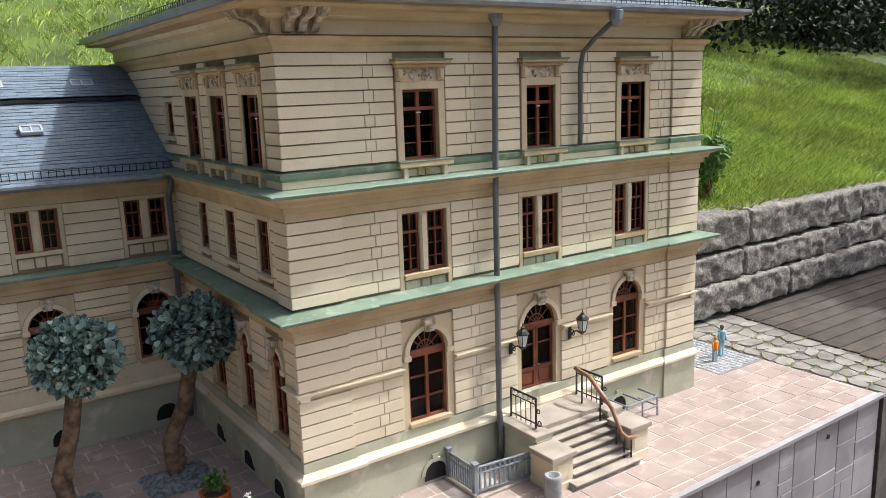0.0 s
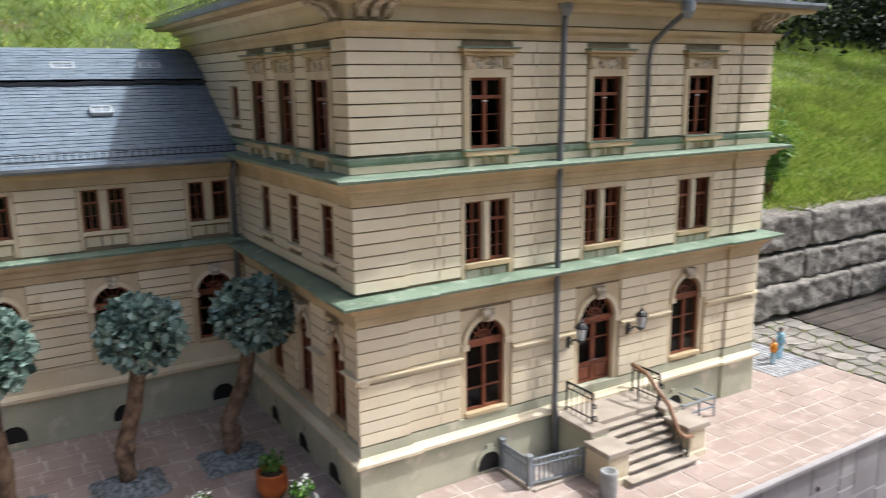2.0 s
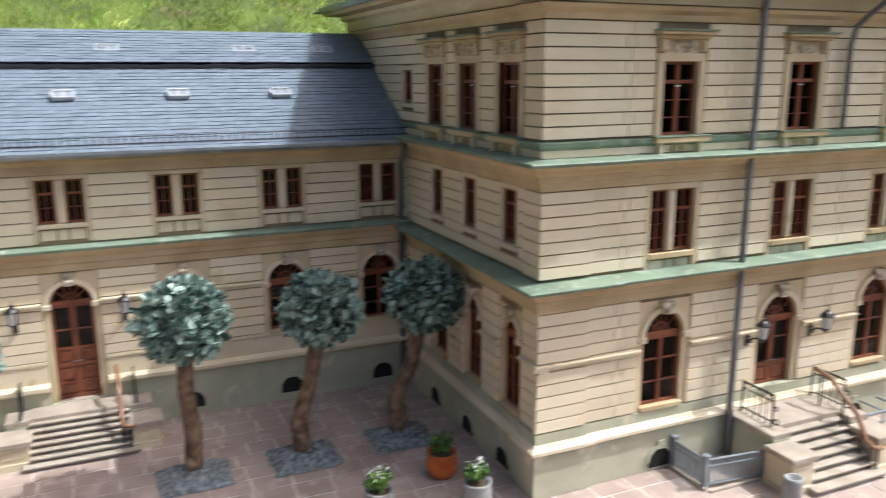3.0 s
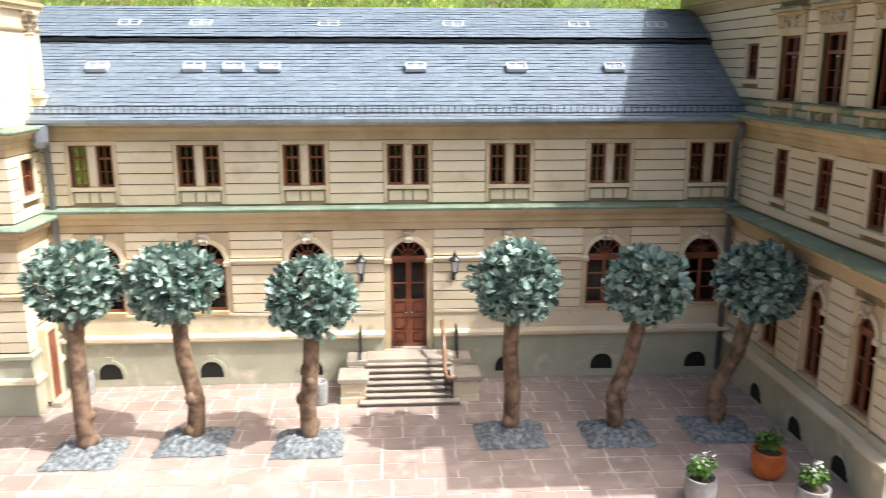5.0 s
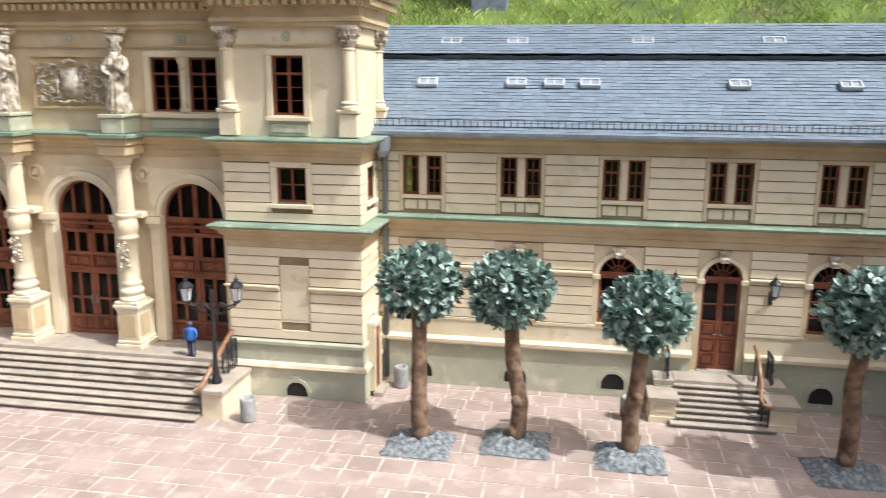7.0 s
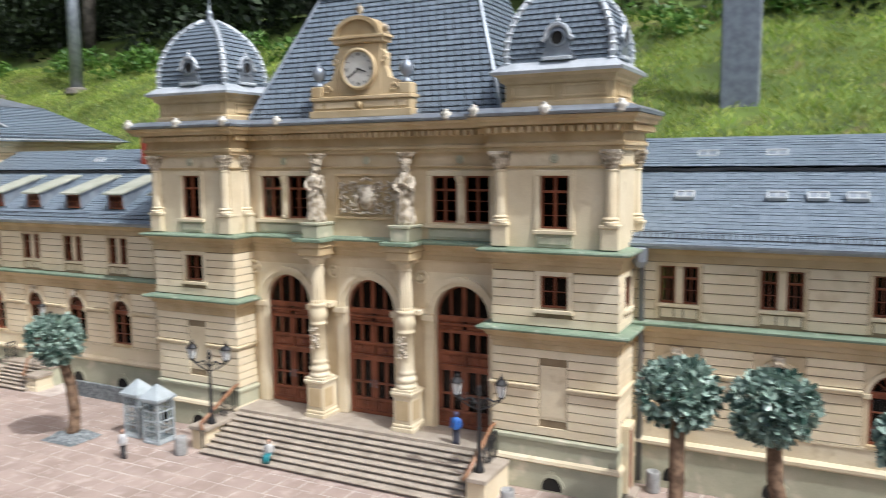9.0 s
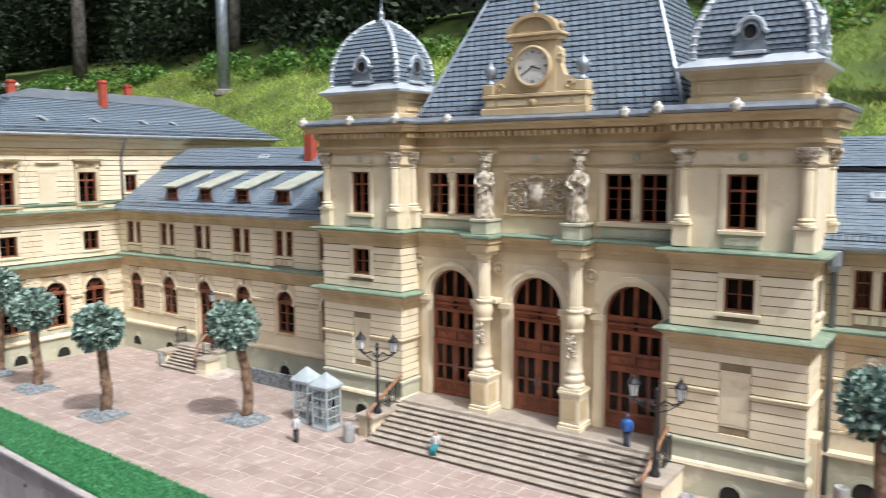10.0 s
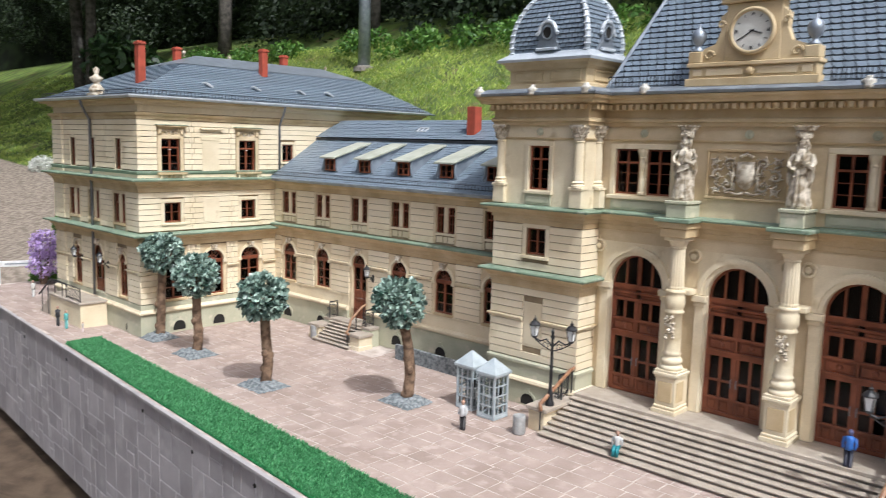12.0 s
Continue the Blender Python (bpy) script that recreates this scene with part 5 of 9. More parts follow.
def ball(parent, x, y, z, r, material=STATUE, name="ball_finial", foot=1.0, label="small stone ball finial"):
    b = Bag().lathe(x, y, [(r * 0.8, z), (r * 0.85, z + 0.3), (r * 0.35, z + foot * 0.6), (r * 0.45, z + foot), (r * 0.8, z + foot + r * 0.35), (r, z + foot + r), (r * 0.8, z + foot + r * 1.65), (r * 0.25, z + foot + r * 2.05), (r * 0.12, z + foot + r * 2.6)], 12)
    part(name, b, material, parent, label, True)


ORNAMENT = mat("pale_limestone", (0.72, 0.69, 0.62), 0.8, (0.5, 0.46, 0.38), 80, 500, 0.6, 0.3)
for x in (-222, -205, -189.5, -178.5, -131.5, -121.5, -106, -90.5):
    yo = (TY if x < -185 or x > -125 else CY) - 4.3
    o = Bag().lathe(x, yo, [(0.5, 79.9), (1.0, 80.1), (1.2, 80.5), (1.0, 80.8), (1.3, 81.2), (1.1, 81.7), (0.6, 82.0), (0.7, 82.3), (0.2, 82.5)], 12, flute=0.16)
    o.v = [p + noise.noise_vector(p * 1.4) * 0.35 for p in o.v]
    part("gutter_ornament", o, ORNAMENT, hall, "pale carved gutter ornament", True)

# the three-quarter columns with statues
for d in (-12.5, 12.5):
    x, y = XC + d, CY - 4.2
    ped = part("pedestal", Bag().box(x - 2.45, y - 2.35, 9.2, x + 2.45, y + 4.0, 15.6, 0.1), CREAM_PLAIN, hall, "panelled column pedestal")
    part("plinth", Bag().box(x - 3.0, y - 2.9, 7.3, x + 3.0, y + 4.0, 8.4, 0.15), CREAM_PLAIN, ped)
    part("base_moulding", Bag().box(x - 2.7, y - 2.6, 8.4, x + 2.7, y + 4.0, 9.2, 0.2), CREAM_PLAIN, ped)
    part("neck", Bag().box(x - 2.65, y - 2.55, 15.6, x + 2.65, y + 4.0, 16.2, 0.12), CREAM_PLAIN, ped)
    part("cap", Bag().box(x - 2.95, y - 2.85, 16.2, x + 2.95, y + 4.0, 17.0, 0.15), CREAM_PLAIN, ped)
    part("upper_cap", Bag().box(x - 2.7, y - 2.6, 17.0, x + 2.7, y + 2.7, 17.6, 0.1), CREAM_PLAIN, ped)
    part("panel", Bag().box(x - 1.8, y - 2.55, 10.1, x + 1.8, y - 2.3, 14.9, 0.12), TAN, ped)
    part("panel", Bag().box(x + 2.4, y - 1.8, 10.1, x + 2.6, y + 1.8, 14.9, 0.1), TAN, ped)
    b = Bag().lathe(x, y, [(2.6, 17.6), (2.65, 18.1), (2.5, 18.5), (2.1, 18.7), (2.1, 19.0), (2.45, 19.3), (2.5, 19.8), (2.3, 20.2), (1.95, 20.5), (1.95, 21.0), (2.2, 21.3), (1.95, 21.7), (1.88, 22.2), (1.85, 30.6), (2.15, 30.8), (2.2, 31.2), (1.9, 31.5), (1.9, 31.8), (2.2, 32.4), (2.3, 33.4), (2.15, 34.6), (1.85, 35.2), (2.15, 35.5), (2.2, 35.9), (1.9, 36.2)], 20)
    sh = part("column", b, CREAM_PLAIN, hall, "stout column with carved drum", True)
    part("impost_block", Bag().box(x - 3.3, y + 0.6, 35.0, x + 3.3, CY, 36.2, 0.15), CREAM_PLAIN, sh)
    part("fluted_shaft", Bag().lathe(x, y, [(1.85, 36.2), (1.85, 36.7), (1.72, 37.0), (1.55, 45.4), (1.75, 45.7), (1.65, 46.1)], 36, flute=0.12), CREAM_PLAIN, sh)
    part("capital", Bag().lathe(x, y, [(1.65, 46.1), (2.1, 46.9), (2.2, 47.3)], 18).box(x - 2.4, y - 2.4, 47.3, x + 2.4, y + 3, 48.2, 0.15), CREAM_PLAIN, sh)
    car = Bag()
    rnd = random.Random(4)
    for k in range(26):
        car.lathe(x + rnd.uniform(-1.1, 1.1), y - 1.85 + rnd.uniform(-0.45, 0.0), [(0.1, 25 + 0.2 * k - 0.45), (rnd.uniform(0.3, 0.55), 25 + 0.2 * k), (0.1, 25 + 0.2 * k + 0.5)], 6)
    part("carving", car, STATUE, sh, "carved festoon")
    blk = Bag().box(x - 3.2, CY - 7.6, 48.2, x + 3.2, CY - 1.0, 50.2, 0.15).box(x - 3.6, CY - 8.0, 50.2, x + 3.6, CY - 1.0, 51.6, 0.15)
    part("entablature_block", blk, TAN, hall)
    part("ledge", Bag().box(x - 4.3, CY - 8.7, 51.6, x + 4.3, CY - 1.0, 52.5, 0.15), COPPER, hall, "green copper ledge over the column")
    part("statue_base", Bag().box(x - 2.4, y - 2.6, 52.5, x + 2.4, CY, 55.6, 0.15).box(x - 2.7, y - 2.9, 55.6, x + 2.7, CY, 56.3, 0.12), SAGE, hall)


def statue(x, y, z, h, seed):
    """A robed stone figure with a basket on its head: one plain worn mesh."""
    rnd = random.Random(seed)
    b = Bag()
    k = h / 17
    prof = [(2.4, 0), (2.5, 0.05), (2.3, 0.09), (2.15, 0.12), (2.05, 0.22), (1.85, 0.34), (1.6, 0.46), (1.5, 0.5), (1.75, 0.56), (1.95, 0.64), (1.85, 0.7), (1.0, 0.745), (0.7, 0.765), (0.8, 0.79), (1.05, 0.825), (1.1, 0.86), (0.95, 0.9), (1.25, 0.92), (1.5, 0.97), (1.55, 1.0)]
    b.lathe(x, y, [(r * k, z + f * h) for r, f in prof], 20, flute=0.1)
    # long folds of the robe, swung to one side
    for i in range(15):
        a = math.pi + math.pi * (i + 0.5) / 15
        sw = rnd.uniform(-0.5, 0.5)
        b.tube([(x + 1.75 * k * math.cos(a + sw * 0.3), y + 1.75 * k * math.sin(a), z + h * rnd.uniform(0.4, 0.5)), (x + 2.0 * k * math.cos(a), y + 2.0 * k * math.sin(a), z + 0.25 * h), (x + 2.3 * k * math.cos(a - sw * 0.2), y + 2.35 * k * math.sin(a), z + 0.04 * h)], 0.22 * k, 5, 0.42 * k)
    # sash across the hips and drapery over the shoulder
    for j in range(4):
        b.tube([(x - 2.0 * k, y - 0.3 * k, z + (0.44 + 0.03 * j) * h), (x - 0.8 * k, y - 1.9 * k, z + (0.41 + 0.035 * j) * h), (x + 1.0 * k, y - 1.9 * k, z + (0.46 + 0.03 * j) * h), (x + 1.9 * k, y - 0.4 * k, z + (0.52 + 0.03 * j) * h)], 0.34 * k, 5, 0.3 * k)
        b.tube([(x + (1.5 - 0.5 * j) * k, y - 0.8 * k, z + 0.71 * h), (x + (0.7 - 0.4 * j) * k, y - 1.9 * k, z + 0.62 * h), (x - (0.3 + 0.4 * j) * k, y - 1.7 * k, z + 0.52 * h)], 0.28 * k, 5, 0.2 * k)
    for q in (-1, 1):
        b.tube([(x + q * 1.6 * k, y, z + 0.71 * h), (x + q * 2.7 * k, y - 0.5 * k, z + 0.61 * h), (x + q * 2.4 * k, y - 1.5 * k, z + 0.54 * h), (x + q * 0.7 * k, y - 2.3 * k, z + (0.56 + 0.04 * q) * h)], 0.6 * k, 7, 0.42 * k)
        b.tube([(x + q * 2.5 * k, y - 0.6 * k, z + 0.58 * h), (x + q * 2.7 * k, y - 0.5 * k, z + 0.42 * h), (x + q * 2.2 * k, y - 0.5 * k, z + 0.3 * h)], 0.45 * k, 6, 0.2 * k)
        b.tube([(x + q * 0.9 * k, y - 0.6 * k, z + 0.87 * h), (x + q * 1.15 * k, y - 0.5 * k, z + 0.81 * h), (x + q * 0.9 * k, y - 0.7 * k, z + 0.75 * h)], 0.33 * k, 5, 0.2 * k)
    for i in range(18):
        a = math.pi + math.pi * i / 17
        b.lathe(x + 1.3 * k * math.cos(a), y + 1.3 * k * math.sin(a), [(0.05, z + 0.905 * h), (0.3 * k, z + (0.93 + 0.01 * (i % 3)) * h), (0.34 * k, z + 0.96 * h), (0.08, z + 0.985 * h)], 6)
    for i, p in enumerate(b.v):
        b.v[i] = p + noise.noise_vector(p * 0.9 + Vector((seed * 7, 0, 0))) * 0.45 + noise.noise_vector(p * 2.1) * 0.32
    return b


for d, sd in ((-12.5, 1), (12.5, 2)):
    plain("statue", statue(XC + d, CY - 3.4, 56.3, 15.6, sd), STATUE, "weathered robed stone statue on a pedestal", "statue", "statues on the station front", base=(XC + d, CY - 3.6, 56.3))
    b = Bag().lathe(XC + d, CY - 2.8, [(1.4, 71.6), (1.9, 72.1), (2.2, 72.6), (2.4, 72.9)], 10)
    acanthus(b, XC + d, CY - 2.8, 71.4, 72.9, 1.5, 2.0, 2)
    part("capital", b, STATUE, hall, "leafy capital over the statue")

# steep slate roof over the centre
rx0, rx1, ry0 = TL[1] + 1.0, TR[0] - 1.0, CY - 0.5
tx0, tx1, ty0, tz0, tz1 = rx0 + 13.0, rx1 - 13.0, CY + 15.0, 82.0, 114.0
body = Bag().add([(rx0, ry0, tz0), (rx1, ry0, tz0), (rx1, BACK, tz0), (rx0, BACK, tz0), (tx0, ty0, tz1), (tx1, ty0, tz1), (tx1, BACK - 15, tz1), (tx0, BACK - 15, tz1)],
                 [(0, 1, 5, 4), (1, 2, 6, 5), (2, 3, 7, 6), (3, 0, 4, 7), (4, 5, 6, 7), (3, 2, 1, 0)])
croof = part("roof", body, SLATE_FLAT, hall, "steep slate mansard roof")


def tiles(parent, p00, p10, p01, p11, w, rows, limit=300, name="slate", cap=0.26):
    """Lapped leaning slates on a sloping four-cornered face; the first ones are pieces, the rest one mesh."""
    p00, p10, p01, p11 = (Vector(q) for q in (p00, p10, p01, p11))
    n = (p10 - p00).cross(p01 - p00).normalized()
    rnd = random.Random(rows)
    rest, made = Bag(), 0
    for r in range(rows):
        l0, r0, l1, r1 = p00.lerp(p01, r / rows), p10.lerp(p11, r / rows), p00.lerp(p01, (r + 1) / rows), p10.lerp(p11, (r + 1) / rows)
        along, up = (r0 - l0), (l1 - l0)
        L = along.length
        along.normalize()
        lean = up.dot(along)
        up = up - along * lean
        start = (-r * 0.42 * w) % w - w
        left, right = (p01 - p00).dot(along) / rows, (p11 - p10).dot(along) / rows
        for i in range(int(L / w) + 3):
            u = start + i * w + rnd.uniform(-0.04, 0.04) * w
            shape = ((u + 0.1, 0.1), (u + w * 0.4, -0.1), (u + w - 0.1, 0.0), (u + w * 0.7 - 0.1, 0.8), (u - w * 0.3 + 0.1, 0.8))
            inside = [min(max(a, left * v + 0.1), L + right * v - 0.1) for a, v in shape]
            if inside[2] - inside[0] < 0.25 * w and inside[3] - inside[4] < 0.25 * w:
                continue
            h = cap * rnd.uniform(0.7, 1.25)
            low = [l0 + along * a + up * v for a, (_, v) in zip(inside, shape)]
            pts = [q + n * (h if k < 3 else 0.04) for k, q in enumerate(low)] + [low[0], low[1], low[2]]
            fs = [(0, 1, 2, 3, 4), (5, 6, 1, 0), (6, 7, 2, 1), (7, 3, 2), (5, 0, 4)]
            if made < limit:
                part(name, Bag().add(pts, fs), SLATE, parent)
                made += 1
            else:
                rest.add(pts, fs)
    if rest.v:
        o = part("slating", rest, SLATE_JOINED, parent)
        o["kind"] = "stuff"


tiles(croof, (rx0, ry0, tz0), (rx1, ry0, tz0), (tx0, ty0, tz1), (tx1, ty0, tz1), 2.15, 24, 299)
tiles(croof, (rx0, BACK, tz0), (rx0, ry0, tz0), (tx0, BACK - 15, tz1), (tx0, ty0, tz1), 2.15, 24, 0)
tiles(croof, (rx1, ry0, tz0), (rx1, BACK, tz0), (tx1, ty0, tz1), (tx1, BACK - 15, tz1), 2.15, 24, 0)
for a, z in (((rx0, ry0, tz0), (tx0, ty0, tz1)), ((rx1, ry0, tz0), (tx1, ty0, tz1))):
    part("hip_capping", Bag().tube([a, z], 0.55, 6), LEAD, croof, "zinc hip capping")
part("ridge_capping", Bag().box(tx0 - 1, ty0 - 1.2, tz1 - 0.3, tx1 + 1, ty0 + 1.5, tz1 + 0.8, 0.2), LEAD, croof, "zinc ridge capping")
for a, z in ((rx0 + 1, XC - 16), (XC + 16, rx1 - 1)):
    snow_fence(hall, (a, ry0 - 1.3, 81.7), (z, ry0 - 1.3, 81.7), 2.5, 0.9, 0.2, 0.09)


# corner domes
def dome(x0, x1, label):
    cx, hw = (x0 + x1) / 2, (x1 - x0) / 2 - 0.7
    hd = (TBK - TY) / 2 - 0.2
    cy = TY + 0.4 + hd
    sq = [(cx - hw + 1, cy + hd - 1), (cx - hw + 1, cy - hd + 1), (cx + hw - 1, cy - hd + 1), (cx + hw - 1, cy + hd - 1)]
    att = part("attic", Bag().sweep(sq, [(-hd + 1.2, 81.5), (0.3, 81.5), (0.3, 83.0), (-0.3, 83.3), (-0.3, 86.6), (0.6, 87.2), (0.8, 88.0), (1.8, 88.6), (-hd + 1.2, 88.6)], True), TAN, hall, "panelled tower attic")
    part("ledge", Bag().sweep(sq, [(-hd + 1.2, 88.6), (2.2, 88.6), (2.4, 89.2), (0.6, 90.4), (-0.4, 91.2), (-hd + 1.2, 91.2)], True), ZINC, hall, "zinc-covered ledge")
    for way, fx, fy in (("S", cx, cy - hd + 1.3), ("E", cx + hw - 1.3, cy), ("W", cx - hw + 1.3, cy)):
        for u in (-5.6, 5.6) if way == "S" else (0.0,):
            q = Bag(wall_frame(fx, fy, way))
            for x0, y0, x1, y1 in ((-4.6, 83.8, 4.6, 84.2), (-4.6, 86.0, 4.6, 86.4), (-4.6, 84.2, -4.2, 86.0), (4.2, 84.2, 4.6, 86.0)):
                q.box(u + x0, y0, -0.1, u + x1, y1, 0.3, 0.06)
            part("panel_moulding", q, TAN, att)
    prof = [(1.0, 91.0), (1.02, 93.0), (1.0, 95.5), (0.95, 98.0), (0.86, 100.5), (0.73, 103.0), (0.55, 105.3), (0.34, 107.2), (0.12, 108.6)]
    r, ry = hw - 1.7, hd - 1.5
    b = Bag()
    b.add([(cx + sx * r * k, cy + sy * ry * k, z) for k, z in prof for sx, sy in ((-1, -1), (1, -1), (1, 1), (-1, 1))],
          [(4 * j + i, 4 * j + (i + 1) % 4, 4 * j + 4 + (i + 1) % 4, 4 * j + 4 + i) for j in range(len(prof) - 1) for i in range(4)] + [(32, 33, 34, 35)])
    d = part("dome", b, SLATE_FLAT, hall, label)
    scale = Bag()
    for (ax, ay), (bx, by) in (((-1, -1), (1, -1)), ((1, -1), (1, 1)), ((1, 1), (-1, 1)), ((-1, 1), (-1, -1))):
        rows = 17
        for q in range(rows):
            def at(t):
                t = t * (len(prof) - 1)
                i = min(int(t), len(prof) - 2)
                k = prof[i][0] + (prof[i + 1][0] - prof[i][0]) * (t - i)
                return k, prof[i][1] + (prof[i + 1][1] - prof[i][1]) * (t - i)
            (k0, z0), (k1, z1) = at(q / rows), at((q + 0.86) / rows)
            nn = max(2, round(2 * (r if ay == by else ry) * k0 / 1.7))
            for c in range(nn + 1):
                c0, c1 = max((c - 0.5 * (q % 2)) / nn, 0), min((c + 1 - 0.5 * (q % 2)) / nn, 1)
                if c1 - c0 < 0.1 / nn:
                    continue
                out = Vector(((ax + bx) / 2, (ay + by) / 2, 0)) * 0.3
                f = lambda c, k, z: Vector((cx + (ax + (bx - ax) * c) * r * k, cy + (ay + (by - ay) * c) * ry * k, z))
                g = 0.05 / nn
                scale.add([f(c0 + g, k0, z0) + out, f(c1 - g, k0, z0) + out, f(c1 - g, k1, z1) + out * 0.15, f(c0 + g, k1, z1) + out * 0.15, f(c0 + g, k0, z0), f(c1 - g, k0, z0)], [(0, 1, 2, 3), (4, 5, 1, 0)])
    o = part("slating", scale, SLATE_JOINED, d)
    o["kind"] = "stuff"
    for sx in (-1, 1):
        for sy in (-1, 1):
            part("rib", Bag().tube([(cx + sx * r * k, cy + sy * ry * k, z) for k, z in prof], 0.7, 6), ZINC, d, "zinc corner rib", True)
            for k in range(12):
                t = k / 12 * (len(prof) - 1)
                i = int(t)
                rk, zk = prof[i][0] + (prof[i + 1][0] - prof[i][0]) * (t - i), prof[i][1] + (prof[i + 1][1] - prof[i][1]) * (t - i)
                part("rib_collar", Bag().lathe(cx + sx * r * rk, cy + sy * ry * rk, [(0.5, zk - 0.5), (1.0, zk), (0.5, zk + 0.5)], 8), ZINC, d)
    # round dormer windows
    for way, fx, fy in (("S", cx, cy - ry - 0.2), ("E", cx + r + 0.2, cy), ("W", cx - r - 0.2, cy)):
        m = wall_frame(fx, fy, way) @ Matrix.Translation((0, 0, 0))
        k = 12
        front = [(-4.0, 91.2), (-3.2, 92.4), (-2.6, 94.0), (-2.3, 95.8)] + [(-2.3 * math.cos(math.pi * i / k), 95.8 + 2.3 * math.sin(math.pi * i / k)) for i in range(1, k)] + [(2.3, 95.8), (2.6, 94.0), (3.2, 92.4), (4.0, 91.2)]
        n = len(front)
        w = part("dormer", Bag(m).add([(x, y, q) for q in (-3.2, 0.5) for x, y in front], [list(range(n)), list(range(n, 2 * n))] + [(i, (i + 1) % n, n + (i + 1) % n, n + i) for i in range(n)]), LEAD, d, "small zinc dormer with a round opening")
        hood = [(-3.3, 95.2, 0.6)] + [(-2.5 * math.cos(math.pi * i / k), 95.8 + 2.5 * math.sin(math.pi * i / k), 0.6) for i in range(k + 1)] + [(3.3, 95.2, 0.6)]
        part("hood", Bag(m).tube(hood, 0.5, 6), ZINC, w, "pale zinc hood")
        part("sill", Bag(m).box(-3.0, 91.2, 0.5, 3.0, 91.9, 1.3, 0.15), ZINC, w)
        part("knob", Bag(m @ Matrix(((1, 0, 0, 0), (0, 0, 1, 0), (0, -1, 0, 0), (0, 0, 0, 1)))).lathe(0, -0.3, [(0.3, 98.3), (0.55, 99.0), (0.2, 99.6), (0.05, 100.6)], 8), ZINC, w)
        part("opening", Bag(m).lathe(0, 95.6, [(1.35, 0.52), (1.35, 0.6)], 18), DARK, w, "black disc painting the shade of a round opening")
        part("surround", Bag(m).lathe(0, 95.6, [(1.35, 0.5), (1.4, 0.9), (1.8, 0.85), (1.85, 0.5)], 18, caps=False), LEAD, w)
    part("finial", Bag().lathe(cx, cy, [(1.2, 108.3), (1.3, 108.9), (0.5, 109.3), (0.9, 110.2), (0.8, 111.0), (0.25, 111.6), (0.2, 113.5), (0.05, 114.5)], 10), LEAD, d, "zinc finial", True)


dome(*TL, "curved slate tower dome")
dome(*TR, "curved slate tower dome")

# clock gable
gy = CY - 2.6
ck = thing("clock_gable", XC, gy, 82.0, "ochre stone clock gable with scrolls and white dial", "clock")
part("plinth", Bag().box(XC - 14.2, gy - 0.6, 81.4, XC + 14.2, gy + 4, 83.2, 0.15), TAN, ck)
part("base", Bag().box(XC - 13.6, gy, 83.2, XC + 13.6, gy + 4, 85.6, 0.15), TAN, ck)
part("base_cap", Bag().box(XC - 14.0, gy - 0.5, 85.6, XC + 14.0, gy + 4, 86.5, 0.15), TAN, ck)
for u0, u1 in ((-12.6, -10.6), (-9.6, -1.6), (1.6, 9.6), (10.6, 12.6)):
    part("base_panel", Bag().box(XC + u0, gy - 0.2, 83.7, XC + u1, gy, 85.1, 0.08), TRIM_AND_SHADE, ck)
part("base_boss", Bag(wall_frame(XC, gy, "S")).lathe_n(0, 84.4, 0.0, 1.0, 0.7), TAN, ck, "carved boss")
b = Bag().box(XC - 5.9, gy + 0.2, 86.5, XC + 5.9, gy + 3.6, 98.6, 0.2).box(XC - 7.0, gy - 0.6, 98.6, XC + 7.0, gy + 3.6, 99.6, 0.15).box(XC - 7.6, gy - 1.0, 99.6, XC + 7.6, gy + 3.6, 100.3, 0.12)
part("case", b, TAN, ck)
fmk = wall_frame(XC, gy, "S")
b = Bag(fmk)
arch_ring(b, 11.0, 99.8, 1.2, -3.4, 0.9, 14)
pts = arch_pts(11.0, 99.8, 14)
b.add([(x, y * 1.0, n) for n in (-3.4, 0.2) for x, y in pts], [list(range(15))[::-1], list(range(15, 30))] + [(i, (i + 1) % 15, 15 + (i + 1) % 15, 15 + i) for i in range(15)])
b.v = [Vector((v.x, v.y, 99.8 + (v.z - 99.8) * 0.75)) for v in b.v]
part("pediment", b, TAN, ck, "rounded pediment")
for s in (-1, 1):
    b = Bag(fmk)
    prof = [(s * 5.9, 97.0), (s * 7.2, 96.0), (s * 7.0, 93.0), (s * 8.0, 90.4), (s * 10.4, 89.6), (s * 11.6, 88.0), (s * 11.6, 86.5), (s * 5.9, 86.5)]
    b.add([(x, y, n) for n in (-2.6, -0.3) for x, y in prof], [list(range(8)), list(range(8, 16))] + [(i, (i + 1) % 8, 8 + (i + 1) % 8, 8 + i) for i in range(8)])
    for x, y, r in ((9.3, 88.0, 1.2), (6.9, 94.4, 0.9)):
        b.tube([(s * x + r * math.cos(a * 0.7) * (1 - a * 0.08), y + r * math.sin(a * 0.7) * (1 - a * 0.08), -0.2) for a in range(11)], 0.3, 6, 0.15)
    part("scroll", b, TAN, ck, "carved side scroll")
    part("pier", Bag().box(XC + s * 12.3 - 1.5, gy - 0.3, 86.5, XC + s * 12.3 + 1.5, gy + 3, 89.0, 0.2), TAN, ck)
    ball(ck, XC + s * 12.3, gy + 1.2, 89.0, 1.75, LEAD, "ball_finial", 1.6, "grey metal ball finial")
    ball(ck, XC + s * 6.9, gy + 1.0, 100.3, 0.8, STATUE, "urn", 0.6, "small stone urn")
ball(ck, XC, gy + 1.0, 104.7, 0.9, STATUE, "top_finial", 0.9, "carved top finial")
m = fmk @ Matrix.Translation((0, 92.6, 0)) @ Matrix.Diagonal((0.88, 0.88, 1, 1))
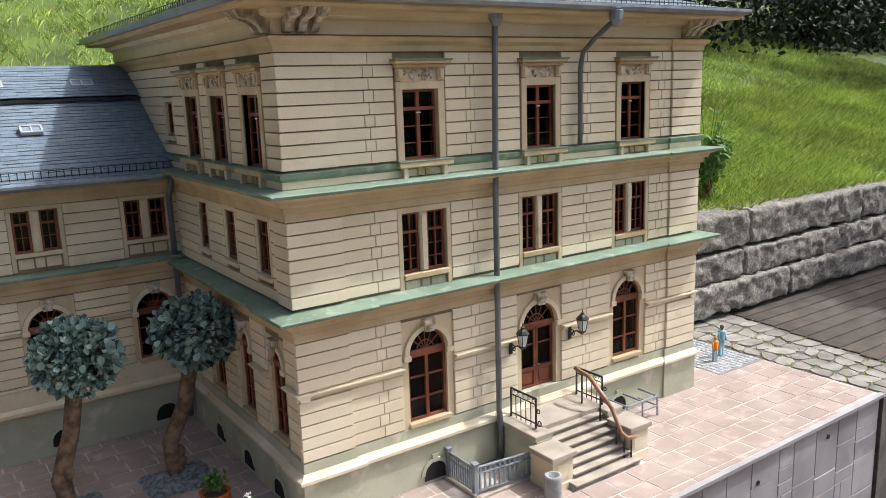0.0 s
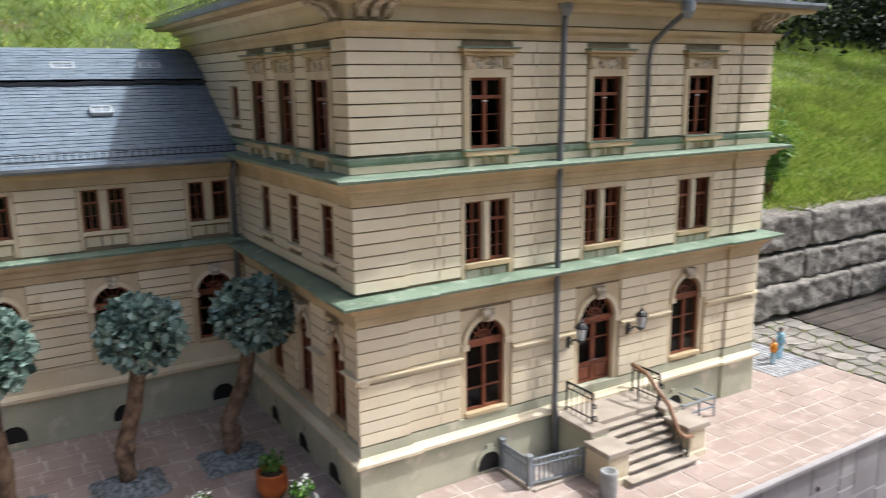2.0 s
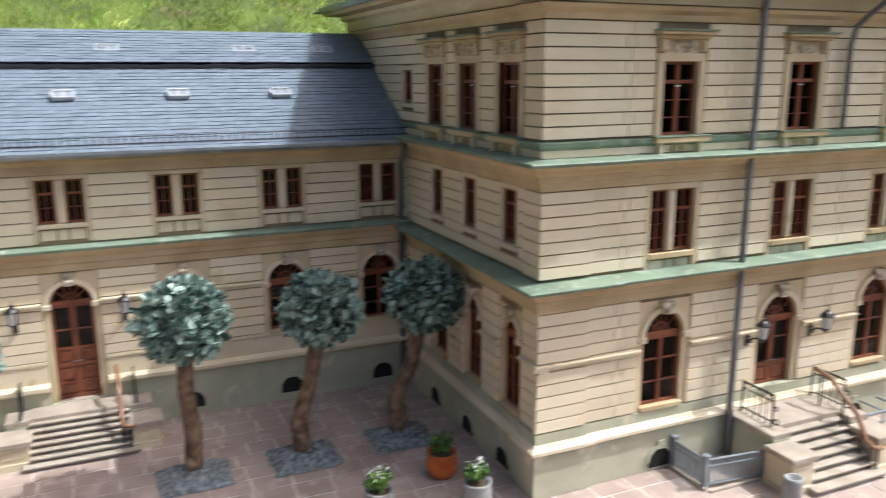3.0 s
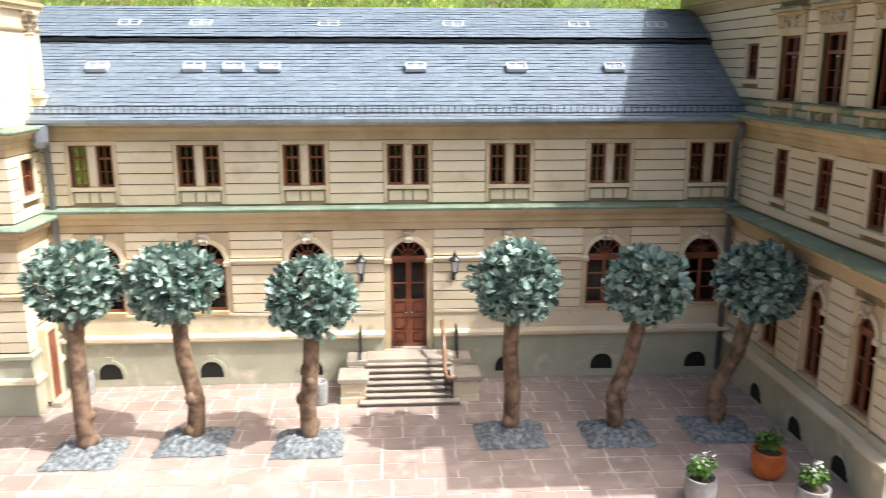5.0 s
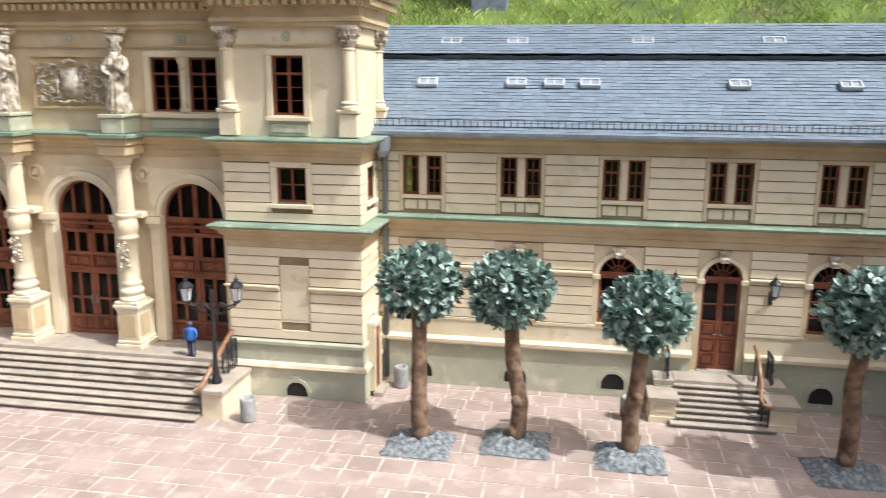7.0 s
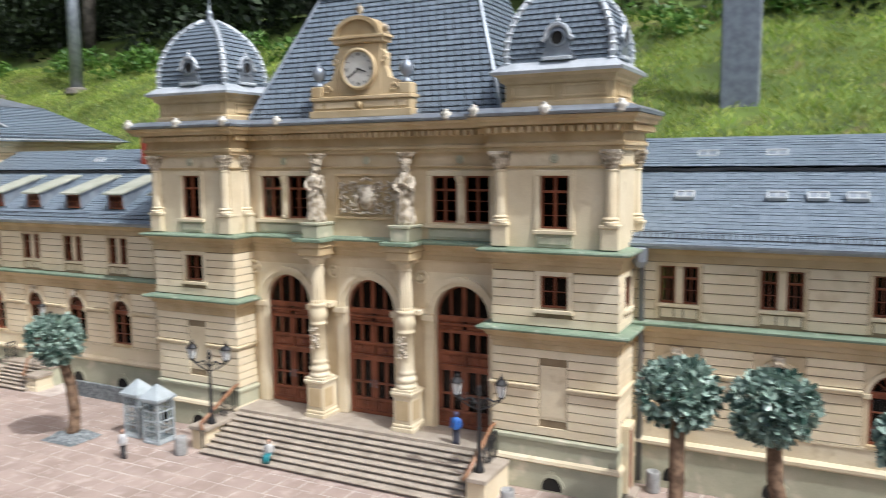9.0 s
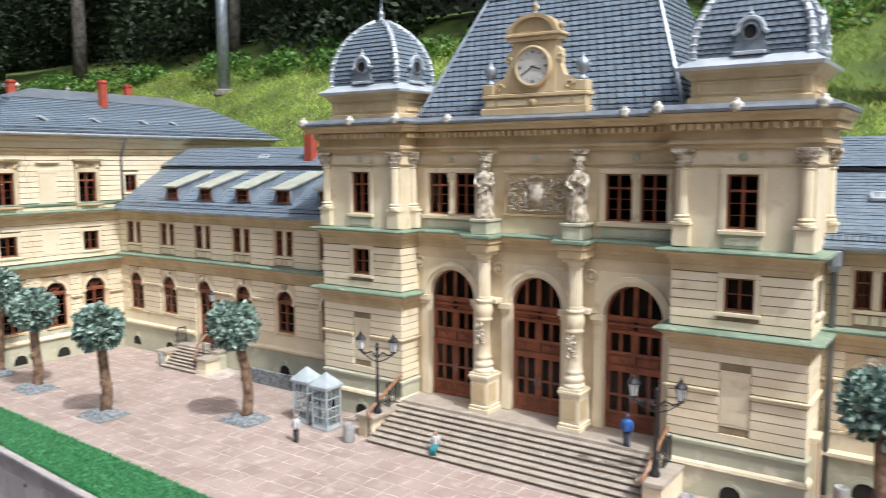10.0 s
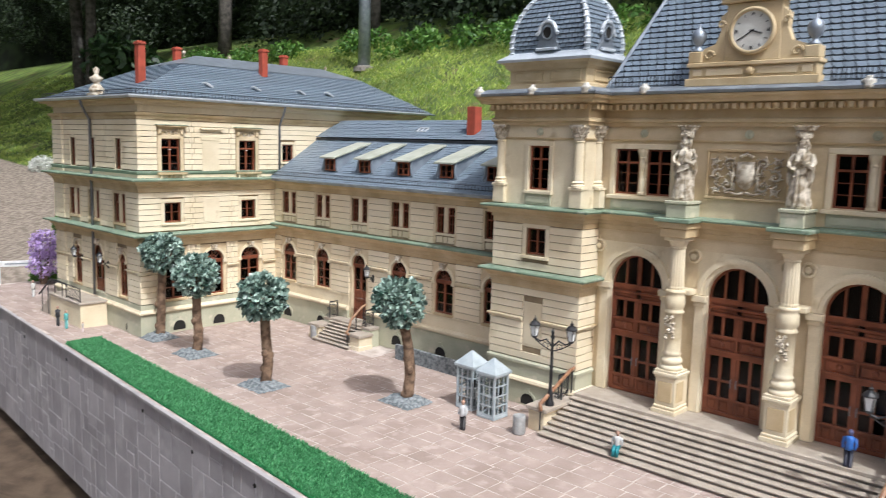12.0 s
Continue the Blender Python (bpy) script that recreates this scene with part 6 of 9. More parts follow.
part("rim", Bag(m).lathe(0, 0, [(4.6, -0.1), (5.5, -0.1), (5.6, 0.5), (5.0, 0.9), (4.6, 0.4)], 36, caps=False), TAN, ck, "", True)
DIAL = mat("white_dial", (0.66, 0.65, 0.60), 0.5, (0.58, 0.57, 0.52), 60, 400, 0.4, 0.05)
part("dial", Bag(m).lathe(0, 0, [(4.65, 0.0), (4.65, 0.28)], 36), DIAL, ck, "white clock dial")
for i in range(12):
    a = radians(30 * i)
    q = m @ Matrix.Rotation(-a, 4, "Z")
    marks = Bag(q).box(-0.1, 3.55, 0.28, 0.1, 4.2, 0.34)
    if i % 3 == 0:
        marks.box(0.22, 3.5, 0.28, 0.34, 4.25, 0.34).box(-0.34, 3.5, 0.28, -0.22, 4.25, 0.34)
    part("hour_mark", marks, IRON, ck)
for a, ln, w in ((108, 2.6, 0.17), (238, 3.7, 0.12)):
    part("clock_hand", Bag(m @ Matrix.Rotation(-radians(a), 4, "Z")).box(-w, -0.6, 0.36, w, ln, 0.44), IRON, ck)


# ---------------------------------------------------------------- land
def smooth(a, b, t):
    t = min(max((t - a) / (b - a), 0.0), 1.0)
    return t * t * (3 - 2 * t)


def land(x, y):
    """Height of the ground outside the terrace."""
    hill = 18 + max(0.0, y - 222) * 0.55 if y < 520 else 182 + (y - 520) * 0.25
    bank = 29 + max(0.0, y - 146) * 0.27
    back = hill + (bank - hill) * smooth(130, 230, x)
    left = -2 + max(0.0, y - 120) * 0.19 + max(0.0, -600 - x) * 0.07
    back = left + (back - left) * (smooth(-520, -400, x) + (1 - smooth(-520, -400, x)) * smooth(255, 380, y))
    if x > 130:
        low = -1.2
        edge = 143.0
    else:
        low, edge = -62.0, 105.0
    k = smooth(edge, edge + 4, y)
    if x > 130:
        k = smooth(139.0, 142.0, y)
        low = -1.2 - 61 * (1 - smooth(77, 80, y))
    h = low + (back - low) * k
    if -520 < x < 166 and y < 236 and y > 100:
        h = -10.0
    return h + 1.6 * noise.noise((x * 0.03, y * 0.03, 0.0)) * smooth(200, 260, y)


def axis(stops):
    out = []
    for a, b, n in stops:
        out += [a + (b - a) * i / n for i in range(n)]
    return out + [stops[-1][1]]


xs = axis([(-30000, -3000, 6), (-3000, -800, 12), (-800, 700, 125), (700, 3000, 12), (3000, 30000, 6)])
ys = axis([(-30000, -3000, 6), (-3000, -200, 10), (-200, 60, 10), (60, 180, 90), (180, 560, 60), (560, 3000, 14), (3000, 30000, 6)])
b = Bag()
nx = len(xs)
b.add([(x, y, land(x, y)) for y in ys for x in xs], [(j * nx + i, j * nx + i + 1, (j + 1) * nx + i + 1, (j + 1) * nx + i) for j in range(len(ys) - 1) for i in range(nx - 1)])
TURF = mat("meadow_soil", (0.13, 0.19, 0.035), 0.9, (0.06, 0.09, 0.02), 6, 60, 0.8, 0.6, stain=(0.16, 0.12, 0.06), stain_at=0.63, stain_scale=5)
plain("ground", b, TURF, "grassy hillside and lower ground round the terrace", "ground", kind="structure", smooth=True)


def leaf_mat(name, a, c, rough=0.5, thin=0.25, patch=0.0):
    """Leaves: each its own shade between two greens, a little light passing through."""
    m = bpy.data.materials.new(name)
    m.use_nodes = True
    nt = m.node_tree
    p = nt.nodes["Principled BSDF"]
    g = nt.nodes.new("ShaderNodeNewGeometry")
    r = nt.nodes.new("ShaderNodeMix")
    r.data_type = "RGBA"
    r.inputs["A"].default_value, r.inputs["B"].default_value = (*a, 1), (*c, 1)
    nt.links.new(g.outputs["Random Per Island"], r.inputs["Factor"])
    if patch:
        nz = nt.nodes.new("ShaderNodeTexNoise")
        nz.inputs["Scale"].default_value, nz.inputs["Detail"].default_value = 2.2, 5
        nt.links.new(g.outputs["Position"], nz.inputs["Vector"])
        mr = nt.nodes.new("ShaderNodeMapRange")
        mr.inputs["From Min"].default_value, mr.inputs["From Max"].default_value = 0.35, 0.65
        mr.inputs["To Min"].default_value, mr.inputs["To Max"].default_value = 1 - patch, 1 + patch
        nt.links.new(nz.outputs["Fac"], mr.inputs["Value"])
        hv = nt.nodes.new("ShaderNodeHueSaturation")
        nt.links.new(mr.outputs["Result"], hv.inputs["Value"])
        nt.links.new(r.outputs["Result"], hv.inputs["Color"])
        nt.links.new(hv.outputs["Color"], p.inputs["Base Color"])
    else:
        nt.links.new(r.outputs["Result"], p.inputs["Base Color"])
    p.inputs["Roughness"].default_value = rough
    if thin:
        t = nt.nodes.new("ShaderNodeBsdfTranslucent")
        nt.links.new(r.outputs["Result"], t.inputs["Color"])
        mx = nt.nodes.new("ShaderNodeMixShader")
        mx.inputs[0].default_value = thin
        nt.links.new(p.outputs[0], mx.inputs[1])
        nt.links.new(t.outputs[0], mx.inputs[2])
        nt.links.new(mx.outputs[0], nt.nodes["Material Output"].inputs["Surface"])
    return m


GRASS = leaf_mat("grass_blades", (0.20, 0.34, 0.03), (0.62, 0.66, 0.20), 0.45, 0.3, 0.45)
CLOVER = leaf_mat("pale_clover", (0.22, 0.38, 0.06), (0.62, 0.68, 0.42), 0.4, 0.3)
# near-black greens: the shade inside the wood is put into the leaf colour
WOODS = leaf_mat("shade_dark_woodland_leaves", (0.006, 0.014, 0.005), (0.032, 0.055, 0.018), 0.7, 0.12)
SHRUB = leaf_mat("shrub_leaves", (0.05, 0.14, 0.02), (0.16, 0.30, 0.05), 0.5, 0.3)
# the pale end of the range paints highlights on some leaves
ISLET = leaf_mat("blue_green_leaves_with_highlights", (0.018, 0.055, 0.040), (0.46, 0.60, 0.51), 0.32, 0.06)
TURFBLADE = leaf_mat("artificial_turf", (0.018, 0.15, 0.045), (0.17, 0.46, 0.20), 0.4, 0.1)
LILAC = leaf_mat("lilac_blossom", (0.42, 0.27, 0.58), (0.70, 0.56, 0.84), 0.6, 0.3)
PALEBLOOM = leaf_mat("white_blossom", (0.65, 0.66, 0.60), (0.8, 0.8, 0.76), 0.6, 0.3)


def raw(name, verts, faces, material, label, category, kind="stuff", base=(0, 0, 0)):
    me = bpy.data.meshes.new(name)
    me.from_pydata((np.asarray(verts) - np.asarray(base)) * S, [], faces)
    me.materials.append(material)
    ob = new(name, me)
    ob.location = Vector(base) * S
    return tagged(ob, label, category, "", kind)


def blades(spots, height, width, rnd, lean=0.5):
    """Grass: a bent three-cornered blade at each spot."""
    n = len(spots)
    a = rnd.uniform(0, 2 * np.pi, n)
    h = height * rnd.uniform(0.5, 1.25, n)
    w = width * rnd.uniform(0.6, 1.2, n)
    d = np.stack([np.cos(a), np.sin(a), 0 * a], 1)
    e = np.stack([-np.sin(a), np.cos(a), 0 * a], 1)
    up = np.stack([0 * a, 0 * a, h], 1)
    le = (lean * h * rnd.uniform(0.1, 1.2, n))[:, None]
    v = np.stack([spots - d * w[:, None] / 2, spots + d * w[:, None] / 2, spots + up * 0.6 + e * le * 0.35 + d * w[:, None] * 0.35, spots + up + e * le, spots + up * 0.6 + e * le * 0.35 - d * w[:, None] * 0.35], 1).reshape(-1, 3)
    return v, (np.arange(n)[:, None] * 5 + np.array([0, 1, 2, 3, 4])).tolist()


rnd = np.random.default_rng(5)
spots = []
for x0, x1, y0, y1, n in ((140, 640, 142, 260, 120000), (140, 620, 260, 440, 40000), (-420, 140, 236, 330, 80000), (-760, 140, 330, 470, 50000), (-760, -420, 270, 340, 6000), (-1400, -700, 246, 470, 30000)):
    q = np.stack([rnd.uniform(x0, x1, n), rnd.uniform(y0, y1, n)], 1)
    keep = np.array([noise.noise((px * 0.05, py * 0.05, 3.0)) + 0.9 * u > 0.12 for (px, py), u in zip(q, rnd.uniform(0, 1, n))])
    q = q[keep]
    spots.append(np.array([(px, py, land(px, py) - 0.3) for px, py in q]))
v, f = blades(np.concatenate(spots), 3.4, 0.4, rnd, 1.0)
raw("grass", v, f, GRASS, "sunlit uncut meadow grass on the slope", "grass")
q = np.concatenate(spots)
q = q[rnd.uniform(0, 1, len(q)) < 0.09] + np.array([0, 0, 1.4])
q = q[np.array([noise.noise((px * 0.03, py * 0.03, 8.0)) > -0.15 for px, py, pz in q])]


def clump(centres, size, count, radius, rnd, squash=0.8):
    """Loose leaves round centres."""
    c = np.repeat(np.asarray(centres, float), count, 0)
    n = len(c)
    dirs = rnd.normal(size=(n, 3))
    dirs /= np.linalg.norm(dirs, axis=1)[:, None]
    c = c + dirs * (radius * rnd.uniform(0.45, 1.05, n) ** 0.6)[:, None] * np.array([1, 1, squash])
    a = rnd.normal(size=(n, 3))
    a /= np.linalg.norm(a, axis=1)[:, None]
    b2 = np.cross(a, dirs + 0.3 * rnd.normal(size=(n, 3)))
    b2 /= np.linalg.norm(b2, axis=1)[:, None]
    s = (size * rnd.uniform(0.6, 1.3, n))[:, None]
    v = np.stack([c - a * s, c + b2 * s * 0.5 - a * s * 0.2, c + a * s, c - b2 * s * 0.5 + a * s * 0.1], 1).reshape(-1, 3)
    return v, (np.arange(n)[:, None] * 4 + np.arange(4)).tolist()


v, f = clump(q, 0.6, 4, 1.6, rnd, 0.4)
raw("clover", v, f, CLOVER, "pale clover and weeds among the grass", "weeds")
# woodland along the top of the slope
cs = []
for i in range(680):
    x = rnd.uniform(-1750, 900)
    y = rnd.uniform(470, 600) - 130 * smooth(60, 330, x) + 150 * smooth(650, 1200, -x)
    cs.append((x, y, land(x, y) + rnd.uniform(0, 1) ** 1.2 * 260))
for i in range(200):
    x, y = rnd.uniform(-2000, -850), rnd.uniform(600, 820)
    cs.append((x, y - 0.25 * max(0, -1200 - x), land(x, y) + rnd.uniform(0, 330)))
far, near = [c for c in cs if c[0] < 60], [c for c in cs if c[0] >= 60]
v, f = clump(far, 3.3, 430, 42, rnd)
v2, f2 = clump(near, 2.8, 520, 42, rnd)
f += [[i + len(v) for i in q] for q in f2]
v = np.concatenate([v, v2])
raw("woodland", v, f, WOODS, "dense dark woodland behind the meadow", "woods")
trunkx = [(-1010, 380, 7), (-875, 470, 8), (-640, 480, 6), (-330, 470, 8), (60, 480, 10), (300, 450, 11)]
for x, y, r in trunkx:
    z = land(x, y)
    t = thing("forest_tree", x, y, z, "grey forest trunk in deep shade at the meadow's edge", "tree", "trees at the wood's edge")
    part("trunk", Bag().tube([(x, y, z - 4), (x + 3, y, z + 60), (x - 2, y + 3, z + 150), (x + 6, y + 2, z + 300)], r, 9, r * 0.6), FBARK, t, "", True)
    for k in range(4):
        a = rnd.uniform(0, 6.28)
        part("limb", Bag().tube([(x, y, z + 150 + 35 * k), (x + 40 * math.cos(a), y + 20 * math.sin(a), z + 190 + 35 * k), (x + 80 * math.cos(a), y + 30 * math.sin(a), z + 200 + 35 * k)], r * 0.35, 6, r * 0.12), BARK, t)
    v, f = clump([(x + rnd.uniform(-70, 70), y + rnd.uniform(-10, 50), z + rnd.uniform(190, 330)) for k in range(14)], 5, 150, 40, rnd)
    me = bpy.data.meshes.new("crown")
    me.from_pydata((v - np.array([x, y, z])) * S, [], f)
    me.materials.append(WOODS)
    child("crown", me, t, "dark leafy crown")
# wooded hillside closing the view: shade-dark colour, unseen top added to block sky
b = Bag()
line = [(-1500, -500), (-2000, 100), (-1950, 500), (-1500, 640), (-400, 660), (600, 640), (1300, 560), (1700, 200)]
b.add([(x * k, y + 330 * (k - 1) * 3, z) for k, z in ((1.0, -20), (1.06, 420), (1.14, 1050), (1.25, 1800)) for x, y in line], [(r * 8 + i, r * 8 + i + 1, r * 8 + i + 9, r * 8 + i + 8) for r in range(3) for i in range(7)])
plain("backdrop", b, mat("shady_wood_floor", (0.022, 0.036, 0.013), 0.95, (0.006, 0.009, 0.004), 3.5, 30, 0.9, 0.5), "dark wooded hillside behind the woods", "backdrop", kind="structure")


def shade_tree(x, y, r, lean, crown, spread, label, count=44, round_r=26):
    """A tree whose wide crown, high out of view, is there to cast shade."""
    z = land(x, y)
    t = thing("shade_tree", x, y, z, label, "tree", "old trees round the garden")
    cx, cy, cz = crown
    top = (x + (cx - x) * 0.35 + lean, y + (cy - y) * 0.35, cz - 20)
    part("trunk", Bag().tube([(x, y, z - 4), (x + lean * 0.3, y, z + 70), (x + lean * 0.8, y, z + 160), top], r, 10, r * 0.6), FBARK, t, "", True)
    for k in range(7):
        a = k * 0.9
        part("limb", Bag().tube([(top[0], top[1], top[2] - 10 * (k % 3)), ((top[0] + cx) / 2 + spread[0] * 0.4 * math.cos(a), (top[1] + cy) / 2 + spread[1] * 0.4 * math.sin(a), cz - 5), (cx + spread[0] * 0.75 * math.cos(a), cy + spread[1] * 0.75 * math.sin(a), cz + 10)], r * 0.4, 6, r * 0.1), BARK, t)
    cs = []
    for k in range(count):
        a, q = rnd.uniform(0, 6.28), rnd.uniform(0, 1) ** 0.5
        if count > 200:                         # a boxy crown, squared to the outline of the shadow it casts
            cs.append((cx + spread[0] * rnd.uniform(-1, 1), cy + spread[1] * rnd.uniform(-1, 1), cz + rnd.uniform(-1, 1) * spread[2]))
            continue
        cs.append((cx + spread[0] * q * math.cos(a), cy + spread[1] * q * math.sin(a), cz + rnd.uniform(-1, 1) * spread[2]))
    v, f = clump(cs, 8, 60, round_r, rnd)
    me = bpy.data.meshes.new("crown")
    me.from_pydata((v - np.array([x, y, z])) * S, [], f)
    me.materials.append(SHRUB)
    child("crown", me, t, "wide leafy crown set out of view to cast shade")


# added shadow casters: crowns sit out of view, placed back along the sun's way
shade_tree(465, 30, 9, 8, (494, 48, 215), (104, 27, 8), "unseen tree added to shade the planked yard", 420, 14)
shade_tree(760, 200, 9, -8, (690, 215, 255), (110, 45, 25), "unseen tree added to shade the grass bank")
shade_tree(-1290, 480, 8, 10, (-1110, 375, 395), (270, 110, 40), "tree added at the slope's upper edge to shade it", 120)
shade_tree(-1050, 385, 8, -18, (-850, 270, 350), (280, 110, 40), "leaning old tree with an unseen crown added to shade the slope", 120)
# undergrowth along the wood's edge
cs = []
for i in range(70):
    x = rnd.uniform(-950, 120)
    y = rnd.uniform(436, 470) - 125 * smooth(60, 330, x)
    cs.append((x, y, land(x, y) + rnd.uniform(2, 10)))
v, f = clump(cs, 2.3, 150, 14, rnd, 0.7)
raw("undergrowth", v, f, SHRUB, "low green undergrowth at the wood's edge", "shrubs")
# a round dark shrub on the left slope
v, f = clump([(-985, 400, land(-985, 400) + 42), (-955, 400, land(-955, 400) + 34), (-1010, 405, land(-1010, 405) + 32)], 5.5, 420, 34, rnd, 0.8)
raw("rhododendron", v, f, leaf_mat("rhododendron_leaves", (0.015, 0.035, 0.012), (0.05, 0.10, 0.03), 0.4, 0.1), "round dark rhododendron bush on the slope", "bush", "")
# flowering plants beside the far pavilion
for name, lab, x, y, r, hgt, mt, n in (("lilac_bush", "lilac-flowering bush beside the gravel", -458, 121, 9, 42, LILAC, 130), ("green_bush", "leafy green bush by the wall", -474, 126, 8, 16, SHRUB, 220),
                                        ("white_flowers", "white flowering cushion on the slope", -800, 246, 14, 6, PALEBLOOM, 300), ("green_bush", "light green plant behind the pavilion", -474, 136, 7, 50, SHRUB, 300),
                                        ("green_bush", "leafy plant growing behind the granite wall", 210, 156, 7, 22, SHRUB, 110)):
    z = land(x, y)
    o = raw(name, *clump([(x, y, z + hgt * 0.45), (x + r * 0.4, y, z + hgt * 0.7), (x - r * 0.4, y + 2, z + hgt * 0.6)], 1.0, n * 3, r * 0.75, rnd, 0.9), mt, lab, "bush", "")
    for k in range(7):
        a = k * 0.9
        stem = new("stem", Bag().tube([(x, y, z - 1), (x + r * 0.5 * math.cos(a), y + r * 0.4 * math.sin(a), z + hgt * 0.8)], 0.35, 5, 0.15).mesh("stem", BARK))
        stem.parent = o
# a tall broad-leaved plant between pavilion and bank
x, y = 213.0, 159.0
z = land(x, y)
pl = thing("tall_plant", x, y, z, "tall plant with long arching green leaves", "plant")
for k in range(16):
    a, r, h = k * 2.4, 3.0 + (k % 5) * 1.2, 12 + (k * 7 % 20)
    part("stem", Bag().tube([(x, y, z - 0.5), (x + r * 0.4 * math.cos(a), y + r * 0.4 * math.sin(a), z + h * 0.6), (x + r * math.cos(a), y + r * math.sin(a), z + h)], 0.22, 5, 0.12), SHRUB, pl)
    for j in range(3):
        q, t = a + (j - 1) * 1.1, 0.55 + 0.2 * j
        bx, by, bz = x + r * t * math.cos(a), y + r * t * math.sin(a), z + h * t
        L, w = 7.5, 0.9
        ox, oy = math.cos(q), math.sin(q)
        leaf = [(bx, by, bz)] + [(bx + ox * L * f + sg * oy * w * g, by + oy * L * f - sg * ox * w * g, bz + L * (0.7 * f - 0.75 * f * f)) for sg in (1, -1) for f, g in ((0.3, 0.9), (0.65, 0.8), (0.9, 0.35))] + [(bx + ox * L, by + oy * L, bz - 0.4)]
        part("leaf", Bag().add(leaf, [(0, 1, 4), (1, 2, 5, 4), (2, 3, 6, 5), (3, 7, 6)]), SHRUB, pl)
# pole and post on the hill
x, y = -583, 420
p = thing("lamp_pole", x, y, land(x, y), "pale grey metal pole on the slope", "pole")
part("shaft", Bag().tube([(x, y, land(x, y) - 3), (x, y, land(x, y) + 130)], 5.2, 12, 4.2), LEAD, p, "", True)
part("foot", Bag().lathe(x, y, [(9, land(x, y) - 2), (8.5, land(x, y) + 2), (5.5, land(x, y) + 3)], 12), ROUGHSTONE, p, "stone foot")
x, y = -93, 360
p = thing("grey_post", x, y, land(x, y), "broad pale grey post on the slope", "post")
part("shaft", Bag().box(x - 8, y - 3, land(x, y) - 4, x + 8, y + 3, land(x, y) + 90, 0.6), LEAD, p)
# gravel bank on the left
b = Bag()
gx, gy = axis([(-1200, -425, 40)]), axis([(96, 244, 14)])
n = len(gx)
b.add([(x, y, land(x, y) + 0.8) for y in gy for x in gx], [(j * n + i, j * n + i + 1, (j + 1) * n + i + 1, (j + 1) * n + i) for j in range(len(gy) - 1) for i in range(n - 1)])
plain("gravel_bank", b, mat("brown_gravel", (0.30, 0.25, 0.20), 0.9, (0.16, 0.13, 0.10), 30, 120, 0.8, 0.7), "brown gravel bank beside the terrace", "gravel", kind="structure", smooth=True)

# ---------------------------------------------------------------- terrace
PX0, PX1, PYB = -470.0, 167.6, 236.0


def front_y(x):
    return 73.0 + (x + 195) * 4.6 / 362.6 if x > -195 else 73.0 - (x + 195) * 21.5 / 275.0


b = Bag()
poly = [(PX1 - 0.5, front_y(PX1) + 0.8), (PX1 - 0.5, 128.0), (150.0, 128.0), (150.0, PYB), (PX0, PYB), (PX0, front_y(PX0) + 0.8), (-195, 73.8)]
k = len(poly)
b.add([(x, y, z) for z in (-9.0, -0.12) for x, y in poly], [list(range(k)), list(range(k, 2 * k))] + [(i, (i + 1) % k, k + (i + 1) % k, k + i) for i in range(k)])
fore = plain("pavement", b, JOINT, "pink sandstone slab forecourt with pale joints", "pavement", kind="structure")
ORIGIN[fore.name] = Vector()
rs = random.Random(8)
rest, made = Bag(), 0
W, D = 6.0, 4.7
stair_zones = [(83.5, 87.5, 101.5, 107), (70.0, 97.0, 84.0, 107), (-36, 150, -9, 163), (-192, 134, -113, 150), (-297, 151, -269, 163), (150.0, 108.0, 168, 128)]
row = 0
y = 74.6
while y < 166:
    d = D * rs.uniform(0.92, 1.08)
    x = PX0 + 0.5 + (row % 2) * W * 0.5
    while x < PX1 - 1.2:
        w = W * rs.uniform(0.85, 1.2)
        x1 = min(x + w, PX1 - 0.6)
        f0 = max(front_y(x), front_y(x1)) + 0.7
        y0, y1 = max(y, f0), y + d
        if y1 - y0 > 1.0 and x1 - x > 1 and not any(a < (x + x1) / 2 < c and e < (y0 + y1) / 2 < g for a, e, c, g in stair_zones):
            h = rs.uniform(-0.09, -0.03)
            near = (x > 84 and y < 108) or (-60 < x < 0 and 112 < y < 124)
            bb = Bag() if near and made < 300 else rest
            g = rs.uniform(0.07, 0.20)
            bb.pad(x + g, y0 + g, x1 - g, y1 - g, -0.3, h, 0.06)
            if bb is not rest:
                part("slab", bb, PAVE, fore)
                made += 1
        x = x1
    y += d
    row += 1
o = part("slab_paving", rest, per_island(PAVE), fore)
o["kind"] = "stuff"

# grey tiled front of the terrace
wall_t = Bag()
wall_t.add([(x, front_y(x) + dy, z) for x in (PX1 - 0.3, -195, PX0 + 0.3) for dy in (0.6, 9.0) for z in (-44.0, -0.9)],
           [(0, 4, 5, 1), (4, 8, 9, 5), (2, 3, 7, 6), (6, 7, 11, 10), (0, 1, 3, 2), (8, 10, 11, 9), (1, 5, 7, 3), (5, 9, 11, 7)])
tw = plain("retaining_wall", wall_t, mat("pale_grey_grout", (0.60, 0.59, 0.57), 0.9, (0.42, 0.41, 0.40), 30, 400, 0.6, 0.2), "grey stone-tiled terrace front with pale joints", "wall", kind="structure")
ORIGIN[tw.name] = Vector()
part("coping", Bag().add([(x, front_y(x) + dy, z) for x in (PX1 + 0.4, -195, PX0) for dy in (-0.35, 0.75) for z in (-0.8, -0.1)],
                         [(0, 4, 5, 1), (4, 8, 9, 5), (2, 3, 7, 6), (6, 7, 11, 10), (0, 1, 3, 2), (8, 10, 11, 9), (1, 5, 7, 3), (5, 9, 11, 7), (0, 2, 6, 4), (4, 6, 10, 8)]), TERR, tw, "thin stone coping")


